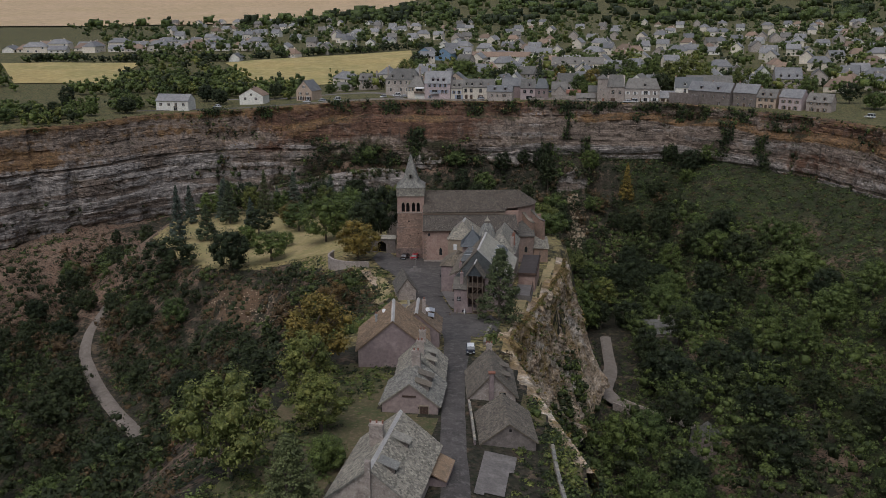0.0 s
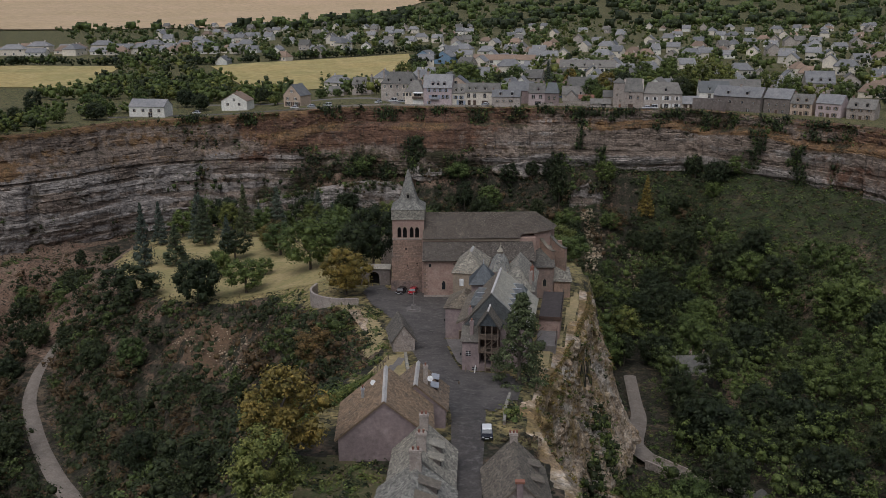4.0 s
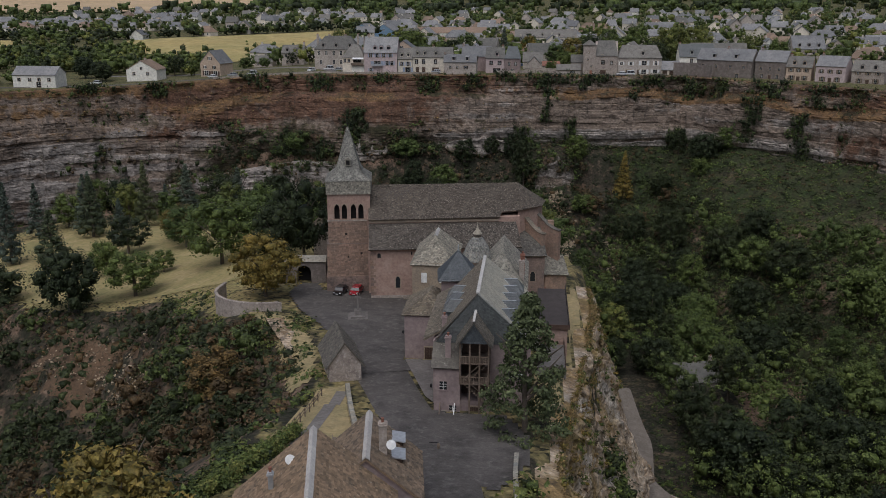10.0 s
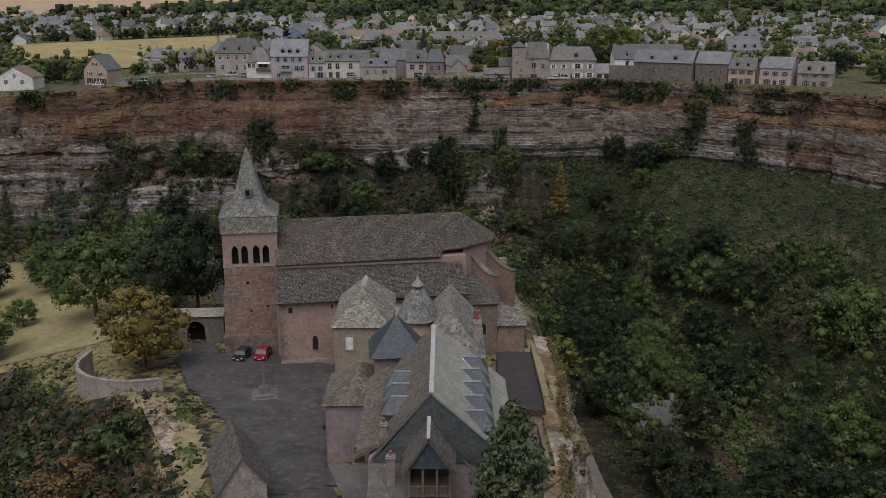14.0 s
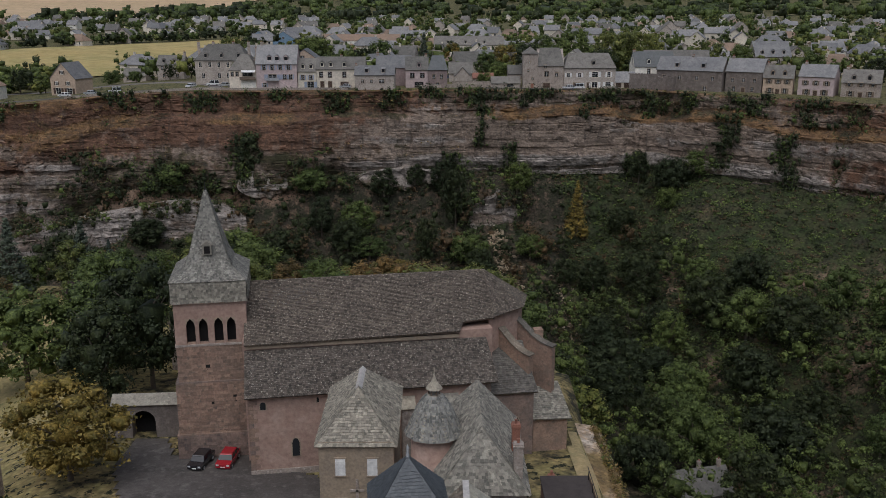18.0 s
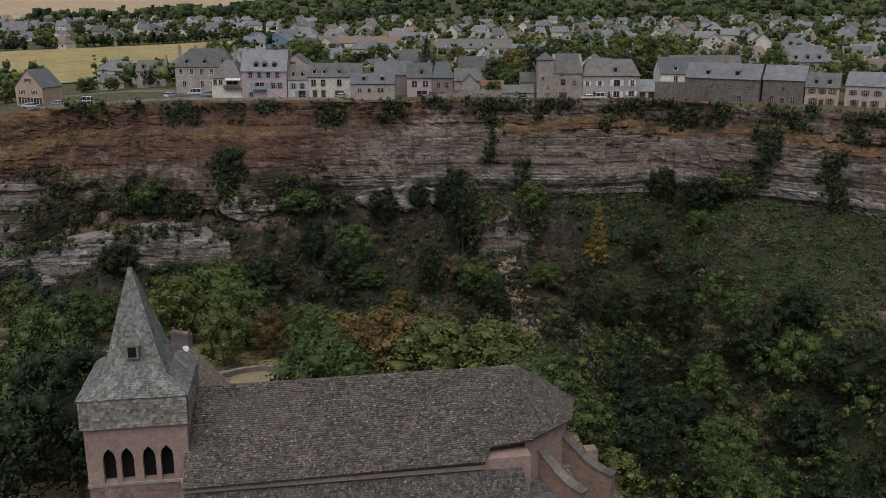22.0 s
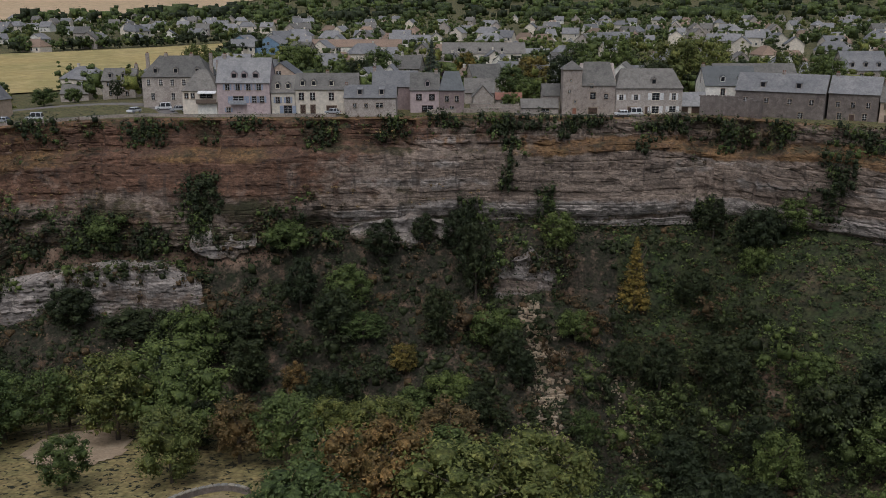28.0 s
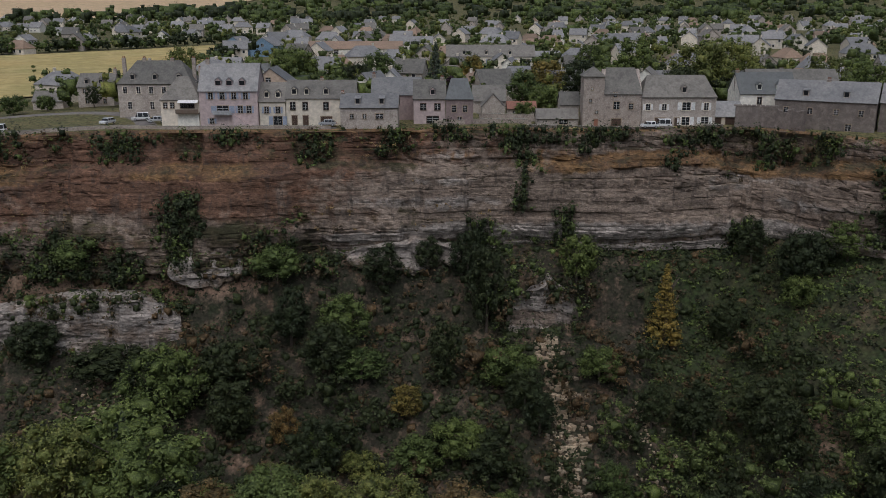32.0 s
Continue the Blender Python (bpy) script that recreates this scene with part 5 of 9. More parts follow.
thicket("outcrop_bushes", "bushes and ivy round the pale outcrops", [LEAF_DARK, LEAF_DARK, LEAF, LEAF_RUST], on_face(90, [(-126, 174), (-112, 181), (-98, 185), (-80, 186.5), (-66, 187), (-58, 190)], (-33.5, -38), (-2, 2.5), (1.0, 2.6), 51) + on_face(46, [(-126, 172), (-112, 180), (-98, 184), (-80, 185), (-66, 186), (-58, 188)], (-38, -52), (2, 5), (0.5, 1.5), 54, 1.4, 0.5) + on_face(26, [(12, 191.5), (18, 189.5), (27, 189), (33, 192)], (-28, -36), (0, 3), (1.2, 2.8), 52) + on_face(14, [(12, 188), (15, 187)], (-34, -46), (0, 4), (1.0, 2.2), 55) + on_face(14, [(29, 188), (33, 188)], (-36, -46), (0, 4), (1.0, 2.2), 56) + on_face(16, [(-62, 194), (-44, 196)], (-21, -26), (0, 4), (0.8, 2.0), 53), 44, 51)
thicket("ledge_bushes", "bushes along the top of the pale lower band", [LEAF_DARK, LEAF_DARK, LEAF, LEAF_RUST], on_rock(150, "cliff_lower", (-38, -32), (0.9, 2.2), 63, 1.1, 0.2, out=0.0) + on_rock(60, "cliff_lower", (-56, -36), (0.5, 1.4), 64, 1.5, 0.5, out=0.0), 44, 63, False)
thicket("straw_tufts", "dry straw-coloured grass tufts on the upper canyon wall", [STRAW, LEAF_RUST, STRAW], on_face(700, RIM[6:13], (-2, -22), (2.5, 9.5), (0.3, 0.9), 57, 0.7, 0.45), 30, 57, False)
thicket("rim_hedge", "low hedge and grass along the canyon rim", [LEAF, LEAF_DARK, LEAF_RUST, LEAF_LIME], on_face(1000, RIM[4:-5], (0.3, -1.8), (-0.8, 2.0), (0.4, 1.2), 9, 0.8, 0.3), 36, 7, False)
thicket("crag_grass", "long dry yellow grass on the ledges of the crag", [STRAW, LEAF, LEAF_RUST, LEAF_OCHRE, LEAF_LIME], on_rock(800, "cliff_spur", (-46, -15), (0.25, 0.8), 58, 0.7, 0.42), 34, 58, False)
thicket("crag_crest_grass", "yellow grass along the crest of the crag", [STRAW, STRAW, LEAF_OCHRE], on_rock(420, "cliff_spur", (-27, -14), (0.3, 0.9), 66, 0.7, 0.3, (-95, 12)), 34, 66, False)
thicket("crag_garden", "bushes and vines over the lower crag beside the barn", [LEAF, LEAF_DARK, LEAF_LIME, LEAF_DARK], on_rock(420, "cliff_spur", (-64, -18), (0.8, 2.2), 12, 0.9, 0.2, (-150, -104)), 44, 12)
thicket("crag_bushes", "tufts of grass and shrubs on the crag", [LEAF, LEAF_LIME, LEAF_OCHRE, LEAF_DARK], on_rock(260, "cliff_spur", (-50, -15), (0.3, 1.0), 10, 0.7, 0.3), 38, 8)
thicket("crag_foot_bushes", "dense green bushes at the crag's foot", [LEAF_DARK, LEAF, LEAF_DARK], on_rock(520, "cliff_spur", (-66, -44), (1.0, 2.6), 14, 1.0, 0.15, (-140, -10), 0.4), 44, 14, False)

# ---------- building kit ----------
FRAMES = {}


def window_meshes(w, h, frame_mat, arched=False):
    key = ("window", round(w, 2), round(h, 2), frame_mat.name, arched)
    if key not in FRAMES:
        s, b = Shape(), 0.12
        s.box(-w / 2 - b, -w / 2, -0.07, 0.05, -0.02, h), s.box(w / 2, w / 2 + b, -0.07, 0.05, -0.02, h)
        s.box(-w / 2 - b - 0.05, w / 2 + b + 0.05, -0.12, 0.05, -0.14, -0.02), s.box(-w / 2 - b, w / 2 + b, -0.07, 0.05, h, h + 0.16)
        bars = Shape()
        bars.box(-0.03, 0.03, -0.045, -0.015, 0, h)
        for k in (1, 2):
            bars.box(-w / 2, w / 2, -0.04, -0.015, h * k / 3 - 0.02, h * k / 3 + 0.02)
        pane = Shape().box(-w / 2, w / 2, -0.02, 0.03, 0, h)
        FRAMES[key] = s.mesh("window", frame_mat), bars.mesh("glazing_bar", WHITE), pane.mesh("pane", GLASS)
    return FRAMES[key]


def shutter_mesh(w, h, mat):
    key = ("shutter", round(w, 2), round(h, 2), mat.name)
    if key not in FRAMES:
        s = Shape().box(-w / 2, w / 2, -0.045, 0, 0, h)
        for z in (0.12, 0.5, 0.84):
            s.box(-w / 2 + 0.02, w / 2 - 0.02, -0.065, -0.045, h * z, h * z + 0.07)
        FRAMES[key] = s.mesh("shutter", mat)
    return FRAMES[key]


def window(parent, m, w=0.95, h=1.4, frame_mat=None, shutters=None, closed=False):
    frame_me, bars, pane = window_meshes(w, h, frame_mat or OCHRE_STONE)
    win = part("window", frame_me, None, parent, m=m)
    if closed:
        part("shutter", shutter_mesh(w, h, shutters), None, win, m=pose(0, -0.03, 0))
        return win
    part("pane", pane, None, win)
    part("glazing_bar", bars, None, win)
    if shutters:
        for side in (-1, 1):
            part("shutter", shutter_mesh(w * 0.5, h, shutters), None, win, m=pose(side * (w * 0.75 + 0.13), -0.005, 0))
    return win


def door(parent, m, w=1.0, h=2.1, mat=None, frame_mat=None):
    key = ("door", round(w, 2), round(h, 2), (mat or DARK_WOOD).name)
    if key not in FRAMES:
        s = Shape()
        n = max(3, int(w / 0.2))
        for i in range(n):
            s.box(-w / 2 + w * i / n, -w / 2 + w * (i + 1) / n - 0.015, -0.035, 0.02, 0, h)
        f = Shape().box(-w / 2 - 0.14, -w / 2, -0.07, 0.05, 0, h).box(w / 2, w / 2 + 0.14, -0.07, 0.05, 0, h).box(-w / 2 - 0.14, w / 2 + 0.14, -0.07, 0.05, h, h + 0.18)
        knob = Shape().box(w / 2 - 0.14, w / 2 - 0.09, -0.09, -0.035, 0.98, 1.06)
        FRAMES[key] = f.mesh("door", frame_mat or OCHRE_STONE), s.mesh("leaf", mat or DARK_WOOD), knob.mesh("handle", IRON)
    f, s, k = FRAMES[key]
    d = part("door", f, None, parent, m=m)
    part("leaf", s, None, d)
    part("handle", k, None, d)
    return d


def chimney(parent, x, y, z0, z1, w=0.7, d=0.55, mat=None, pots=2):
    s = Shape().box(x - w / 2, x + w / 2, y - d / 2, y + d / 2, z0, z1)
    s.box(x - w / 2 - 0.08, x + w / 2 + 0.08, y - d / 2 - 0.08, y + d / 2 + 0.08, z1 - 0.3, z1 - 0.16)
    c = part("chimney", s, mat or RUBBLE, parent)
    cap = Shape()
    for i in range(pots):
        px = x + (i - (pots - 1) / 2) * w * 0.45
        cap.ring(px, y, [(0.12, z1), (0.13, z1 + 0.3), (0.16, z1 + 0.34), (0.16, z1 + 0.4)], 8)
    part("chimney_pot", cap, BRICK_RED, c)
    return c


def slate_field(quad, exposure=0.3, width=(0.26, 0.5), thick=0.045, seed=1, s=None, pieces=None, reach=None):
    """Overlapping slates on a roof plane given by eave start, eave end, ridge end, ridge start."""
    rng = random.Random(seed)
    a, b, c, d = (Vector(p) for p in quad)
    s = s or Shape()
    up = ((d + c) / 2 - (a + b) / 2)
    n = max(2, int(up.length / exposure))
    nrm = (b - a).cross(up).normalized()
    if nrm.z < 0:
        nrm = -nrm
    rise = up.normalized()
    for r in range(n):
        lo0, lo1 = a.lerp(d, r / n), b.lerp(c, r / n)
        hi0, hi1 = a.lerp(d, min(1, (r + 1.25) / n)), b.lerp(c, min(1, (r + 1.25) / n))
        ln = (lo1 - lo0).length
        x = -rng.uniform(0, width[0])
        while x < ln - 0.04:
            w = rng.uniform(*width)
            f0, f1 = max(0, x) / max(ln, 1e-6), min(ln, x + w - 0.02) / max(ln, 1e-6)
            x += w
            if f1 - f0 < 0.02 / max(ln, 0.1):
                continue
            jit = rng.uniform(-0.05, 0.03) * rise
            lift = nrm * (thick * rng.uniform(0.8, 1.9) + 0.02)
            p0, p1 = lo0.lerp(lo1, f0) + jit, lo0.lerp(lo1, f1) + jit + rise * rng.uniform(-0.03, 0.03)
            q0, q1 = hi0.lerp(hi1, f0), hi0.lerp(hi1, f1)
            if pieces is not None and len(pieces) < 300 and reach[0] < p0.x < reach[1] and reach[2] < r / n < reach[3]:
                cols = [p1 - p0, q0 - p0, lift]
                pieces.append(Matrix([[cols[k][i] for k in range(3)] + [p0[i]] for i in range(3)] + [[0, 0, 0, 1]]))
                continue
            s.add([p0 + lift, p1 + lift, q1 + nrm * 0.02, q0 + nrm * 0.02, p0 + nrm * 0.0, p1 + nrm * 0.0], [(0, 1, 2, 3), (4, 5, 1, 0)])
    return s


def gable_planes(w, d, eave, ridge, over=0.35, verge=0.25, axis="x", x0=0.0, y0=0.0, hip=0.0):
    """Roof planes over a body of w by d. axis: the way the ridge runs. hip: how far the ridge's ends are drawn in."""
    if axis == "x":
        r = (ridge - eave) / (d / 2)
        za = eave - over * r
        A, B = (x0 - verge, y0 - over, za), (x0 + w + verge, y0 - over, za)
        C, D = (x0 + w + verge, y0 + d + over, za), (x0 - verge, y0 + d + over, za)
        R0, R1 = (x0 - verge + hip, y0 + d / 2, ridge), (x0 + w + verge - hip, y0 + d / 2, ridge)
        planes = [(A, B, R1, R0), (C, D, R0, R1)]
        if hip:
            planes += [(D, A, R0, R0), (B, C, R1, R1)]
    else:
        r = (ridge - eave) / (w / 2)
        za = eave - over * r
        A, B = (x0 - over, y0 + d + verge, za), (x0 - over, y0 - verge, za)
        C, D = (x0 + w + over, y0 - verge, za), (x0 + w + over, y0 + d + verge, za)
        R0, R1 = (x0 + w / 2, y0 + d + verge - hip, ridge), (x0 + w / 2, y0 - verge + hip, ridge)
        planes = [(A, B, R1, R0), (C, D, R0, R1)]
        if hip:
            planes += [(D, A, R0, R0), (B, C, R1, R1)]
    return planes


def roof_part(parent, planes, mat, thick=0.16, slates=None, seed=1, ridge_mat=None, label="", reach=None):
    s = Shape()
    for p in planes:
        q = [Vector(v) for v in p]
        s.slab(q[:3] if (q[2] - q[3]).length < 1e-6 else q, thick)
    roof = part("roof", s, mat, parent, label)
    if slates:
        t = Shape()
        pieces = [] if reach else None
        for k, p in enumerate(planes):
            slate_field(p, *slates, seed=seed + k, s=t, pieces=pieces if k == 0 else None, reach=reach)
        if pieces:
            kinds = [Shape().add([(0, a, 1), (1, b, 1), (1, 1, 0.3), (0, 1, 0.3), (0, a, 0), (1, b, 0)], [(0, 1, 2, 3), (4, 5, 1, 0)]).mesh("slate", mat) for a, b in ((0, 0), (0.06, 0), (0, 0.07), (-0.05, 0.03))]
            for k, m in enumerate(pieces):
                part("slate", kinds[k % 4], None, roof, m=m)
        tagged(part("slate_cladding", t, mat, roof), kind="stuff")
    if ridge_mat:
        a, b = Vector(planes[0][3]), Vector(planes[0][2])
        u = (b - a).normalized()
        side = Vector((-u.y, u.x, 0)) * 0.34
        drop = Vector((0, 0, -0.16))
        rs = Shape()
        up = Vector((0, 0, 0.2))
        rs.add([a + up, b + up, b + side + drop, a + side + drop, b - side + drop, a - side + drop], [(0, 1, 2, 3), (1, 0, 5, 4)])
        rs.add([a + up * 0.4, b + up * 0.4, b + side * 0.95 + drop * 1.2, a + side * 0.95 + drop * 1.2, b - side * 0.95 + drop * 1.2, a - side * 0.95 + drop * 1.2], [(3, 2, 1, 0), (4, 5, 0, 1)])
        part("ridge_cap", rs, ridge_mat, roof)
    return roof


def body(w, d, eave, ridge=None, axis="x", x0=0.0, y0=0.0, base=-2.0):
    """Walls of a house with its gables, down below the ground."""
    s = Shape().box(x0, x0 + w, y0, y0 + d, base, eave)
    if ridge:
        if axis == "x":
            s.add([(x0, y0, eave), (x0, y0 + d, eave), (x0, y0 + d / 2, ridge - 0.12), (x0 + w, y0, eave), (x0 + w, y0 + d, eave), (x0 + w, y0 + d / 2, ridge - 0.12)],
                  [(0, 2, 1), (3, 4, 5), (0, 3, 5, 2), (1, 2, 5, 4)])
        else:
            s.add([(x0, y0, eave), (x0 + w, y0, eave), (x0 + w / 2, y0, ridge - 0.12), (x0, y0 + d, eave), (x0 + w, y0 + d, eave), (x0 + w / 2, y0 + d, ridge - 0.12)],
                  [(0, 1, 2), (3, 5, 4), (0, 2, 5, 3), (1, 4, 5, 2)])
    return s


def dormer(parent, x, y, z, w, h, depth, wall_mat, roof_mat, m=None, slates=None, style="gable"):
    """A dormer looking to -y, its foot at z on the roof; depth is its run back into the roof."""
    s = Shape().box(x - w / 2, x + w / 2, y, y + depth, z - 0.3, z + h)
    dm = part("dormer", s, wall_mat, parent, m=m)
    if style == "gable":
        s2 = Shape().add([(x - w / 2, y + 0.01, z + h), (x + w / 2, y + 0.01, z + h), (x, y + 0.01, z + h + w * 0.45)], [(0, 1, 2)])
        part("gable", s2, wall_mat, dm)
        pl = gable_planes(w, depth + 0.8, z + h, z + h + w * 0.45, 0.15, 0.12, "y", x - w / 2, y)
        rs = Shape()
        for p in pl:
            rs.slab(p, 0.08)
    else:
        rs = Shape().slab([(x - w / 2 - 0.15, y - 0.15, z + h + 0.02), (x + w / 2 + 0.15, y - 0.15, z + h + 0.02), (x + w / 2 + 0.15, y + depth + 0.6, z + h + 0.5), (x - w / 2 - 0.15, y + depth + 0.6, z + h + 0.5)], 0.1)
    part("dormer_roof", rs, roof_mat, dm)
    part("pane", Shape().box(x - w / 2 + 0.14, x + w / 2 - 0.14, y - 0.03, y + 0.02, z + 0.1, z + h - 0.1), GLASS, dm)
    return dm


# ---------- the church ----------
CHURCH = pose(-17.6, -0.2, -24.2, 0, 0, 9)


def church():
    c = thing("church", "old red sandstone church with a square bell tower and stone-slate roofs", "church", CHURCH)
    # nave body and clerestory
    part("nave_wall", Shape().box(-0.5, 28.2, -2.3, 14.2, -2, 15.3), PINK_RENDER, c, "pink rendered nave wall")
    part("aisle_wall", Shape().box(0.0, 27.2, -6.3, -2.2, -2, 10.9).add([(0, -6.3, 10.9), (0, -2.3, 10.9), (0, -2.3, 14.2), (27.2, -6.3, 10.9), (27.2, -2.3, 10.9), (27.2, -2.3, 14.2)], [(0, 2, 1), (3, 4, 5)]), PINK_RENDER, c, "pink rendered aisle wall with exposed stone")
    for k in range(22):
        w = 1.0 if k % 2 else 0.55
        for x0, x1 in ((-0.04, w), (27.2 - w, 27.24)):
            part("quoin", Shape().box(x0, x1, -6.36, -6.28, -1 + k * 0.55, -0.5 + k * 0.55), RED_STONE, c)
    part("plinth", Shape().box(-0.05, 27.3, -6.42, -6.25, -2, 1.5), RUBBLE, c, "rough stone footing")
    nave = [((-0.3, -2.9, 15.1), (24.2, -2.9, 15.4), (28.7, 5.9, 20.1), (-0.3, 5.9, 20.0)), ((24.2, -1.7, 16.0), (28.6, -1.4, 16.3), (28.7, 5.9, 20.12), (24.2, 5.9, 20.12))]
    apse = [(28.6, -1.4), (32.9, 1.6), (34.4, 5.9), (32.9, 10.2), (28.6, 13.2)]
    for (ax, ay), (bx, by) in zip(apse[:-1], apse[1:]):
        nave.append(((ax, ay, 16.4), (bx, by, 16.4), (28.7, 5.9, 20.1), (28.7, 5.9, 20.1)))
    nave.append(((28.6, 14.8, 15.1), (-0.3, 14.8, 15.1), (-0.3, 5.9, 20.0), (28.7, 5.9, 20.1)))
    roof_part(c, nave, LAUZE_NAVE, 0.2, (0.22, (0.17, 0.36)), 3, label="brown-grey stone-slate nave roof", reach=(2.0, 8.0, 0.55, 1.0))
    aisle = [((-0.3, -7.0, 10.5), (28.0, -7.0, 10.6), (27.4, -2.4, 14.35), (-0.3, -2.4, 14.3))]
    roof_part(c, aisle, LAUZE_NAVE, 0.2, (0.22, (0.17, 0.36)), 31, label="grey stone-slate aisle roof")
    part("cornice", Shape().box(-0.2, 24.2, -2.62, -2.3, 14.55, 14.95), OCHRE_STONE, c, "pale stone cornice under the nave eaves")
    inner = [(28, -1.0), (32.3, 2.0), (33.8, 5.9), (32.3, 9.8), (28, 12.8)]
    part("apse_wall", Shape().prism(inner, -6, inner, 16.3), PINK_RENDER, c, "pink stone apse wall")
    # side chapels and stepped buttress walls at the east end
    part("chapel_wall", Shape().box(27.3, 32.6, -5.2, 1.0, -5, 8.6), RED_STONE, c)
    roof_part(c, [((27.2, -5.6, 8.4), (33.0, -5.6, 8.4), (32.6, 0.8, 12.4), (27.2, 0.8, 12.4))], LAUZE, 0.2, (0.3, (0.25, 0.5)), 37)
    for bx, by, turn in ((29.6, 0.6, -52), (32.4, 2.4, -42)):
        ramp_pts = [(0.0, 14.6), (1.0, 13.9), (2.0, 13.1), (3.0, 12.5), (4.0, 12.15), (5.0, 12.0)]
        b = Shape()
        n = len(ramp_pts)
        b.add([(u, -0.4, z) for u, z in ramp_pts] + [(u, -0.4, -6) for u, z in ramp_pts[::-1]] + [(u, 0.4, z) for u, z in ramp_pts] + [(u, 0.4, -6) for u, z in ramp_pts[::-1]],
              [tuple(range(2 * n - 1, -1, -1)), tuple(range(2 * n, 4 * n))] + [(i, (i + 1) % (2 * n), (i + 1) % (2 * n) + 2 * n, i + 2 * n) for i in range(2 * n)])
        m = pose(bx, by, 0, 0, 0, turn)
        part("buttress", b, RED_STONE, c, m=m)
        cap = Shape()
        for (ua, za), (ub, zb) in zip(ramp_pts[:-1], ramp_pts[1:]):
            cap.slab([(ua, -0.55, za + 0.16), (ub + 0.12, -0.55, zb + 0.16), (ub + 0.12, 0.55, zb + 0.16), (ua, 0.55, za + 0.16)], 0.15)
        part("coping", cap, LAUZE, c, "mossy stone coping", m=m)
    part("sacristy", Shape().box(32.8, 37.0, -4.6, 0.5, -6, 4.6), RED_STONE, c)
    roof_part(c, [((32.6, -5.0, 4.6), (37.4, -5.0, 4.4), (37.2, 0.6, 6.8), (32.6, 0.6, 6.8))], LAUZE_PALE, 0.16, (0.3, (0.25, 0.5)), 39)
    part("turret", Shape().box(34.2, 35.3, 1.0, 2.1, 2, 13.5), RED_STONE, c)
    for bx in (17.6, 22.6):
        part("buttress", Shape().box(bx - 0.7, bx + 0.7, -7.3, -6.2, -2, 8.4), RUBBLE, c)
        part("coping", Shape().slab([(bx - 0.85, -7.5, 8.2), (bx + 0.85, -7.5, 8.2), (bx + 0.85, -6.2, 9.4), (bx - 0.85, -6.2, 9.4)], 0.18), LAUZE_PALE, c)
    for x, y, z, w, h in ((5.0, -6.42, 3.0, 0.8, 2.2), (1.6, -6.33, 8.8, 0.6, 0.9), (30.4, -5.24, 3.4, 0.9, 1.9), (19.8, -6.34, 6.2, 0.7, 1.4), (7.6, -6.34, 9.3, 0.25, 0.6)):
        arch = [(-w / 2, 0), (w / 2, 0), (w / 2, h * 0.72), (w * 0.3, h * 0.93), (0, h), (-w * 0.3, h * 0.93), (-w / 2, h * 0.72)]
        win = part("window", Shape().add([(x + a * 1.35, y + 0.02, z - 0.08 + b * 1.08) for a, b in arch], [tuple(range(7))]), OCHRE_STONE, c)
        part("pane", Shape().add([(x + a, y, z + b) for a, b in arch], [tuple(range(7))]), GLASS, win)
    # bell tower
    t0, t1 = -8.0, 0.0
    steps = [(-8.6, 0.25, -0.5, 8.6, -3, 3.6), (-8.35, 0.15, -0.25, 8.3, 3.5, 10.0)]
    for a, b, y0, y1, z0, z1 in steps + [(t0, t1, 0, 8, 9.9, 14.6)]:
        part("tower_stage", Shape().box(a, b, y0, y1, z0, z1), RED_STONE, c, "weathered red sandstone tower stage")
    # belfry: piers and arched heads round the open bell chamber
    for side in range(4):
        m = Matrix.Translation((-4, 4, 0)) @ Matrix.Rotation(side * math.pi / 2, 4, "Z")
        xs = [-4.0, -2.75, -1.75, -1.35, -0.35, 0.35, 1.35, 1.75, 2.75, 4.0]
        for k in range(0, 10, 2):
            part("pier", Shape().box(xs[k], xs[k + 1] - (0.5 if k == 8 else 0), -4.0, -3.5, 14.5, 17.62), PINK_RENDER, c, m=m)
        part("lintel", Shape().box(-4, 3.5, -4.0, -3.5, 17.6, 19.6), PINK_RENDER, c, "pink belfry wall", m=m)
        for k in (1, 3, 5, 7):
            a, b = xs[k], xs[k + 1]
            mid = (a + b) / 2
            heads = Shape()
            for u, q in ((a, 0.13), (b, -0.13)):
                heads.add([(u, -4, 16.7), (u, -4, 17.62), (mid, -4, 17.62), (u + q, -4, 17.2), (u, -3.6, 16.7), (u, -3.6, 17.62), (mid, -3.6, 17.62), (u + q, -3.6, 17.2)], [(0, 1, 2, 3), (7, 6, 5, 4), (0, 3, 7, 4), (3, 2, 6, 7)])
            part("arch_head", heads, OCHRE_STONE, c, m=m)
    part("bell_chamber", Shape().box(-7.2, -0.8, 0.8, 7.2, 14.5, 19.0), VOID, c)
    part("string_course", Shape().box(-8.1, 0.1, -0.12, 8.12, 14.3, 14.55), RUBBLE, c)
    part("slate_band", Shape().box(-8.15, 0.15, -0.15, 8.15, 19.6, 22.1), LAUZE_PALE, c, "pale slate-hung band of the tower")
    band = Shape()
    for side in range(4):
        m = Matrix.Translation((-4, 4, 0)) @ Matrix.Rotation(side * math.pi / 2, 4, "Z")
        s = slate_field([(-4.17, -4.22, 19.5), (4.17, -4.22, 19.5), (4.17, -4.17, 22.1), (-4.17, -4.17, 22.1)], 0.26, (0.2, 0.4), 0.04, 70 + side)
        band.add([m @ Vector(p) for p in s.v], s.f)
    tagged(part("slate_cladding", band, LAUZE_PALE, c), kind="stuff")
    cx, cy = -4.0, 4.0
    sp, sl = Shape(), Shape()
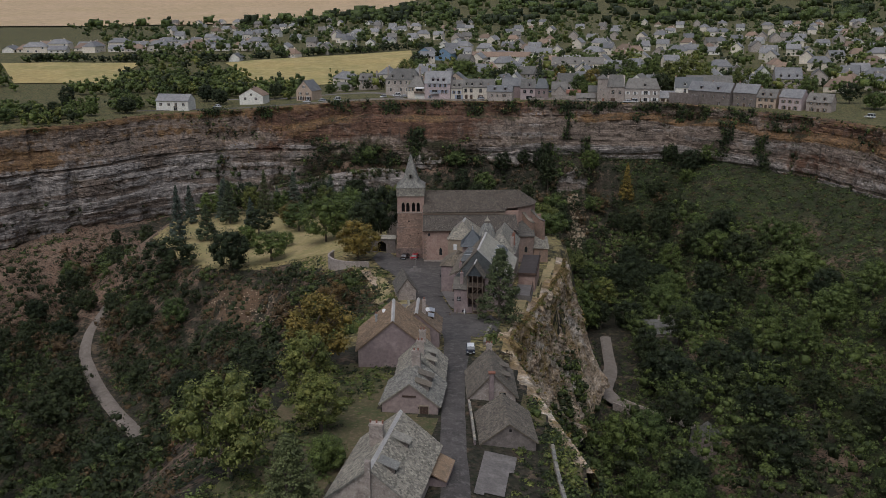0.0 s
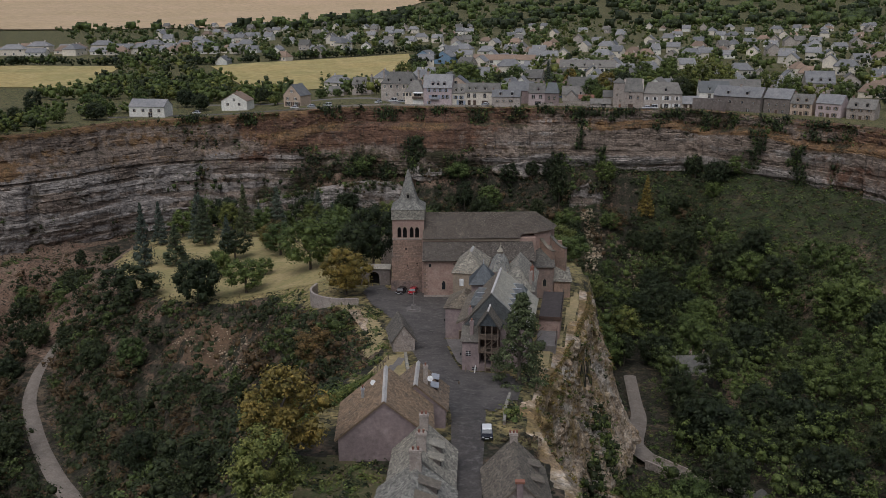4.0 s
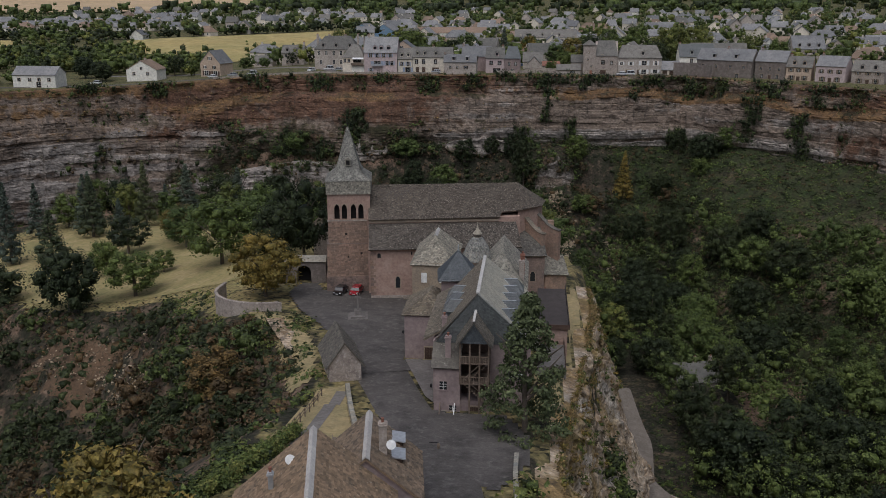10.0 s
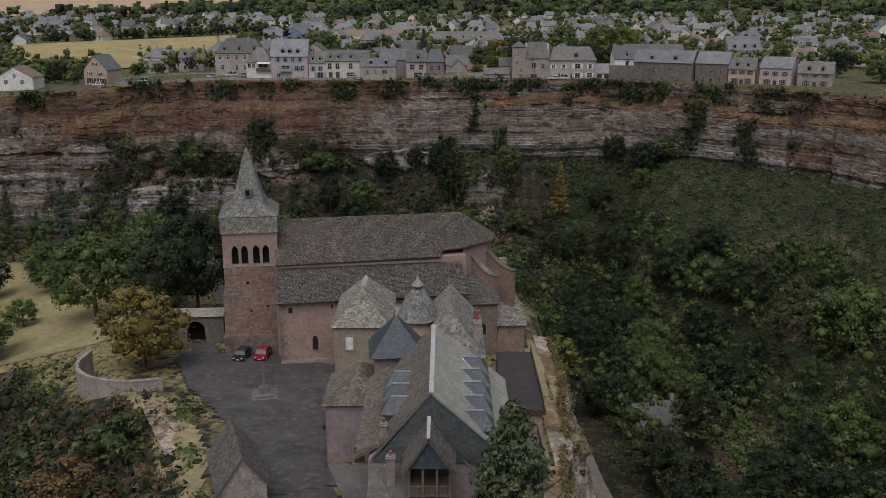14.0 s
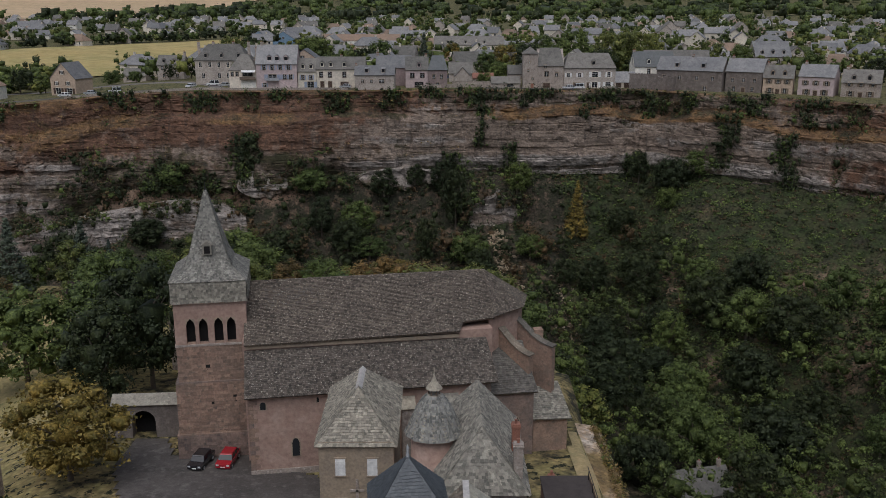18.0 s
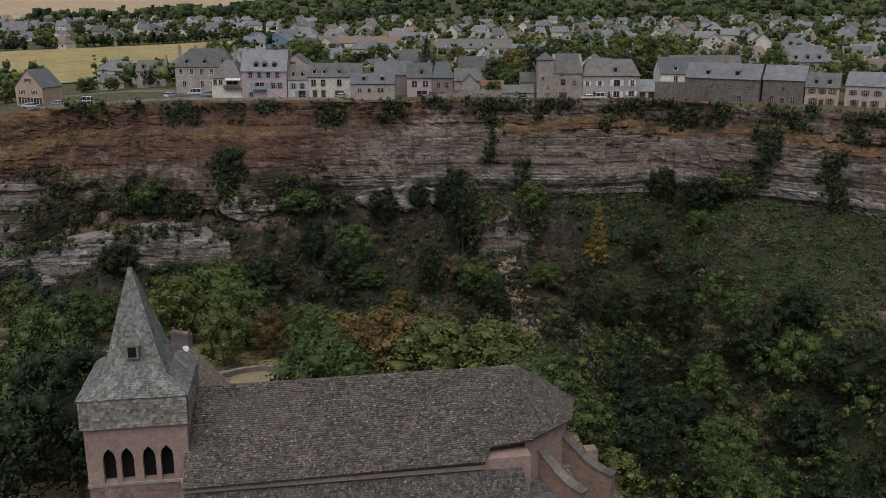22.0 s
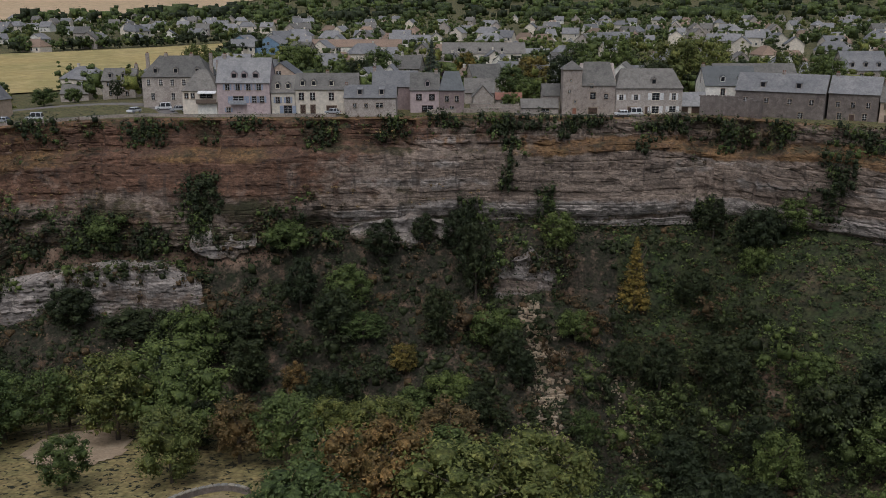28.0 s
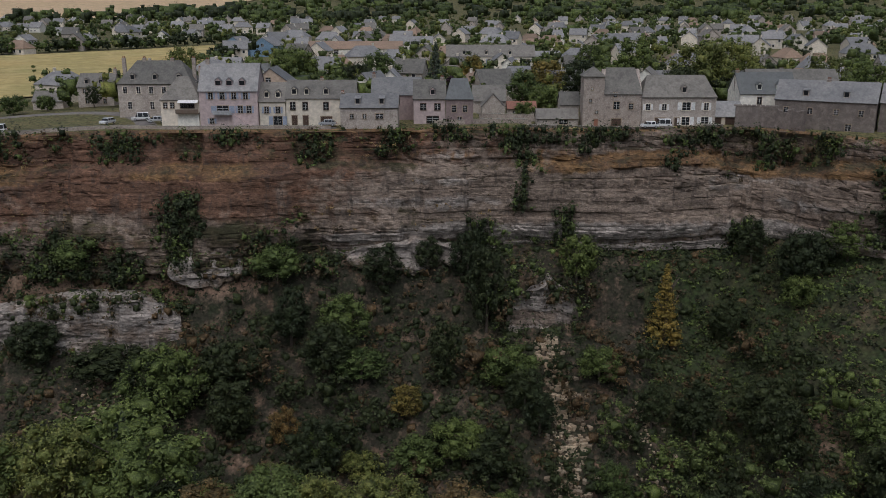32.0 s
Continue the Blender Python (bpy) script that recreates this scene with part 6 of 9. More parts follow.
    profile = [(4.28, 21.95), (2.65, 23.3), (2.12, 24.4), (0.12, 31.6)]
    for (r0, z0), (r1, z1) in zip(profile[:-1], profile[1:]):
        for k in range(4):
            cs = [(math.sqrt(2) * math.cos(math.pi / 4 + math.pi / 2 * (k + j)), math.sqrt(2) * math.sin(math.pi / 4 + math.pi / 2 * (k + j))) for j in (0, 1)]
            q = [(cx + cs[0][0] * r0, cy + cs[0][1] * r0, z0), (cx + cs[1][0] * r0, cy + cs[1][1] * r0, z0), (cx + cs[1][0] * r1, cy + cs[1][1] * r1, z1), (cx + cs[0][0] * r1, cy + cs[0][1] * r1, z1)]
            slate_field(q, 0.2, (0.14, 0.3), 0.04, 90 + k, sl)
    ring = [(cx + math.sqrt(2) * r * math.cos(math.pi / 4 + math.pi / 2 * k), cy + math.sqrt(2) * r * math.sin(math.pi / 4 + math.pi / 2 * k), z) for r, z in profile for k in range(4)]
    top = 4 * (len(profile) - 1)
    sp.add(ring, [(3, 2, 1, 0), (top, top + 1, top + 2, top + 3)] + [(4 * j + k, 4 * j + (k + 1) % 4, 4 * j + 4 + (k + 1) % 4, 4 * j + 4 + k) for j in range(len(profile) - 1) for k in range(4)])
    spire = part("spire", sp, LAUZE_PALE, c, "pointed stone-slate spire with flared foot")
    tagged(part("slate_cladding", sl, LAUZE_PALE, spire), kind="stuff")
    part("finial", Shape().ring(cx, cy, [(0.12, 31.5), (0.05, 32.2), (0.02, 32.6)], 8), IRON, spire)
    for dx, z in ((0.0, 24.6),):
        lu = part("lucarne", Shape().box(cx - 0.5, cx + 0.5, cy - 2.45, cy - 1.0, z, z + 1.1).add([(cx - 0.65, cy - 2.5, z + 1.1), (cx + 0.65, cy - 2.5, z + 1.1), (cx, cy - 2.5, z + 1.6), (cx - 0.65, cy - 0.9, z + 1.1), (cx + 0.65, cy - 0.9, z + 1.1), (cx, cy - 0.9, z + 1.6)], [(0, 1, 2), (0, 2, 5, 3), (1, 4, 5, 2)]), LAUZE_PALE, spire)
        part("opening", Shape().box(cx - 0.32, cx + 0.32, cy - 2.49, cy - 2.4, z + 0.15, z + 1.0), VOID, lu)
    for x, z, w, h in ((-4.6, 11.3, 0.55, 0.7), (-4.4, 7.2, 0.45, 0.8), (-1.8, 7.4, 0.4, 0.8), (-3.3, 2.3, 1.0, 1.6), (-6.2, 7.1, 0.25, 0.7)):
        part("opening", Shape().box(x - w / 2, x + w / 2, -0.30 if z < 10 else -0.04, 0.3, z, z + h), VOID, c)
    # squared stones of the tower and of the aisle's west end
    rng = random.Random(8)
    for (ox, oy, dx, dy, wide, z0, z1) in ((-8.6, -0.52, 1, 0, 8.85, -1, 3.5), (-8.35, -0.27, 1, 0, 8.5, 3.6, 9.9), (-8.0, -0.02, 1, 0, 8.0, 10.0, 14.3), (0.27, -0.5, 0, 1, 5, 4, 9), (0.02, 0.0, 0, 1, 8, 14.6, 16.6)):
        blocks, z = Shape(), z0
        while z < z1 - 0.15:
            hh = min(rng.uniform(0.26, 0.46), z1 - z)
            u = 0.0
            while u < wide - 0.1:
                ww = min(rng.uniform(0.3, 0.95), wide - u)
                p = rng.uniform(0.01, 0.07)
                nx, ny = dy, -dx
                a0, b0 = (ox + dx * (u + 0.015), oy + dy * (u + 0.015)), (ox + dx * (u + ww - 0.015), oy + dy * (u + ww - 0.015))
                a1, b1 = (a0[0] + nx * p, a0[1] + ny * p), (b0[0] + nx * p, b0[1] + ny * p)
                zb, zt = z + 0.015, z + hh - 0.015
                blocks.add([(*a1, zb), (*b1, zb), (*b1, zt), (*a1, zt), (*a0, zb), (*b0, zb), (*b0, zt), (*a0, zt)], [(0, 1, 2, 3), (3, 2, 6, 7), (4, 5, 1, 0), (1, 5, 6, 2), (4, 0, 3, 7)])
                u += ww
            z += hh
        tagged(part("stonework", blocks, RED_STONE, c), kind="stuff")

    return c


the_church = church()

# ---------- gate and walls by the church ----------
g = thing("gateway", "grey stone arched gateway with a dark passage beside the church tower", "gate", pose(-32.2, 5.2, -24.3, 0, 0, 4))
arch = [(1.45 * math.cos(a), 2.2 + 1.45 * math.sin(a)) for a in np.linspace(0, math.pi, 11)]
outline = [(-3.6, -1), (-1.45, -1)] + arch[::-1] + [(1.45, -1), (4.4, -1), (4.4, 4.6), (-3.6, 4.6)]
n_out = len(outline)
gs = Shape().add([(x, -0.5, z) for x, z in outline] + [(x, 1.6, z) for x, z in outline], [tuple(range(n_out)), tuple(range(2 * n_out - 1, n_out - 1, -1))] + [(i, i + n_out, (i + 1) % n_out + n_out, (i + 1) % n_out) for i in range(n_out)])
part("wall", gs, DARK_RUBBLE, g)
part("passage", Shape().box(-1.6, 1.6, 1.3, 1.9, -0.5, 3.9), VOID, g)
part("coping", Shape().slab([(-3.8, -0.8, 4.5), (4.5, -0.8, 4.5), (4.5, 0.7, 5.5), (-3.8, 0.7, 5.5)], 0.15).slab([(4.5, 1.9, 4.5), (-3.8, 1.9, 4.5), (-3.8, 0.7, 5.5), (4.5, 0.7, 5.5)], 0.15), LAUZE_PALE, g)


def wall_run(name, label, pts, high, thick, mat, stones=None, cap=None, base=-1.0, category="wall", top=None):
    """A low wall following the ground; stones: length of its coping stones, each an object."""
    t = thing(name, label, category, group="")
    q, d, s = along([(*p, 0) for p in pts], 1.0)
    sh = Shape()
    side = np.stack([d[:, 1], -d[:, 0]], 1) * thick / 2
    z = np.array([ground(a, b) for a, b in q[:, :2]]) if top is None else np.full(len(q), top - high)
    n = len(q)
    vs = []
    for i in range(n):
        for sx, zz in ((-1, z[i] + base), (1, z[i] + base), (1, z[i] + high), (-1, z[i] + high)):
            vs.append((q[i, 0] + side[i, 0] * sx, q[i, 1] + side[i, 1] * sx, zz))
    sh.add(vs, [(4 * i + a, 4 * i + b, 4 * i + 4 + b, 4 * i + 4 + a) for i in range(n - 1) for a, b in ((0, 1), (1, 2), (2, 3), (3, 0))] + [(0, 1, 2, 3), (4 * n - 1, 4 * n - 2, 4 * n - 3, 4 * n - 4)])
    part("wall_body", sh, mat, t)
    if stones:
        me = Shape().prism([(-0.45, -thick * 0.6), (0.45, -thick * 0.6), (0.45, thick * 0.6), (-0.45, thick * 0.6)], 0, [(-0.4, -thick * 0.52), (0.4, -thick * 0.52), (0.42, thick * 0.5), (-0.4, thick * 0.5)], stones).mesh("coping_stone", cap or LAUZE_PALE)
        for i in range(0, n - 1):
            part("coping_stone", me, None, t, m=pose(q[i, 0], q[i, 1], z[i] + high - 0.02, 0, 0, math.degrees(math.atan2(d[i, 1], d[i, 0]))))
    return t


wall_run("parapet", "low stone parapet of square blocks along the lane", [(-5.0, -77), (-7.3, -70), (-9.5, -62), (-11.5, -54)], 0.75, 0.55, RUBBLE, 0.35)
wall_run("terrace_wall", "curved grey rubble wall round the planted terrace", [(-44, -8), (-44.5, -13), (-41, -17.5), (-35, -19), (-30, -17.5)], 0.7, 0.5, RUBBLE, 0.15, RUBBLE, -3.5, top=-20.6)
wall_run("yard_wall", "low rendered wall beside the lane", [(15.9, -136), (14.3, -128), (12.9, -121.5)], 1.0, 0.35, GREY_RENDER, 0.1)
wall_run("yard_wall", "long rubble wall above the crag", [(30.5, -150), (28.6, -140), (27.5, -132)], 1.1, 0.5, RUBBLE, 0.18)
wall_run("lane_wall", "low stone wall along the crag side of the lane", [(12, -92), (11.5, -84), (11.6, -77)], 0.8, 0.45, RUBBLE, 0.2)

# ---------- the square: market cross ----------
cr = thing("stone_cross", "grey stone cross on a stepped plinth in the square", "cross", pose(-16.4, -20.6, ground(-16.4, -20.6) + 0.2, 0, 0, 12))
st = Shape()
for k, (r, z0, z1) in enumerate(((1.7, -0.2, 0.25), (1.25, 0.25, 0.55), (0.6, 0.55, 1.4))):
    st.box(-r, r, -r, r, z0, z1)
part("plinth", st, PAVING, cr)
part("shaft", Shape().prism([(-0.16, -0.16), (0.16, -0.16), (0.16, 0.16), (-0.16, 0.16)], 1.3, [(-0.11, -0.11), (0.11, -0.11), (0.11, 0.11), (-0.11, 0.11)], 4.0), PAVING, cr)
part("cross_head", Shape().box(-0.5, 0.5, -0.1, 0.1, 3.55, 3.8).box(-0.12, 0.12, -0.1, 0.1, 3.3, 4.5), PAVING, cr)
sg = thing("road_sign", "round blue and red no-parking sign on the church wall", "sign", CHURCH @ pose(9.3, -6.75, 0.6))
part("post", Shape().ring(0, 0, [(0.03, -1.5), (0.03, 2.0)], 8), ZINC, sg)
disc = part("disc", Shape().ring(0, 0, [(0.42, -0.02), (0.42, 0.02)], 24), LAMP_RED, sg, m=pose(0, -0.06, 1.8, 90))
part("face", Shape().ring(0, 0, [(0.33, 0.02), (0.33, 0.03)], 24), CAR_BLUE, disc)

# ---------- the old inn ----------
def hipped_dormer(t, side, y, ridge_x, roof_at, reach, z, half, drop):
    """A dormer whose ridge runs out level from the main slope; side +1 faces east. roof_at: x of the main slope at a height."""
    x1, xe, xf = ridge_x + side * reach, roof_at(z - drop), ridge_x + side * (reach + 0.95)
    dm = part("dormer", Shape().box(min(xe, xf - side * 0.25), max(xe, xf - side * 0.25), y - half + 0.15, y + half - 0.15, z - drop - 1.5, z - drop), SLATE, t)
    rf = part("dormer_roof", Shape().slab([(ridge_x, y, z), (x1, y, z), (xf, y - half, z - drop), (xe, y - half, z - drop)], 0.09).slab([(x1, y, z), (ridge_x, y, z), (xe, y + half, z - drop), (xf, y + half, z - drop)], 0.09).slab([(x1, y, z), (xf, y + half, z - drop), (xf, y - half, z - drop)], 0.09), SLATE, dm, "dark slate hipped dormer roof")
    tagged(part("slate_cladding", slate_field([(xe, y - half, z - drop + 0.02), (xf, y - half, z - drop + 0.02), (x1, y, z + 0.02), (ridge_x, y, z + 0.02)] if side > 0 else [(xf, y - half, z - drop + 0.02), (xe, y - half, z - drop + 0.02), (ridge_x, y, z + 0.02), (x1, y, z + 0.02)], 0.26, (0.2, 0.34), 0.025, int(abs(y) * 7)), SLATE, rf), kind="stuff")
    for name, pts in (("ridge_flashing", [(ridge_x - side * 0.1, y - 0.13, z + 0.05), (x1, y - 0.13, z + 0.05), (x1, y + 0.13, z + 0.05), (ridge_x - side * 0.1, y + 0.13, z + 0.05)]),
                      ("valley_flashing", [(ridge_x - side * 0.22, y, z + 0.07), (ridge_x + side * 0.05, y, z + 0.07), (xe + side * 0.05, y - half, z - drop + 0.07), (xe - side * 0.24, y - half, z - drop + 0.07)])):
        part(name, Shape().slab(pts, 0.05), ZINC, dm, "pale zinc flashing")
    part("pane", Shape().box(xf - side * 0.25 - 0.03, xf - side * 0.25 + 0.03, y - half + 0.45, y + half - 0.45, z - drop - 1.1, z - drop - 0.25), GLASS, dm)


def inn():
    t = thing("inn", "old inn with steep slate roof, dormers and timber porch", "house", pose(0, 0, -21.0))
    # body under the roof, its profile stepped by the kicked western eave
    y0, y1 = -58.5, -41.2
    prof = [(0.6, -4), (12.9, -4), (12.9, 10.2), (6.2, 16.4), (1.6, 11.1), (0.6, 10.4)]
    n = len(prof)
    part("wall", Shape().add([(x, y0, z) for x, z in prof] + [(x, y1, z) for x, z in prof], [tuple(range(n)), tuple(range(2 * n - 1, n - 1, -1))] + [(i, i + n, (i + 1) % n + n, (i + 1) % n) for i in range(n)]), GREY_RENDER, t, "mauve-grey rendered walls")
    west = [((1.5, y1, 11.45), (1.5, y0 + 0.2, 11.45), (6.2, y0 + 0.2, 16.9), (6.2, y1, 16.7)), ((-0.7, y1 + 1.5, 10.25), (-0.7, y0 + 0.9, 10.25), (1.6, y0 + 0.9, 11.55), (1.6, y1 + 1.5, 11.55))]
    east = [((13.9, y0 + 0.2, 9.6), (13.9, y1 + 2.4, 9.6), (6.2, y1, 16.7), (6.2, y0 + 0.2, 16.9))]
    roof_part(t, west, LAUZE, 0.2, (0.28, (0.22, 0.42)), 201, label="brown-grey stone-slate west slope")
    roof_part(t, east, SLATE_PALE, 0.2, (0.26, (0.22, 0.36)), 203, label="pale grey slate east slope")
    part("ridge_cap", Shape().slab([(5.98, y0, 17.02), (6.42, y0, 17.02), (6.42, y1, 16.82), (5.98, y1, 16.82)], 0.14), MORTAR, t, "white mortared ridge")
    # slate-hung front gable standing proud of the roof
    gab = part("slate_gable", Shape().add([(1.0, y0 - 0.12, 10.4), (13.3, y0 - 0.12, 10.2), (6.2, y0 - 0.12, 16.8), (1.0, y0 + 0.1, 10.4), (13.3, y0 + 0.1, 10.2), (6.2, y0 + 0.1, 16.8)], [(0, 1, 2), (5, 4, 3), (0, 2, 5, 3), (1, 4, 5, 2), (0, 3, 4, 1)]), SLATE, t, "dark blue slate-hung gable")
    tagged(part("slate_cladding", slate_field([(1.1, y0 - 0.16, 10.4), (13.2, y0 - 0.16, 10.3), (6.2, y0 - 0.16, 16.75), (6.2, y0 - 0.16, 16.75)], 0.26, (0.2, 0.34), 0.03, 207), SLATE, gab), kind="stuff")
    part("verge", Shape().slab([(6.2, y0 - 0.3, 17.0), (0.9, y0 - 0.3, 10.75), (0.9, y0 + 0.15, 10.75), (6.2, y0 + 0.15, 17.0)], 0.1), LAUZE, t, "grey slate verge")
    part("verge", Shape().slab([(6.2, y0 - 0.3, 17.0), (13.5, y0 - 0.3, 10.25), (13.5, y0 + 0.15, 10.25), (6.2, y0 + 0.15, 17.0)], 0.1), SLATE_PALE, t, "pale slate verge")
    for k in range(5):
        hipped_dormer(t, 1, -56.2 + k * 3.15, 9.0, lambda z: 6.2 + (16.9 - z) / 0.935, 1.9, 14.2, 1.3, 1.45)
    for k in range(3):
        hipped_dormer(t, -1, -53.6 + k * 2.9, 4.1, lambda z: 6.2 - (16.9 - z) / 1.16, 1.7, 14.35, 1.2, 1.35)
    # timber porch with a gabled roof, gallery and stairs
    roof_part(t, gable_planes(3.9, 4.0, 11.75, 14.65, 0.3, 0.3, "y", 4.05, -62.3), LAUZE, 0.14, (0.26, (0.2, 0.36)), 211, label="small slate porch roof")
    part("ridge_cap", Shape().slab([(5.85, -62.7, 14.85), (6.15, -62.7, 14.85), (6.15, y0, 14.85), (5.85, y0, 14.85)], 0.12), MORTAR, t, "white mortared ridge")
    gab = part("porch_gable", Shape().add([(4.1, -62.2, 11.75), (7.9, -62.2, 11.75), (6.0, -62.2, 14.5), (4.1, -62.05, 11.75), (7.9, -62.05, 11.75), (6.0, -62.05, 14.5)], [(0, 1, 2), (5, 4, 3), (0, 3, 4, 1)]), SLATE, t)
    tagged(part("slate_cladding", slate_field([(4.1, -62.24, 11.75), (7.9, -62.24, 11.75), (6.0, -62.24, 14.5), (6.0, -62.24, 14.5)], 0.24, (0.2, 0.32), 0.025, 213), SLATE, gab), kind="stuff")
    for x in (4.3, 5.5, 6.7, 7.8):
        part("post", Shape().box(x - 0.1, x + 0.1, -62.1, -61.9, 1.4 if x > 5 else 6.3, 11.75), OAK, t, "weathered oak post")
    for zz in (6.2, 8.9):
        part("gallery_floor", Shape().box(4.2, 7.9, -62.0, y0, zz, zz + 0.18), OAK, t)
        part("handrail", Shape().box(4.2, 7.9, -62.06, -61.96, zz + 1.0, zz + 1.1), OAK, t)
        bal = Shape().box(-0.025, 0.025, -62.03, -61.99, 0.18, 1.0).mesh("baluster", OAK)
        for k in range(18):
            part("baluster", bal, None, t, m=pose(4.35 + k * 0.205, 0, zz))
    for z0, z1, x0, x1 in ((6.3, 8.9, 5.0, 7.6), (3.6, 6.2, 7.6, 4.8)):
        tread = Shape().box(0, abs(x1 - x0) * 0.1, -61.8, -60.8, 0, 0.08).mesh("stair_tread", OAK)
        for k in range(10):
            part("stair_tread", tread, None, t, m=pose(min(x0 + (x1 - x0) * k / 10, x0 + (x1 - x0) * (k + 1) / 10), 0, z0 + (z1 - z0) * k / 10))
        part("stringer", Shape().slab([(x0, -61.9, z0 + 0.9), (x1, -61.9, z1 + 0.9), (x1, -61.8, z1 + 0.9), (x0, -61.8, z0 + 0.9)], 0.1), OAK, t)
    part("back_wall", Shape().box(4.2, 7.9, -58.75, y0, 1, 11.75), DARK_WOOD, t, "dark timber wall behind the gallery")
    # low front block with a lean-to roof, an outside stair beside it
    part("annex_wall", Shape().box(1.0, 4.3, -61.4, y0, -2, 8.4), GREY_RENDER, t)
    part("annex_wall", Shape().box(4.3, 8.6, -61.0, y0, -2, 3.6), GREY_RENDER, t)
    part("lean_roof", Shape().slab([(0.7, -61.8, 8.2), (4.4, -61.8, 8.2), (4.4, y0, 10.4), (0.7, y0, 10.4)], 0.16), LAUZE, t, "small stone-slate lean-to roof")
    steps = Shape()
    for k in range(12):
        steps.box(1.9, 3.5, -64.6 + k * 0.28, -61.3, 0.0 + k * 0.2 - 0.6, 0.0 + (k + 1) * 0.2)
    part("stone_stairs", steps, RUBBLE, t)
    for x in (1.8, 3.6):
        part("stair_rail", Shape().slab([(x - 0.06, -64.6, 1.2), (x + 0.06, -64.6, 1.2), (x + 0.06, -61.3, 3.5), (x - 0.06, -61.3, 3.5)], 0.12), WHITE if x > 3 else OAK, t)
        for k in range(4):
            part("rail_post", Shape().box(x - 0.05, x + 0.05, -64.5 + k * 1.0, -64.4 + k * 1.0, 0.1 + k * 0.7, 1.2 + k * 0.7), OAK, t)
    part("stair_pier", Shape().box(1.7, 3.8, -65.2, -64.6, -1.5, 0.5), RUBBLE, t)
    door(t, pose(6.2, -61.03, 0.6), 1.3, 2.2, DARK_WOOD)
    for x, y, zz in ((2.2, -61.42, 5.2), (3.4, -61.42, 2.0), (10.4, y0 - 0.02, 5.6), (11.8, y0 - 0.02, 5.6)):
        window(t, pose(x, y, zz), 0.9, 1.1, GREY_RENDER)
    for k in range(5):
        window(t, pose(0.58, -56 + k * 3.0, 4.6, 0, 0, -90), 0.9, 1.3, OCHRE_STONE)
    chimney(t, 1.9, -56.6, 9, 13.2, 0.6, 0.6, GREY_RENDER, 1)
    chimney(t, 2.7, -60.2, 8, 11.9, 0.7, 0.6, GREY_RENDER, 1)
    part("wall_lamp", Shape().ring(0.4, -58.8, [(0.08, 4.2), (0.17, 4.5), (0.05, 4.75)], 8), IRON, t)
    return t


inn()


def block(name, label, x0, x1, y0, y1, zb, eave, ridge, wall, roof, axis, hip=0.0, slates=(0.28, (0.22, 0.45)), seed=1, ridge_mat=None, over=0.35, rot=0.0, wall_label="", category="house"):
    """A house given by its place in the world: returns its Empty, in a frame with x, y from its corner and z from its base."""
    t = thing(name, label, category, pose(x0, y0, zb, 0, 0, rot))
    part("wall", body(x1 - x0, y1 - y0, eave - zb, None if hip else ridge - zb, axis, base=-3), wall, t, wall_label)
    roof_part(t, gable_planes(x1 - x0, y1 - y0, eave - zb, ridge - zb, over, 0.25, axis, hip=hip), roof, 0.18, slates, seed, ridge_mat)
    return t


h = block("presbytery", "ochre stone house with a steep hipped slate roof beside the church", -6.9, 0.1, -21.2, -8.0, -22.6, -11.6, -7.9, OCHRE_STONE, LAUZE_PALE, "y", hip=4.4, seed=301, ridge_mat=MORTAR)
for x in (2.0, 5.0):
    for zz in (7.6, 3.4):
        window(h, pose(x, -0.02, zz), 0.95, 1.7, OCHRE_STONE, WHITE, closed=True)
for y in (3, 7, 11):
    window(h, pose(-0.02, y, 7.4, 0, 0, -90), 0.9, 1.5, OCHRE_STONE, WHITE, closed=True)
niche = part("wall_cross", Shape().box(3.4, 3.65, -0.12, 0.0, 4.0, 7.2).box(2.85, 4.2, -0.12, 0.0, 5.9, 6.15), RUBBLE, h, "carved stone cross on the wall")

# blue slate pavilion
p = thing("pavilion", "square tower wing with a pyramid roof of dark blue slate", "house", pose(2.0, -36.3, -21.5, 0, 0, 6))
part("wall", Shape().box(-2.5, 2.5, -2.5, 2.5, -1, 12.9), GREY_RENDER, p)
pl = []
for k in range(4):
    cs = [(3.0 * math.sqrt(2) * math.cos(math.pi / 4 + math.pi / 2 * (k + j)), 3.0 * math.sqrt(2) * math.sin(math.pi / 4 + math.pi / 2 * (k + j))) for j in (0, 1)]
    pl.append(((*cs[0], 12.7), (*cs[1], 12.7), (0, 0, 16.6), (0, 0, 16.6)))
roof_part(p, pl, SLATE, 0.14, (0.24, (0.2, 0.32)), 311)
part("finial", Shape().ring(0, 0, [(0.16, 16.4), (0.08, 17.1), (0.12, 17.2), (0.02, 17.5)], 8), ZINC, p)

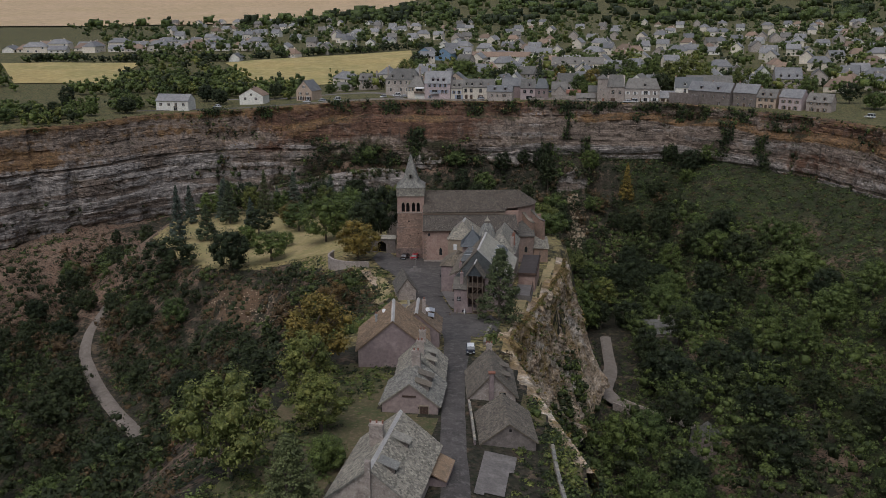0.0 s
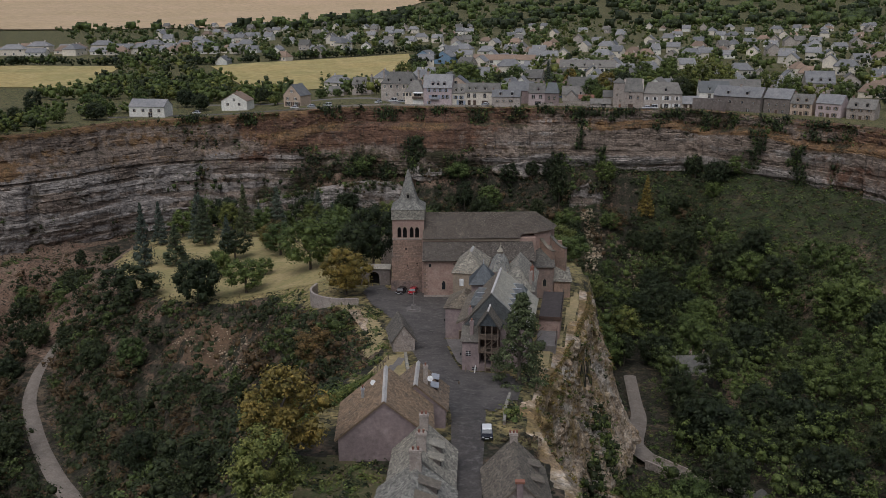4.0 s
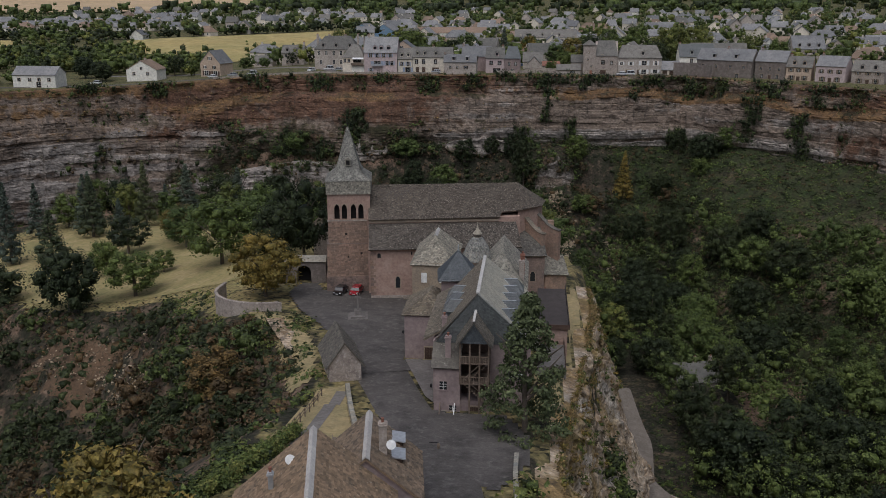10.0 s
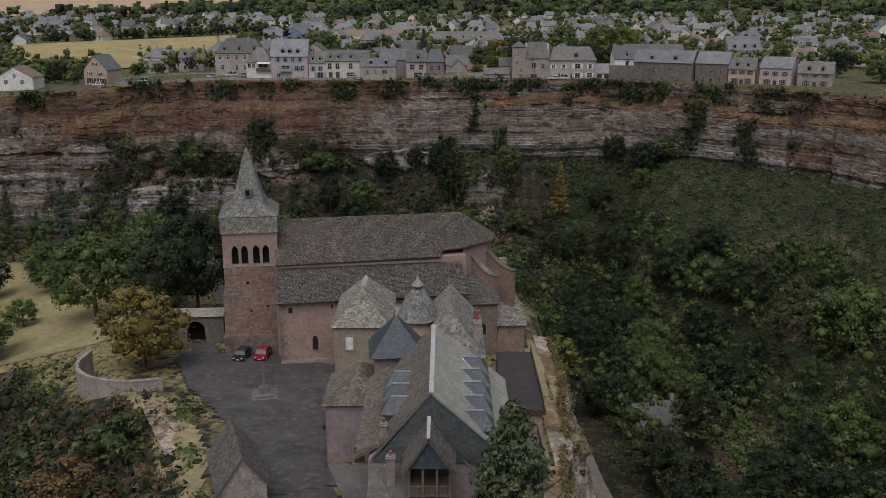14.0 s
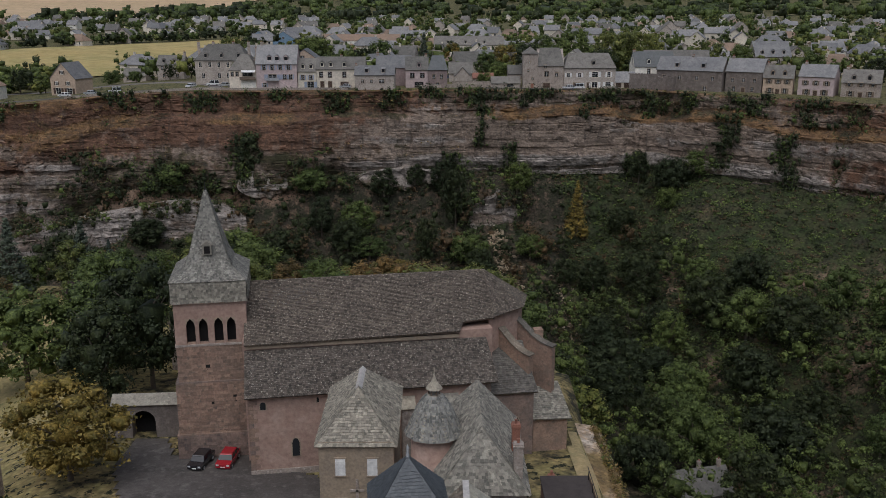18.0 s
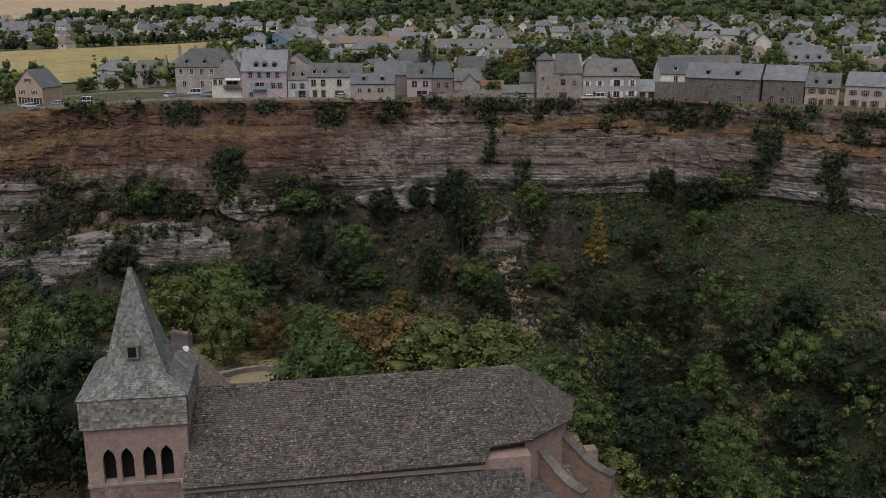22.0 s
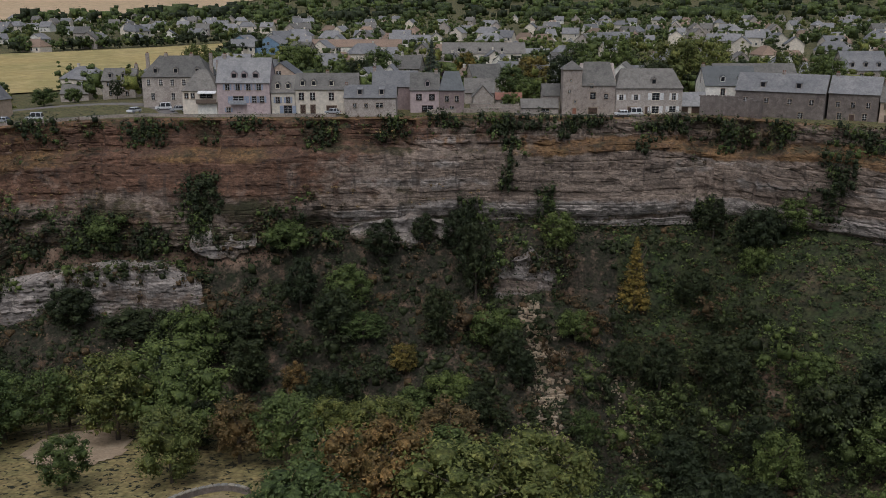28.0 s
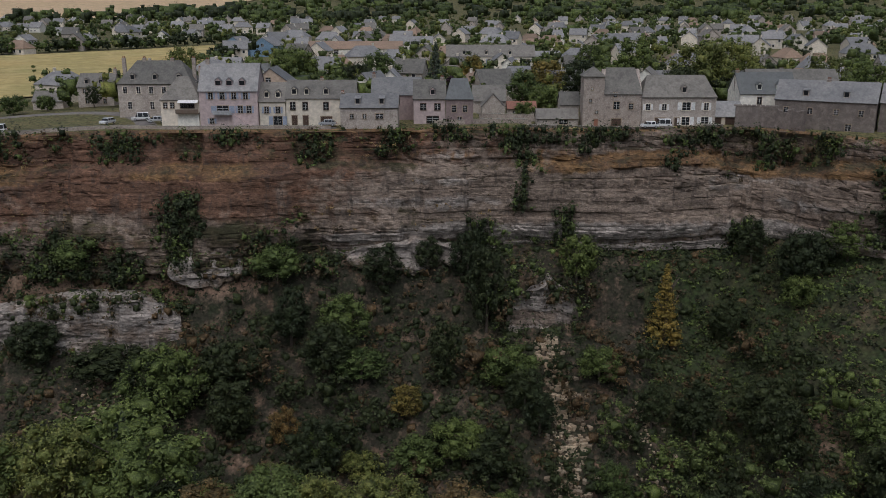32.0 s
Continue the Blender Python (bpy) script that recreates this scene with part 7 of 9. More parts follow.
# round stair turret with a bell-shaped roof and lantern
t = thing("round_turret", "round rendered turret with a bell-shaped stone-slate roof and lantern", "tower", pose(3.9, -20.4, -21.5))
part("wall", Shape().ring(0, 0, [(2.2, 0), (2.2, 11.1)], 28), PINK_RENDER, t, soft=True)
prof = [(2.75, 10.7), (2.45, 11.2), (2.1, 12.1), (1.7, 13.0), (1.15, 13.9), (0.7, 14.4)]
rf = part("roof", Shape().ring(0, 0, prof, 28), LAUZE_PALE, t)
sl = Shape()
for (r0, z0), (r1, z1) in zip(prof[:-1], prof[1:]):
    for k in range(14):
        a0, a1 = 2 * math.pi * k / 14, 2 * math.pi * (k + 1) / 14
        slate_field([(r0 * math.cos(a0), r0 * math.sin(a0), z0), (r0 * math.cos(a1), r0 * math.sin(a1), z0), (r1 * math.cos(a1), r1 * math.sin(a1), z1), (r1 * math.cos(a0), r1 * math.sin(a0), z1)], 0.26, (0.2, 0.4), 0.04, k, sl)
tagged(part("slate_cladding", sl, LAUZE_PALE, rf), kind="stuff")
for k in range(6):
    a = k * math.pi / 3
    part("lantern_post", Shape().box(0.5 * math.cos(a) - 0.06, 0.5 * math.cos(a) + 0.06, 0.5 * math.sin(a) - 0.06, 0.5 * math.sin(a) + 0.06, 14.3, 15.1), OAK, t)
part("lantern_roof", Shape().ring(0, 0, [(0.8, 15.0), (0.6, 15.25), (0.25, 15.7), (0.06, 16.3), (0.03, 17.0)], 12), LAUZE_PALE, t)

h = block("wing", "low rendered wing with hipped stone-slate roof facing the square", -5.6, 1.6, -40.2, -32.0, -21.3, -13.6, -11.0, GREY_RENDER, LAUZE, "y", hip=3.2, seed=321, over=0.4)
window(h, pose(-0.02, 3.4, 2.8, 0, 0, -90), 1.1, 2.6, GREY_RENDER)
door(h, pose(3.6, -0.03, 0.2), 1.2, 2.2, DARK_WOOD)
part("tall_shutter", Shape().box(4.6, 5.9, -0.08, 0, 3.4, 5.8), DARK_WOOD, h, "dark red-brown loading door")
part("wall_lamp", Shape().ring(-0.3, 0.6, [(0.08, 4.2), (0.17, 4.5), (0.05, 4.75)], 8), IRON, h)

h = block("rear_house", "stone house with a steep slate roof behind the inn", 4.3, 12.0, -27.0, -12.0, -21.5, -13.2, -8.3, RUBBLE, LAUZE_PALE, "y", seed=331, hip=2.6)
chimney(h, 7.0, 1.2, 7, 12.2, 0.8, 0.8, RUBBLE, 1)
chimney(h, 7.1, 5.0, 7, 12.2, 0.7, 0.8, BRICK_RED, 1)

tr = thing("flat_annex", "low pink annex with a dark flat roof above the crag", "house", pose(14.1, -37, -21.5))
part("wall", Shape().box(0, 4.3, 0, 17, -3, 5.4), PINK_RENDER, tr)
part("roof", Shape().box(-0.1, 4.5, -0.2, 17.2, 5.4, 5.62), FLAT_ROOF, tr, "dark bitumen flat roof")
part("fascia", Shape().box(-0.1, 4.55, -0.32, -0.2, 5.05, 5.75).box(4.5, 4.62, -0.3, 17.2, 5.05, 5.75), DARK_WOOD, tr)
part("lower_terrace", Shape().box(-0.2, 3.9, -9.0, -0.3, -2, 2.6), PAVING, tr)
for k in range(9):
    part("fence_post", Shape().box(3.75, 3.83, -9 + k * 1.08, -8.92 + k * 1.08, 2.6, 3.7), DARK_WOOD, tr)
part("fence_rail", Shape().box(3.75, 3.83, -9, -0.4, 3.6, 3.72).box(3.76, 3.82, -9, -0.4, 3.1, 3.18), DARK_WOOD, tr)
for k in range(8):
    part("roof_post", Shape().box(4.4, 4.46, 0.2 + k * 2.3, 0.26 + k * 2.3, 5.6, 6.7), IRON, tr)
part("roof_rail", Shape().box(4.4, 4.46, 0, 17, 6.62, 6.7), IRON, tr)
chimney(tr, 1.2, 18.5, 0, 5.0, 0.6, 0.6, BRICK_RED, 1)

# booth beside the lane
b = thing("stone_booth", "small stone outbuilding with a steep stone-slate roof beside the lane", "outbuilding", pose(-12.2, -51.6, -20.2, 0, 0, 20))
part("wall", body(4.4, 8.6, 3.2, 6.1, "y", -2.2, 0, -4), RUBBLE, b)
roof_part(b, gable_planes(4.4, 8.6, 3.2, 6.2, 0.5, 0.2, "y", -2.2, 0), LAUZE, 0.16, (0.28, (0.24, 0.46)), 341)

# ---------- houses along the lane ----------
h = block("lane_house", "tall grey rendered house with a broad lauze roof and white ridge", -9.6, 3.4, -108.6, -96.6, -15.2, -9.6, -4.2, GREY_RENDER, LAUZE_BROWN, "y", seed=401, ridge_mat=MORTAR, rot=11.5, over=0.5)
chimney(h, 3.2, 7.0, 8.4, 9.9, 0.4, 0.4, ZINC, 1)
part("satellite_dish", Shape().ring(0, 0, [(0.02, 0), (0.25, 0.06), (0.42, 0.2), (0.44, 0.24)], 16), WHITE, h, "white satellite dish", m=pose(4.6, 9.2, 9.6, 50, 0, 20))
h = block("lane_house", "grey rendered cross wing with brown slate roof and zinc-topped dormers", -5.6, 3.4, -96.2, -87.6, -15.2, -10.6, -6.7, GREY_RENDER, LAUZE_BROWN, "y", seed=411, ridge_mat=MORTAR, rot=8, over=0.45)
chimney(h, 5.9, 3.2, 7, 10.2, 0.7, 0.7, RUBBLE, 1)
for y in (4.2, 7.4):
    m = Matrix.Translation((7.6, y, 5.2)) @ Matrix.Rotation(math.pi / 2, 4, "Z")
    dm = part("dormer", Shape().box(-0.8, 0.8, 0, 2.6, -0.4, 1.3), DARK_WOOD, h, m=m)
    part("dormer_roof", Shape().slab([(-1.0, -0.3, 1.3), (1.0, -0.3, 1.3), (1.0, 3.0, 1.9), (-1.0, 3.0, 1.9)], 0.12), ZINC, dm, "pale zinc dormer roof")
    part("pane", Shape().box(-0.5, 0.5, -0.06, 0.02, 0.1, 1.0), GLASS, dm)
part("satellite_dish", Shape().ring(0, 0, [(0.02, 0), (0.25, 0.06), (0.42, 0.2), (0.44, 0.24)], 16), WHITE, h, "white satellite dish", m=pose(6.6, 2.7, 8.2, 60, 0, 10))
for k in range(3):
    window(h, pose(9.02, 2 + k * 2.6, 1.6, 0, 0, 90), 0.9, 1.4, OCHRE_STONE)
window(h, pose(4.5, -0.02, 1.8), 1.1, 1.9, OCHRE_STONE)

h = block("lane_house", "pink-grey rendered house with a rough lauze roof and stone chimneys", -0.7, 8.6, -127.4, -118.0, -15.2, -10.9, -7.3, PINK_GREY, LAUZE_PALE, "y", seed=421, rot=3, over=0.5)
chimney(h, 4.65, 8.0, 6.5, 10.4, 1.5, 0.7, RUBBLE, 2)
for x, y, rz in ((7.6, 2.6, 90), (7.6, 6.2, 90)):
    m = Matrix.Translation((x, y, 5.7)) @ Matrix.Rotation(math.pi / 2, 4, "Z")
    dm = part("dormer", Shape().box(-0.7, 0.7, 0, 2.0, -0.4, 1.0), DARK_RUBBLE, h, m=m)
    part("dormer_roof", Shape().slab([(-0.95, -0.4, 0.95), (0.95, -0.4, 0.95), (0.95, 2.6, 1.9), (-0.95, 2.6, 1.9)], 0.14), LAUZE, dm)
    part("pane", Shape().box(-0.45, 0.45, -0.05, 0.02, 0.0, 0.8), GLASS, dm)
door(h, pose(7.0, -0.03, 1.9), 1.4, 2.0, DARK_WOOD)
part("opening", Shape().box(6.0, 6.4, -0.05, 0.05, 3.4, 3.75), VOID, h)
part("sign_board", Shape().box(3.4, 5.7, -0.1, -0.02, 5.45, 5.7), DARK_WOOD, h, "dark narrow name board with unreadable lettering")
h = block("lane_house", "grey stone house with a rough lauze roof and twin chimneys", -0.4, 7.8, -117.6, -107.6, -15.0, -10.9, -7.0, RUBBLE, LAUZE_PALE, "y", seed=431, rot=7, over=0.45)
chimney(h, 4.1, 2.6, 7, 10.2, 1.3, 0.7, RUBBLE, 2)
chimney(h, 4.1, 8.4, 7, 10.0, 1.2, 0.7, RUBBLE, 2)
for y in (2.5, 6.0):
    m = Matrix.Translation((6.6, y, 5.7)) @ Matrix.Rotation(math.pi / 2, 4, "Z")
    dm = part("dormer", Shape().box(-0.7, 0.7, 0, 2.0, -0.4, 1.0), DARK_RUBBLE, h, m=m)
    part("dormer_roof", Shape().slab([(-0.95, -0.4, 0.95), (0.95, -0.4, 0.95), (0.95, 2.6, 1.9), (-0.95, 2.6, 1.9)], 0.14), LAUZE_PALE, dm)
    part("pane", Shape().box(-0.45, 0.45, -0.05, 0.02, 0.0, 0.8), GLASS, dm)
h = block("lane_house", "long stone house with pale lauze roof and broad chimney", -0.4, 11.0, -159.2, -142.6, -13.6, -9.2, -4.6, RUBBLE, LAUZE_PALE, "y", seed=441, ridge_mat=MORTAR, over=0.5, rot=-2)
chimney(h, 4.4, 8.6, 7.6, 11.0, 1.9, 1.0, RUBBLE, 3)
part("flue", Shape().box(5.3, 6.0, -0.6, 0.0, 0, 10.2), RUBBLE, h)
for x, y in ((8.4, 3.4), (8.4, 10.5)):
    m = Matrix.Translation((x, y, 6.8)) @ Matrix.Rotation(math.pi / 2, 4, "Z")
    dm = part("dormer", Shape().box(-0.7, 0.7, 0, 2.2, -0.4, 1.0), DARK_RUBBLE, h, m=m)
    part("dormer_roof", Shape().slab([(-1.0, -0.4, 0.95), (1.0, -0.4, 0.95), (1.0, 2.6, 2.0), (-1.0, 2.6, 2.0)], 0.14), LAUZE_PALE, dm)
    part("pane", Shape().box(-0.45, 0.45, -0.05, 0.02, 0.0, 0.8), GLASS, dm)
for x in (2.6, 7.4, 9.6):
    window(h, pose(x, -0.02, 2.8), 0.8, 1.1, OCHRE_STONE)
part("porch", body(2.6, 5.5, 2.6, None, "y", 11.2, 9.8, -3), GREY_RENDER, h)
part("porch_roof", Shape().slab([(14.0, 9.4, 2.5), (14.0, 15.6, 2.5), (10.9, 15.6, 3.9), (10.9, 9.4, 3.9)], 0.15), LAUZE_BROWN, h)

h = block("lane_house", "stone cottage with a steep lauze roof and pale front chimney flue", 12.9, 20.7, -120.0, -108.4, -16.6, -12.2, -8.1, RUBBLE, LAUZE, "y", seed=451, rot=10, over=0.5)
part("flue", Shape().box(3.3, 4.1, -0.5, 0.0, -1, 8.6), GREY_RENDER, h, "grey rendered outside chimney flue")
chimney(h, 3.9, 11.2, 7, 9.5, 1.0, 0.8, RUBBLE, 3)
part("chimney_pot", Shape().box(3.1, 4.3, -0.6, 0.1, 8.6, 8.9), BRICK_RED, h)
window(h, pose(5.6, -0.02, 2.9), 1.0, 2.0, OCHRE_STONE)
for y in (4.5, 8.5):
    m = Matrix.Translation((6.9, y, 5.4)) @ Matrix.Rotation(math.pi / 2, 4, "Z")
    dm = part("dormer", Shape().box(-0.6, 0.6, 0, 2.0, -0.4, 0.9), DARK_RUBBLE, h, m=m)
    part("dormer_roof", Shape().slab([(-0.9, -0.4, 0.9), (0.9, -0.4, 0.9), (0.9, 2.6, 1.8), (-0.9, 2.6, 1.8)], 0.14), LAUZE, dm)
    part("pane", Shape().box(-0.4, 0.4, -0.05, 0.02, 0.0, 0.7), GLASS, dm)
h = block("barn", "old mossy stone barn with a lauze roof at the lane's edge", 16.9, 25.3, -135.4, -124.8, -15.8, -12.6, -9.5, DARK_RUBBLE, LAUZE, "y", seed=461, rot=12, over=0.35)
part("opening", Shape().box(4.2, 4.6, -0.06, 0.06, 4.9, 5.3), VOID, h)

# valley houses
h = block("valley_house", "slate-roofed house half hidden in the valley trees", 54, 66, 68, 77, -73, -70.5, -66.5, RUBBLE, FAR_LAUZE, "x", slates=None, seed=471, rot=12)
chimney(h, 6, 4.5, 5.5, 8, 0.8, 0.6, RUBBLE, 1), chimney(h, 10.5, 4.5, 5.5, 8, 0.8, 0.6, RUBBLE, 1)
h = block("valley_house", "small rendered house with a slate roof among the valley trees", 62, 70, -22, -13, -74, -68.5, -65.4, GREY_RENDER, FAR_LAUZE, "y", slates=None, seed=473, rot=-10)
window(h, pose(3.8, -0.02, 2.6), 1.0, 1.3, WHITE_RENDER)
h = block("orchard_house", "rubble house with steep lauze roof and broad chimneys", -37, -24.6, 33, 42.5, -29.5, -19.2, -12.9, RUBBLE, LAUZE, "y", seed=481, rot=-22, hip=1.5)
chimney(h, 5.2, 8.0, 12, 18.2, 2.6, 0.8, DARK_RUBBLE, 3), chimney(h, 6.4, 4.0, 12, 17.9, 2.4, 0.8, DARK_RUBBLE, 3), chimney(h, 5.4, 0.2, 8, 14.2, 2.0, 0.8, DARK_RUBBLE, 3), chimney(h, 10.3, 2.2, 7, 14.8, 1.1, 1.0, DARK_RUBBLE, 1)
part("satellite_dish", Shape().ring(0, 0, [(0.02, 0), (0.25, 0.06), (0.42, 0.2), (0.44, 0.24)], 16), WHITE, h, "white satellite dish", m=pose(6.6, 7.0, 16.4, 60, 0, 10))
m = Matrix.Translation((8.8, 4.6, 10.9)) @ Matrix.Rotation(math.pi / 2, 4, "Z")
dm = part("dormer", Shape().box(-0.7, 0.7, 0, 2.4, -0.4, 1.2), DARK_RUBBLE, h, m=m)
part("dormer_roof", Shape().slab([(-1.0, -0.4, 1.2), (1.0, -0.4, 1.2), (1.0, 2.8, 2.2), (-1.0, 2.8, 2.2)], 0.14), LAUZE, dm)
b = thing("bridge", "low stone bridge carrying the track over the stream", "bridge", pose(48, 3.5, -71.6, 0, 0, -38))
part("deck", Shape().box(-7, 7, -2.1, 2.1, -0.3, 0.15), TRACK, b)
for s in (-1, 1):
    part("parapet", Shape().box(-7, 7, s * 2.1 - 0.2, s * 2.1 + 0.2, -2.5, 0.95), RUBBLE, b)

# hedges and garden things by the lane
thicket("hedge", "clipped green garden hedge behind the lane house", [LEAF_LIME, LEAF], [(-17.6 + 4.0 * k / 56 + 0.35 * (k % 2), -91 + 18.5 * k / 56, ground(-17.6 + 4.0 * k / 56, -91 + 18.5 * k / 56) + 0.7, 0.85, 0.95) for k in range(57)], 90, 31)
fence = thing("garden_fence", "grey wooden paling fence beside the garden path", "fence", group="")
rail_me, post_me = Shape().box(0, 2.0, -0.03, 0.03, -0.05, 0.05).mesh("rail", OAK), Shape().box(-0.06, 0.06, -0.06, 0.06, -0.4, 1.15).mesh("post", OAK)


def rail_fence(t, pts, step=2.0, heights=(0.5, 0.95)):
    q, d, s = along([(*p, 0) for p in pts], step)
    for i in range(len(q)):
        m = pose(q[i, 0], q[i, 1], ground(q[i, 0], q[i, 1]), 0, 0, math.degrees(math.atan2(d[i, 1], d[i, 0])))
        part("post", post_me, None, t, m=m)
        if i < len(q) - 1:
            for hh in heights:
                part("rail", rail_me, None, t, m=m @ pose(0, 0, hh))


rail_fence(fence, [(-14.6, -74), (-14.2, -66), (-14.0, -57)])
clearing_fence = thing("clearing_fence", "curved wooden rail fence round the sandy clearing", "fence", group="")
rail_fence(clearing_fence, [(-63, 103), (-60, 107), (-55, 109.2), (-50, 107.8), (-47.5, 104)])
apron("clearing", "bare sandy clearing on the spur's end", [(-62, 96), (-61.5, 105), (-57, 108.4), (-51, 107.4), (-47.5, 103), (-47, 96), (-50, 91), (-56, 90)], SAND, 0.16, 0.8)
apron("clearing", "dry mown clearing behind the church", [(-32.5, 70), (-32, 78), (-28, 80.5), (-24, 78), (-20, 68), (-19, 61), (-30, 60)], LAWN_EDGE, 0.14, 0.8)
wall_run("orchard_wall", "pale low wall across the dry clearing", [(-27.5, 60.5), (-23, 62.5), (-18.5, 64.5)], 0.7, 0.4, PAVING, None)
wall_run("orchard_wall", "dark rubble wall at the clearing's edge", [(-34.5, 76), (-32.5, 79.5), (-28, 82.5), (-24, 80)], 0.9, 0.5, DARK_RUBBLE, 0.12)
thicket("garden_bushes", "garden bushes and vines in mixed greens", [LEAF, LEAF_LIME, LEAF_DARK], strew(150, (-20, -9, -100, -78), lambda x, y: x < -13.5 + (y + 78) * 0.3, (0.5, 1.5), 32) + strew(260, (-20, -2, -162, -108), lambda x, y: (x < -3) & (x < -6 + np.abs(y + 135) * 0.25), (0.5, 1.6), 33) + strew(160, (25, 34, -150, -108), lambda x, y: x > 26.5, (0.7, 1.9), 37) + strew(70, (22.5, 30, -150, -112), lambda x, y: True, (0.5, 1.3), 34) + [(12.0, -88.5, -14.2, 1.9, 1.9), (13.2, -86, -14.6, 2.0, 1.9), (13.4, -90, -14.6, 1.8, 1.6), (24.5, -121.5, -14.2, 2.0, 1.9), (23.2, -118, -14.4, 1.4, 1.2)], 60, 34)
thicket("red_bush", "russet ornamental bush beside the stone cottage", [LEAF_RUST], [(14.8, -97.5, -14.8, 2.3, 1.7), (16.4, -100.5, -15.2, 2.2, 1.6), (16.0, -95.5, -15.4, 1.9, 1.5)], 160, 35)
thicket("spur_bushes", "bushes along the top of the western slope", [LEAF, LEAF_DARK, LEAF_LIME], strew(130, (-62, -15, -75, 9), lambda x, y: (to_line(x, y, SPUR, True)[0] < 4.5) & (y < 6), (0.6, 1.7), 36), 50, 36)

# ---------- houses on the canyon rim ----------
def rim_house(name, label, x0, x1, y, eave, ridge, wall, roof, depth=9.0, axis="x", hip=0.0, rot=0.0, zb=None, rows=(), chimneys=(), dormers=(), frame=None, shutters=None, doors=(), base=-3.0, dormer_style="gable", dw=1.2, group="houses on the rim"):
    """rows: (z, window width, height, positions along the front as fractions)."""
    if zb is None:
        zb = ground((x0 + x1) / 2, y + 3)
    w = x1 - x0
    t = thing(name, label, "house", pose(x0, y, zb, 0, 0, rot), group)
    part("wall", body(w, depth, eave, None if hip else ridge, axis, base=base), wall, t)
    roof_part(t, gable_planes(w, depth, eave, ridge, 0.35, 0.2, axis, hip=hip), roof, 0.16)
    for z, ww, hh, spots in rows:
        for u in spots:
            window(t, pose(u * w, -0.02, z), ww, hh, frame or OCHRE_STONE, shutters)
    for u, ww, hh in doors:
        door(t, pose(u * w, -0.03, 0.0), ww, hh, DARK_WOOD)
    for u, v, hgt in chimneys:
        chimney(t, u * w, v * depth, eave, ridge + hgt, 0.9, 0.6, RUBBLE, 2)
    for u in dormers:
        rise = (ridge - eave) / (depth / 2)
        dormer(t, u * w, 0.7, eave + 0.5 * rise + 0.25, dw, 1.25, 2.6, RUBBLE if wall in (RUBBLE, DARK_RUBBLE) else wall, roof, style=dormer_style)
    return t


rim_house("rim_cottage", "low rubble outhouse with a lichened slate roof by the meadow", -121, -112, 267, 2.7, 5.3, RIM_STONE, FAR_LAUZE, 6, rows=((0.8, 0.9, 1.0, (0.2, 0.6)),))
rim_house("rim_house", "two-storey rubble house with dormers and a white gable", -107, -96.5, 266, 6.0, 9.5, RIM_STONE, FAR_LAUZE, 8, rows=((4.0, 0.9, 1.3, (0.2, 0.5, 0.8)), (1.0, 0.9, 1.4, (0.25, 0.75))), chimneys=((0.97, 0.5, 1.3),), dormers=(0.25, 0.65), shutters=None)
rim_house("manor", "large rubble manor with a hipped slate roof and tall chimneys", -82, -63.2, 228.5, 8.6, 13.8, RIM_STONE, FAR_LAUZE, 11, hip=4.0, rows=((5.9, 1.0, 1.7, (0.1, 0.28, 0.45, 0.62, 0.85)), (2.0, 1.0, 1.8, (0.15, 0.45, 0.62, 0.85))), chimneys=((0.02, 0.5, 0.6), (0.3, 0.5, 0.6), (0.68, 0.5, 0.5), (0.97, 0.5, 0.6)), dormers=(0.2, 0.5, 0.82), frame=PALE_RENDER)
h = rim_house("cafe_house", "pale house with a steep hipped slate roof and white awning", -66.3, -57.1, 211.5, 6.4, 11.2, PALE_RENDER, FAR_LAUZE, 9, hip=3.5, rows=((4.1, 0.9, 1.3, (0.12, 0.3)), (4.2, 3.2, 1.3, (0.68,))), shutters=None, chimneys=((0.95, 0.5, 2.0),))
part("awning", Shape().slab([(4.3, -1.6, 5.5), (9.0, -1.6, 5.5), (9.0, 0, 6.2), (4.3, 0, 6.2)], 0.08), WHITE, h, "white folded awning")
part("balcony", Shape().box(3.8, 9.1, -1.5, 0, 2.9, 3.1).box(3.8, 9.1, -1.55, -1.45, 3.1, 4.0), OAK, h)
part("garage_front", Shape().box(4.0, 9.0, -0.6, 0.0, 0, 2.9), WHITE_RENDER, h)
h = rim_house("rose_house", "tall rose-rendered house with blue-grey shutters and three dormers", -57.0, -43.4, 210.8, 8.5, 14.3, ROSE_RENDER, FAR_SLATE, 10, rows=((6.3, 0.95, 1.5, (0.2, 0.4, 0.6, 0.8)), (3.1, 1.0, 1.6, (0.7, 0.85)), (3.0, 2.6, 1.7, (0.4,)), (0.6, 0.9, 1.2, (0.2,))), shutters=BLUE_PAINT, dormers=(0.33, 0.52, 0.74), chimneys=((0.1, 0.5, 0.8),), dw=1.5)
part("balcony", Shape().box(3.2, 7.6, -1.1, 0, 2.7, 2.85).box(3.2, 7.6, -1.12, -1.06, 2.85, 3.75), ZINC, h)
st = Shape()
for k in range(14):
    st.box(7.8 + k * 0.3, 8.1 + k * 0.3, -1.2, -0.05, 0, 2.7 - k * 0.19)
part("outside_stairs", st, ROSE_RENDER, h)
rim_house("back_house", "beige gabled house with timbered upper floor", -48.6, -37.6, 227, 8.4, 12.4, BEIGE_RENDER, FAR_SLATE, 10, axis="y", rows=((8.8, 1.2, 1.2, (0.45,)), (5.2, 1.6, 1.4, (0.5, 0.8))))
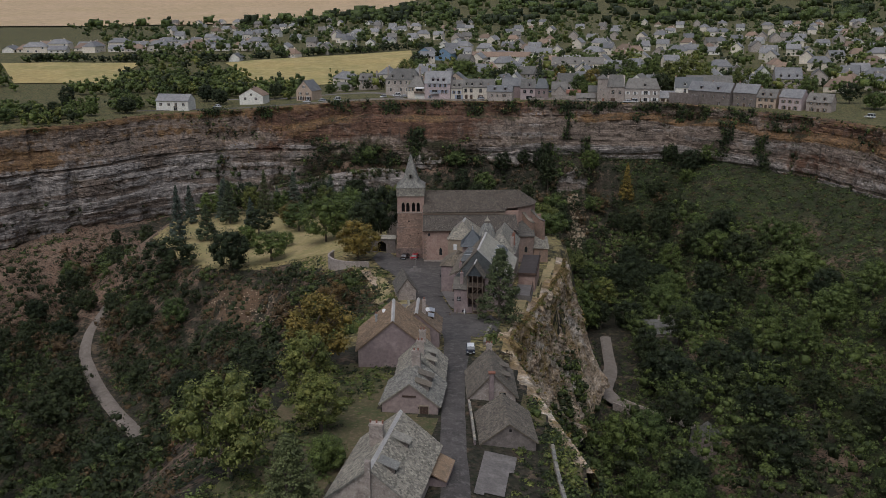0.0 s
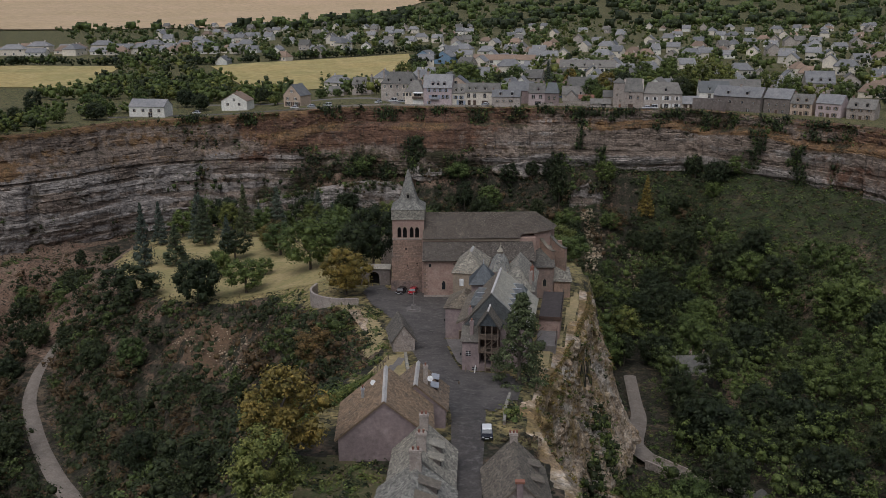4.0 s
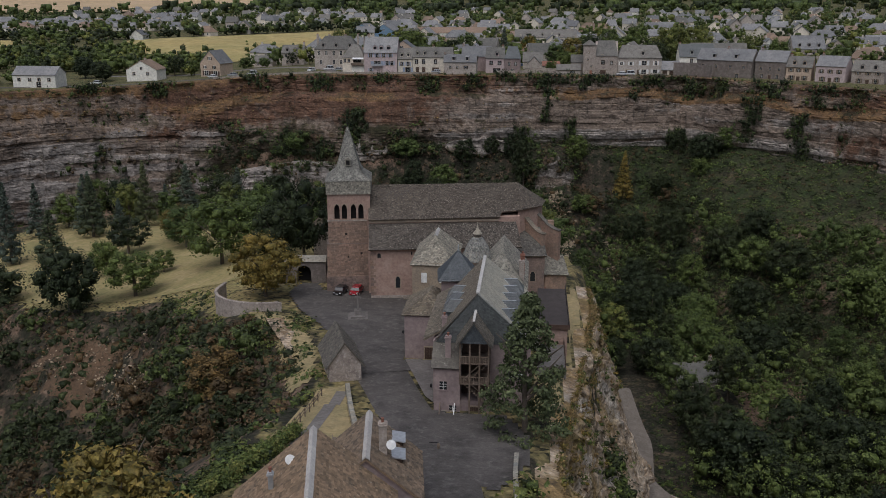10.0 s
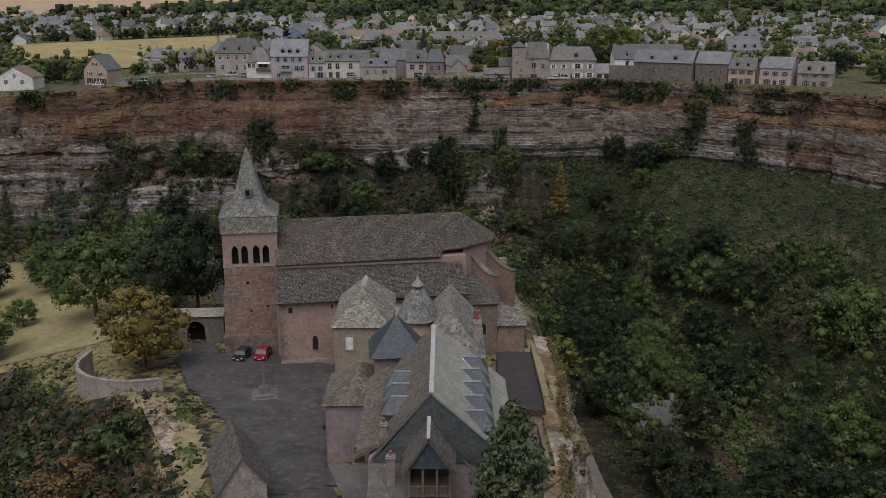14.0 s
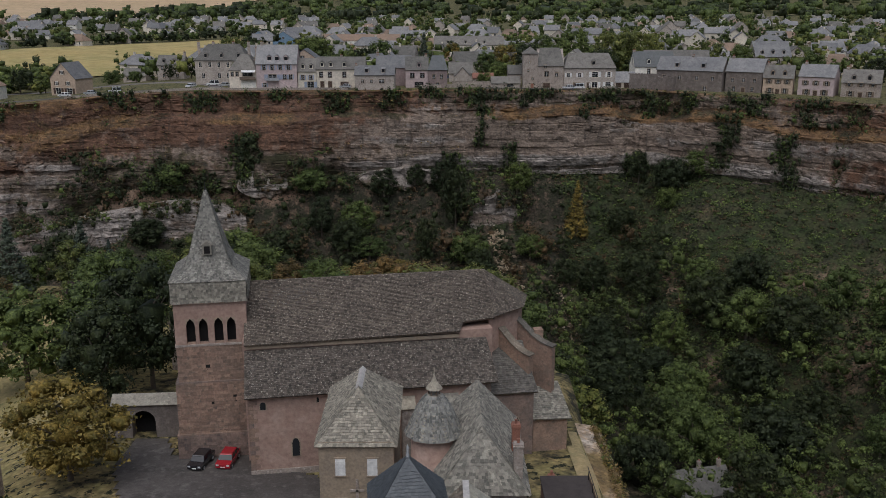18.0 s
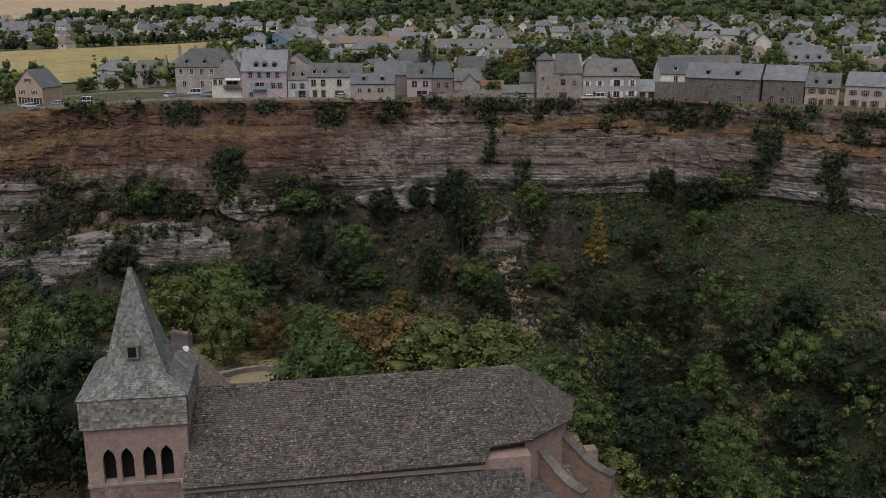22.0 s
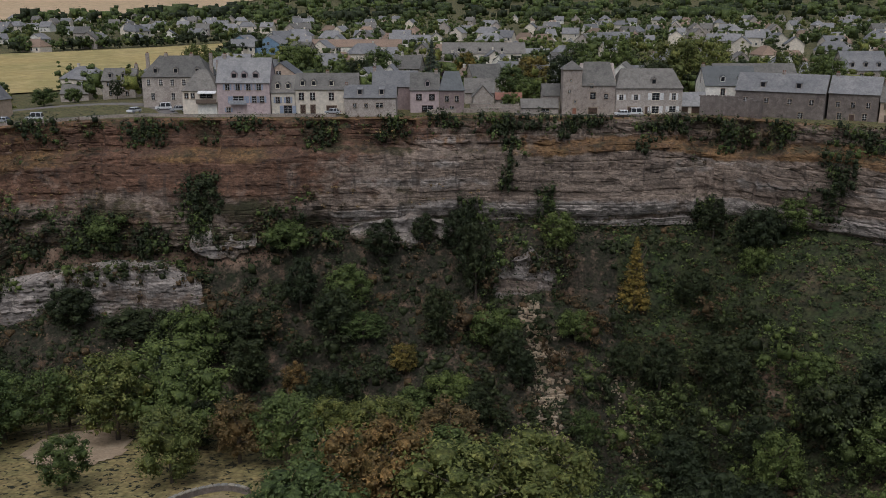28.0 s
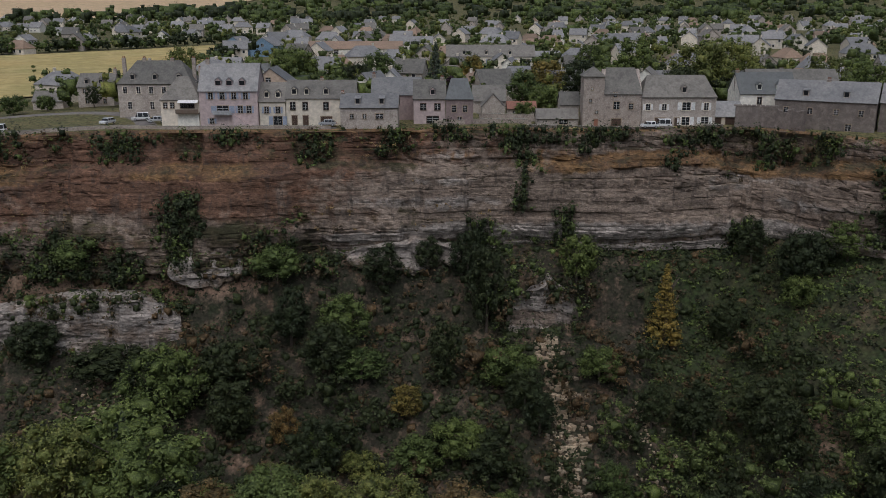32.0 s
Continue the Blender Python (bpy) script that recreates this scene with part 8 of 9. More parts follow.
rim_house("narrow_house", "small pale terraced house with two dormers and blue shutters", -43.2, -37.1, 211.6, 5.9, 9.8, PALE_RENDER, FAR_LAUZE, 9, rows=((2.9, 0.95, 1.5, (0.28, 0.72)), (0.2, 2.0, 2.0, (0.7,))), shutters=BLUE_PAINT, dormers=(0.28, 0.72))
rim_house("white_stone_house", "long pale stone house with brown dormers and garage door", -37.0, -20.7, 212, 6.6, 10.3, PALE_RENDER, FAR_LAUZE, 9, rows=((3.7, 1.1, 1.7, (0.1, 0.28, 0.58)),), doors=((0.28, 1.2, 2.3), (0.12, 1.2, 2.3), (0.58, 2.6, 2.1)), dormers=(0.12, 0.3, 0.58), chimneys=((0.5, 0.5, 0.4),), frame=DARK_WOOD)
rim_house("edge_house", "square rubble house standing on the canyon edge", -23.5, -10.4, 205.4, 5.9, 8.6, RIM_STONE, FAR_SLATE, 8.5, zb=-0.8, rows=((3.2, 0.8, 1.0, (0.2, 0.42)), (3.2, 1.7, 1.1, (0.68,)), (0.4, 0.7, 1.1, (0.68,))), dormers=(0.3, 0.72), chimneys=((0.02, 0.5, 0.3),), base=-6, dormer_style="flat")
rim_house("back_house", "long grey house with a plain slate roof", -17.5, -5.4, 222, 6.4, 10.2, GREY_RENDER, FAR_SLATE, 9, rows=((3.8, 1.1, 1.3, (0.2, 0.5)),), chimneys=((0.03, 0.5, 0.7),))
rim_house("tawny_house", "brown-rose rendered house with a lichened roof and wide windows", -7.0, 0.6, 214.5, 6.2, 10.2, ROSE_RENDER, FAR_LAUZE, 9, rows=((3.4, 1.3, 1.4, (0.3, 0.75)), (0.3, 2.8, 1.5, (0.6,))), dormers=(0.6,), chimneys=((0.9, 0.5, 0.6),), frame=DARK_WOOD)
rim_house("slate_hung_house", "narrow grey house with a steep dark slate mansard", 0.7, 7.2, 213.5, 6.3, 10.6, GREY_RENDER, SLATE, 9, hip=1.5, rows=((3.0, 1.0, 1.5, (0.3, 0.7)), (0.3, 1.0, 1.5, (0.5,))))
rim_house("barn", "old rubble barn with a lichened lauze roof", 8, 16.5, 236, 3.4, 7.0, RIM_STONE, FAR_LAUZE, 8)
rim_house("barn", "old rubble barn with a stone gable", 10, 15.5, 228, 3.0, 6.0, RIM_STONE, FAR_LAUZE, 6, axis="y")
rim_house("shed", "low shed with a red sheet roof", 16.4, 23.6, 227, 2.4, 3.9, RUBBLE, RED_TILE, 5, rows=((0.8, 1.0, 0.8, (0.25, 0.7)),))
rim_house("shed", "low stone outbuilding with a stone-slate roof near the turret house", 22.0, 31.5, 209.5, 2.1, 4.0, RIM_STONE, FAR_LAUZE, 5, rows=((0.6, 2.0, 1.0, (0.65,)),))
rim_house("lean_shed", "small lean-to against the turret house", 27.8, 32.3, 213, 5.0, 7.6, RIM_STONE, FAR_LAUZE, 5)
tu = thing("turret_house", "medieval stone house with a square stair turret and steep roof", "house", pose(32.4, 208, 0.0), "houses on the rim")
part("turret_wall", Shape().box(0, 4.8, 0, 4.8, -3, 11.8), RUBBLE, tu)
pl = []
for k in range(4):
    cs = [(2.4 + 2.75 * math.sqrt(2) * math.cos(math.pi / 4 + math.pi / 2 * (k + j)), 2.4 + 2.75 * math.sqrt(2) * math.sin(math.pi / 4 + math.pi / 2 * (k + j))) for j in (0, 1)]
    pl.append(((*cs[0], 11.7), (*cs[1], 11.7), (2.4, 2.4, 13.9), (2.4, 2.4, 13.9)))
roof_part(tu, pl, FAR_LAUZE, 0.14)
part("finial", Shape().ring(2.4, 2.4, [(0.1, 13.8), (0.03, 14.9)], 6), IRON, tu)
part("wall", body(8.8, 9, 8.0, 13.2, "x", 4.8, 0.3, -3), RUBBLE, tu)
roof_part(tu, gable_planes(8.8, 9, 8.0, 13.4, 0.3, 0.15, "x", 4.8, 0.3, hip=1.2), FAR_LAUZE, 0.16)
for x, z, w, hh in ((7.8, 4.2, 1.4, 1.7), (11.2, 4.2, 1.0, 1.3), (7.4, 7.0, 0.8, 1.0), (1.7, 5.8, 0.6, 0.7), (3.2, 3.2, 0.6, 0.7), (2.0, 8.6, 0.4, 0.6)):
    window(tu, pose(x, 0.28 if x > 5 else -0.02, z), w, hh, OCHRE_STONE)
door(tu, pose(3.1, -0.03, 0), 0.9, 1.9, BRICK_RED), door(tu, pose(7.9, 0.26, 0), 2.2, 2.0, DARK_WOOD)
rim_house("stone_terrace", "long pale stone house with shutters, rooflights and a lichened roof", 46.1, 63.2, 208, 7.3, 11.7, RIM_STONE, FAR_LAUZE, 9.5, rows=((4.0, 1.0, 1.4, (0.08, 0.3)), (4.0, 1.9, 1.8, (0.6,)), (4.0, 1.0, 1.7, (0.87,)), (0.6, 1.8, 1.8, (0.6,)), (0.9, 1.6, 1.5, (0.86,))), doors=((0.25, 2.2, 2.2), (0.48, 1.0, 2.2)), dormers=(0.57,), hip=2.0, shutters=WHITE, frame=PALE_RENDER)
rim_house("lean_shed", "low slate-roofed lean-to with stable doors", 63.4, 71.2, 213, 2.2, 5.3, PALE_RENDER, FAR_SLATE, 6, doors=((0.25, 1.6, 1.6), (0.7, 3.2, 1.7)))
rim_house("white_house", "white two-storey house with a dark slate roof and two dormers", 71.4, 85.0, 216.5, 7.2, 11.8, WHITE_RENDER, SLATE, 9.5, rows=((4.4, 1.0, 1.7, (0.35, 0.7)), (1.0, 1.5, 1.6, (0.2, 0.75))), dormers=(0.35, 0.7), chimneys=((0.03, 0.5, 0.4),))
rim_house("dark_house", "dark basalt house with a plain slate roof above the ruined wall", 77.0, 98.5, 208.5, 8.3, 12.3, DARK_RUBBLE, FAR_SLATE, 9, rot=-29, zb=-1.5, rows=((5.0, 1.0, 1.3, (0.12, 0.36, 0.62, 0.86)), (1.6, 1.2, 1.5, (0.2, 0.75))), base=-6, chimneys=((0.5, 0.5, 0.4),), dormers=(0.3, 0.7), dormer_style="flat")
wall_run("ruined_wall", "ruined dark rubble wall hung with ivy", [(68, 208.5), (73, 207.5), (77.5, 205), (82, 200)], 5.0, 0.8, DARK_RUBBLE, 0.3, DARK_RUBBLE, -4)
rim_house("barn", "big dark barn with a long slate roof behind the white house", 78, 101, 228, 6.0, 11.6, RIM_STONE, FAR_LAUZE, 12)
for k, (x, y, wl, lab) in enumerate(((97.5, 200, DARK_RUBBLE, "dark rubble terraced house on the rim"), (107.5, 193.5, BEIGE_RENDER, "beige terraced house on the rim"), (117, 189, ROSE_RENDER, "rose terraced house with oak shutters on the rim"), (128, 183, RUBBLE, "rubble terraced house with a hipped end"))):
    rim_house("terrace_house", lab, x, x + (11.5, 9.0, 10.5, 11)[k], y, (7.4, 5.8, 6.6, 5.2)[k], (11.2, 9.4, 10.0, 8.8)[k], wl, FAR_LAUZE if k % 2 else FAR_SLATE, 9, rot=(-30, -24, -33, -28)[k], zb=-0.6, rows=((3.8, 0.9, 1.3, (0.2, 0.5, 0.8)), (0.8, 1.0, 1.6, (0.25, 0.75))), doors=((0.5, 1.1, 2.1),), shutters=OAK if k > 0 else None, chimneys=((0.1, 0.5, 0.6),), dormers=(0.3, 0.7) if k % 2 else (), base=-5)
rim_house("gabled_villa", "beige gabled villa with brown shutters by the car park", -131, -120.6, 222, 5.8, 11.0, BEIGE_RENDER, FAR_SLATE, 9, axis="y", rot=-18, rows=((7.0, 1.0, 1.2, (0.5,)), (3.3, 0.9, 1.2, (0.25, 0.7)), (0.3, 2.0, 2.0, (0.3, 0.75))), frame=WHITE_RENDER, shutters=DARK_WOOD)
rim_house("white_villa", "white gabled villa with a brown tile roof", -161, -147.5, 214, 5.0, 8.8, WHITE_RENDER, FAR_TILE, 10, axis="y", rows=((2.6, 1.1, 1.1, (0.25, 0.7)), (4.9, 0.9, 1.0, (0.5,))), chimneys=((0.5, 0.5, 0.5),))
rim_house("grey_villa", "wide white house with a low grey roof on the rim", -196, -178, 186, 5.2, 8.3, WHITE_RENDER, FAR_SLATE, 9, rows=((2.6, 1.2, 1.2, (0.15, 0.4, 0.62, 0.85)), (0.2, 1.8, 2.0, (0.6,))))

# ---------- the town behind ----------
town_rng = random.Random(11)
PROTO = []
for k, (w, d, e, r, wl, rf, hip, lab) in enumerate(((12, 9, 3.2, 6.4, WHITE_RENDER, FAR_SLATE, 0, "white bungalow with a grey slate roof"), (11, 9, 5.6, 9.2, PALE_RENDER, FAR_SLATE, 0, "cream two-storey house with a slate roof"),
        (13, 9, 3.4, 7.2, PALE_RENDER, FAR_TILE, 3.5, "cream bungalow with a brown hipped roof"), (10, 10, 5.4, 9.6, RIM_STONE, FAR_LAUZE, 0, "old stone house with a lichened roof"),
        (15, 10, 5.8, 9.6, PALE_RENDER, FAR_SLATE, 4.0, "large cream house with a hipped slate roof"), (11, 9, 4.6, 9.0, WHITE_RENDER, FAR_SLATE, 0, "white gabled house with a steep slate roof"))):
    t = thing("town_house", lab + " in the town", "house", pose(-400 + k * 40, 640, 3), "town houses")
    part("wall", body(w, d, e, None if hip else r, "x", -w / 2, -d / 2, -3), wl, t)
    roof_part(t, gable_planes(w, d, e, r, 0.45, 0.3, "x", -w / 2, -d / 2, hip=hip), rf, 0.2)
    wn2 = Shape().box(-0.65, 0.65, -0.08, 0.05, -0.08, 1.42, 0).box(-0.52, 0.52, -0.1, 0.0, 0.04, 1.3, 1).mesh("window", [WHITE, GLASS])
    for side, yy, rz in ((1, -d / 2, 0), (-1, d / 2, 180)):
        for u in (-0.3, 0.05, 0.33) if side > 0 else (0.2,):
            part("window", wn2, None, t, m=pose(side * u * w, yy, 0.9 if e < 4 or u < 0.1 else 3.5, 0, 0, rz))
    part("chimney", Shape().box(w * 0.22 - 0.4, w * 0.22 + 0.4, -0.1, 0.5, e, r + 0.9).box(w * 0.22 - 0.48, w * 0.22 + 0.48, -0.18, 0.58, r + 0.6, r + 0.75), PALE_RENDER, t)
    PROTO.append(t)


def keep_clear(x, y):
    if within(np.array(x), np.array(y), [(-270, 428), (-130, 580), (-78, 326), (-180, 292)]) or within(np.array(x), np.array(y), [(-430, 395), (-325, 425), (-280, 300), (-300, 225), (-365, 300)]):
        return False
    if within(np.array(x), np.array(y), [(-1500, 1050), (-560, 1250), (-420, 2400), (-900, 3300), (-2600, 3000), (-2300, 1500)]):
        return False
    return not bool(within(np.array(x), np.array(y), RIM)) and float(to_line(np.array(x), np.array(y), RIM)[0]) > 38


spots = [(-96, 268), (-72, 235), (-50, 232), (12, 236), (90, 234), (20, 370), (-90, 470), (-105, 490), (52, 236)]
rim_house("blue_house", "pair of blue boarded gabled houses in the town", -112, -98, 470, 5.5, 9.5, BLUE_BOARD, FAR_SLATE, 11, axis="y", rot=-20, rows=((1.0, 1.4, 1.3, (0.3, 0.7)), (5.0, 1.2, 1.2, (0.5,))), group="town houses")
rim_house("blue_house", "pair of blue boarded gabled houses in the town", -96, -82, 464, 5.5, 9.5, BLUE_BOARD, FAR_SLATE, 11, axis="y", rot=-20, rows=((1.0, 1.4, 1.3, (0.3, 0.7)), (5.0, 1.2, 1.2, (0.5,))), group="town houses")
rim_house("long_block", "long cream two-storey block with blue shutters", 2, 36, 352, 7.6, 11.6, PALE_RENDER, FAR_LAUZE, 11, rows=((4.6, 1.1, 1.7, (0.06, 0.2, 0.34, 0.48, 0.62, 0.76, 0.92)), (1.0, 1.1, 1.7, (0.06, 0.2, 0.34, 0.48, 0.62, 0.76, 0.92))), shutters=BLUE_PAINT, dormers=(0.2, 0.45, 0.72), group="town houses")
rim_house("long_block", "long white block with brown roof and balconies", -62, -18, 428, 5.6, 8.8, WHITE_RENDER, FAR_TILE, 11, rows=((3.2, 2.0, 1.6, (0.1, 0.3, 0.5, 0.7, 0.9)), (0.6, 1.4, 1.6, (0.1, 0.3, 0.5, 0.7, 0.9))), group="town houses")
rim_house("gable_house", "white gabled house behind the stone terrace", 47, 59, 238, 6.5, 11.6, WHITE_RENDER, FAR_LAUZE, 11, axis="y", rot=-18, rows=((3.2, 1.1, 1.2, (0.3, 0.7)),), group="town houses")
rim_house("villa", "grey stone villa with a glazed slate roof", 128, 142, 262, 8, 13.5, RIM_STONE, FAR_SLATE, 11, rows=((5.0, 1.0, 1.7, (0.15, 0.4, 0.65, 0.88)), (1.4, 1.0, 1.7, (0.15, 0.4, 0.65, 0.88))), dormers=(0.2, 0.5, 0.8), group="town houses")
rim_house("apartment_block", "long pink and cream apartment block far off", 560, 680, 1000, 9, 13, ROSE_RENDER, FAR_TILE, 14, zb=8, rows=((5.6, 2.0, 1.8, tuple(0.04 + k * 0.077 for k in range(13))), (1.6, 2.0, 1.8, tuple(0.04 + k * 0.077 for k in range(13)))), rot=-8, group="town houses")
count = tries = 0
while count < 350 and tries < 20000:
    tries += 1
    y = 262 + 1000 * town_rng.random() ** 1.35
    spread = 90 + (y - 200) * 0.62
    x = town_rng.uniform(-spread * 1.15, spread * 1.35) + 0.05 * y
    gap = 14.5 + (y - 250) * 0.010
    if not keep_clear(x, y) or any((x - a) ** 2 + (y - b) ** 2 < gap * gap for a, b in spots):
        continue
    spots.append((x, y))
    src = town_rng.choice(PROTO)
    m = Matrix.LocRotScale((x, y, ground(x, y)), Euler((0, 0, radians(town_rng.choice([0, 12, -18, 90, 75, 160]) + town_rng.uniform(-10, 10)))), None)
    if count < len(PROTO):
        PROTO[count].matrix_basis = m
    else:
        copy_thing(src, m)
    count += 1

# low pale sheds and villas west of the meadow
for k in range(26):
    x, y = -500 + 15.5 * (k % 13) + town_rng.uniform(-5, 5), 500 + 70 * (k // 13) + 5.5 * (k % 13) + town_rng.uniform(-10, 10)
    spots.append((x, y))
    copy_thing(PROTO[(0, 2, 4)[k % 3]], Matrix.LocRotScale((x, y, ground(x, y)), Euler((0, 0, radians(town_rng.choice([8, 14, 96]) + town_rng.uniform(-6, 6)))), (1.35, 1.2, 1.0)))
# garden trees of the town
near_trees = [(-101, 262, "dark_b", 7), (-92, 260, "dark_b", 8), (-66, 224, "green_b", 9), (-113, 258, "green_c", 5), (-48, 300, "green_c", 15), (-20, 296, "green_a", 14), (-2, 292, "conifer_c", 17), (-25, 268, "dark_a", 12), (22, 250, "green_a", 11),
              (30, 262, "ochre_a", 13), (27, 236, "green_c", 8), (38, 252, "dark_a", 14), (66, 250, "dark_c", 12), (75, 262, "lime_a", 19), (86, 270, "lime_c", 18), (64, 300, "green_a", 18), (50, 310, "green_b", 16), (10, 300, "ochre_b", 13), (3, 272, "purple", 8),
              (-85, 300, "lime_a", 15), (-55, 330, "dark_c", 12), (110, 262, "lime_a", 15), (118, 250, "green_a", 14), (98, 246, "green_c", 10), (140, 236, "green_a", 12), (155, 215, "dark_a", 11), (160, 190, "green_c", 9), (-140, 238, "green_b", 8), (-172, 214, "dark_c", 9),
              (-205, 172, "dark_c", 9), (-218, 160, "green_c", 8), (-232, 150, "dark_a", 9), (-245, 130, "green_c", 8), (-255, 105, "dark_c", 9), (-212, 190, "green_a", 9), (-240, 175, "dark_b", 10), (-265, 160, "green_b", 9), (-120, 252, "green_c", 6), (-150, 240, "dark_b", 10), (-185, 225, "dark_c", 10), (-205, 215, "green_a", 11),
              (44, 224, "green_b", 7), (20, 222, "green_c", 5), (-31, 222, "green_b", 7), (106, 214, "dark_b", 9), (-225, 205, "green_c", 10), (-255, 200, "dark_a", 11)]
for x, y, key, hh in near_trees:
    tree(key, x, y, hh, None, "among the gardens of the town", "town trees")


places, far_places = [], []
tries = 0
while len(places) + len(far_places) < 1900 and tries < 40000:
    tries += 1
    y = 250 + 1300 * town_rng.random() ** 1.45
    spread = 150 + (y - 150) * 0.66
    x = town_rng.uniform(-spread * 1.1, spread * 1.2) + 0.05 * y
    if keep_clear(x, y) and not any((x - a) ** 2 + (y - b) ** 2 < 64 for a, b in spots):
        (places if y < 480 else far_places).append((x, y, town_rng.uniform(6.0, 12.5), town_rng.random() < 0.1))
for _ in range(1800):
    x, y = town_rng.uniform(-420, -150), town_rng.uniform(60, 340)
    if len(places) < 1050 and keep_clear(x, y) and cloud(np.array(x / 45 + 30), np.array(y / 45 + 30), 14) > 0.34:
        places.append((x, y, town_rng.uniform(5, 10.5), False))
for _ in range(1500):
    x, y = town_rng.uniform(-330, -130), town_rng.uniform(40, 300)
    gap = float(to_line(np.array(x), np.array(y), RIM)[0])
    if len(places) < 1230 and 4 < gap < 40 and not bool(within(np.array(x), np.array(y), RIM)) and cloud(np.array(x / 30 + 30), np.array(y / 30 + 30), 15) > 0.3 and not any(abs(x - a) < 13 and -16 < y - b < 12 for a, b in ((-187, 190), (-154, 218), (-126, 226), (-168, 200), (-112, 208))):
        places.append((x, y, town_rng.uniform(3.5, 8), False))
grove("town_trees", "mixed trees between the farther houses of the town", far_places, [LEAF, LEAF_MID, LEAF, LEAF_LIME, LEAF_MID], 42, 4, 9, 0.8, (0.42, 0.6), 1.0)
grove("town_trees", "mixed garden trees and hedges between the houses of the town", places, [LEAF, LEAF_DARK, LEAF_MID, LEAF, LEAF_MID, LEAF_LIME], 41, 7, 13, 0.45, (0.38, 0.55), 0.95)
places = []
for k in range(150):
    f = k / 150
    for (ax, ay), (bx, by) in (((-262, 446), (-128, 582)), ((-84, 325), (-128, 582)), ((-420, 400), (-262, 446))):
        if town_rng.random() < 0.42:
            places.append((ax + (bx - ax) * f + town_rng.uniform(-4, 4), ay + (by - ay) * f + town_rng.uniform(2, 8), town_rng.uniform(4, 9), False))
grove("field_hedges", "hedgerow trees round the meadows", places, [LEAF_DARK, LEAF, LEAF_DARK], 43, 6, 10, 0.5, (0.45, 0.65), 0.95)
places = []
for _ in range(1500):
    a, r = town_rng.uniform(-0.62, 0.66), town_rng.uniform(1150, 3900)
    x, y = r * math.sin(a), r * math.cos(a)
    if keep_clear(x, y) and (cloud(np.array(x / 420 + 30), np.array(y / 300 + 30), 9) > 0.30):
        places.append((x, y, town_rng.uniform(10, 17) * (1 + r / 3500), False))
grove("far_woods", "dark woods and hedges towards the horizon", places, [LEAF_DARK, LEAF_MID, LEAF], 45, 4, 6, 1.0, (0.6, 0.95), 1.0)


# ---------- vehicles ----------
def vehicle(name, label, x, y, rot, paint, length=4.0, width=1.75, high=1.5, van=False, roof=None, z=None):
    zz = (ground(x, y) + 0.24) if z is None else z
    t = thing(name, label, "car", pose(x, y, zz, 0, 0, rot), "parked vehicles")
    L, W = length / 2, width / 2
    prof = [(-L, 0.35), (-L * 0.99, 0.8), (-L * 0.62, 0.92), (L * 0.97, 0.9), (L, 0.4)]
    s = Shape()
    n = len(prof)
    s.add([(px, -W * (0.94 if pz < 0.5 else 1), pz) for px, pz in prof] + [(px, W * (0.94 if pz < 0.5 else 1), pz) for px, pz in prof], [tuple(range(n))[::-1], tuple(range(n, 2 * n))] + [(i, i + 1, n + i + 1, n + i) for i in range(n - 1)] + [(n - 1, 0, n, 2 * n - 1)])
    part("body", s, paint, t)
    a, b, c, d = (-L * 0.58, -L * 0.34, L * 0.82 if van else L * 0.55, L * 0.96 if van else L * 0.9)
    cab = Shape().prism([(a, -W * 0.94), (d, -W * 0.94), (d, W * 0.94), (a, W * 0.94)], 0.88, [(b, -W * 0.8), (c, -W * 0.8), (c, W * 0.8), (b, W * 0.8)], high - 0.06)
    part("glasshouse", cab, GLASS, t)
    part("roof", Shape().prism([(b - 0.1, -W * 0.83), (c + 0.06, -W * 0.83), (c + 0.06, W * 0.83), (b - 0.1, W * 0.83)], high - 0.08, [(b, -W * 0.76), (c, -W * 0.76), (c, W * 0.76), (b, W * 0.76)], high), roof or paint, t)
    for px in (b + 0.05, (b + c) / 2, c - 0.05):
        for s in (-1, 1):
            part("pillar", Shape().slab([(px - 0.05, s * W * 0.95, 0.9), (px + 0.05, s * W * 0.95, 0.9), (px + 0.05, s * W * 0.82, high - 0.06), (px - 0.05, s * W * 0.82, high - 0.06)], 0.03), paint, t)
    for px in (-L * 0.62, L * 0.62):
        for s in (-1, 1):
            wheel = part("wheel", Shape().ring(0, 0, [(0.3, -0.1), (0.32, -0.06), (0.32, 0.06), (0.3, 0.1)], 16), RUBBER, t, m=pose(px, s * W * 0.9, 0.3, 90))
            part("rim", Shape().ring(0, 0, [(0.2, -0.11), (0.2, 0.11)], 12), ZINC, wheel)
    for s in (-1, 1):
        part("headlight", Shape().box(-L * 1.01, -L * 0.96, s * W * 0.7 - 0.15, s * W * 0.7 + 0.15, 0.6, 0.78), LAMP_CLEAR, t)
        part("tail_light", Shape().box(L * 0.97, L * 1.01, s * W * 0.8 - 0.1, s * W * 0.8 + 0.1, 0.6, 0.85), LAMP_RED, t)
    part("number_plate", Shape().box(-L * 1.015, -L * 1.0, -0.26, 0.26, 0.42, 0.53), WHITE, t)
    return t


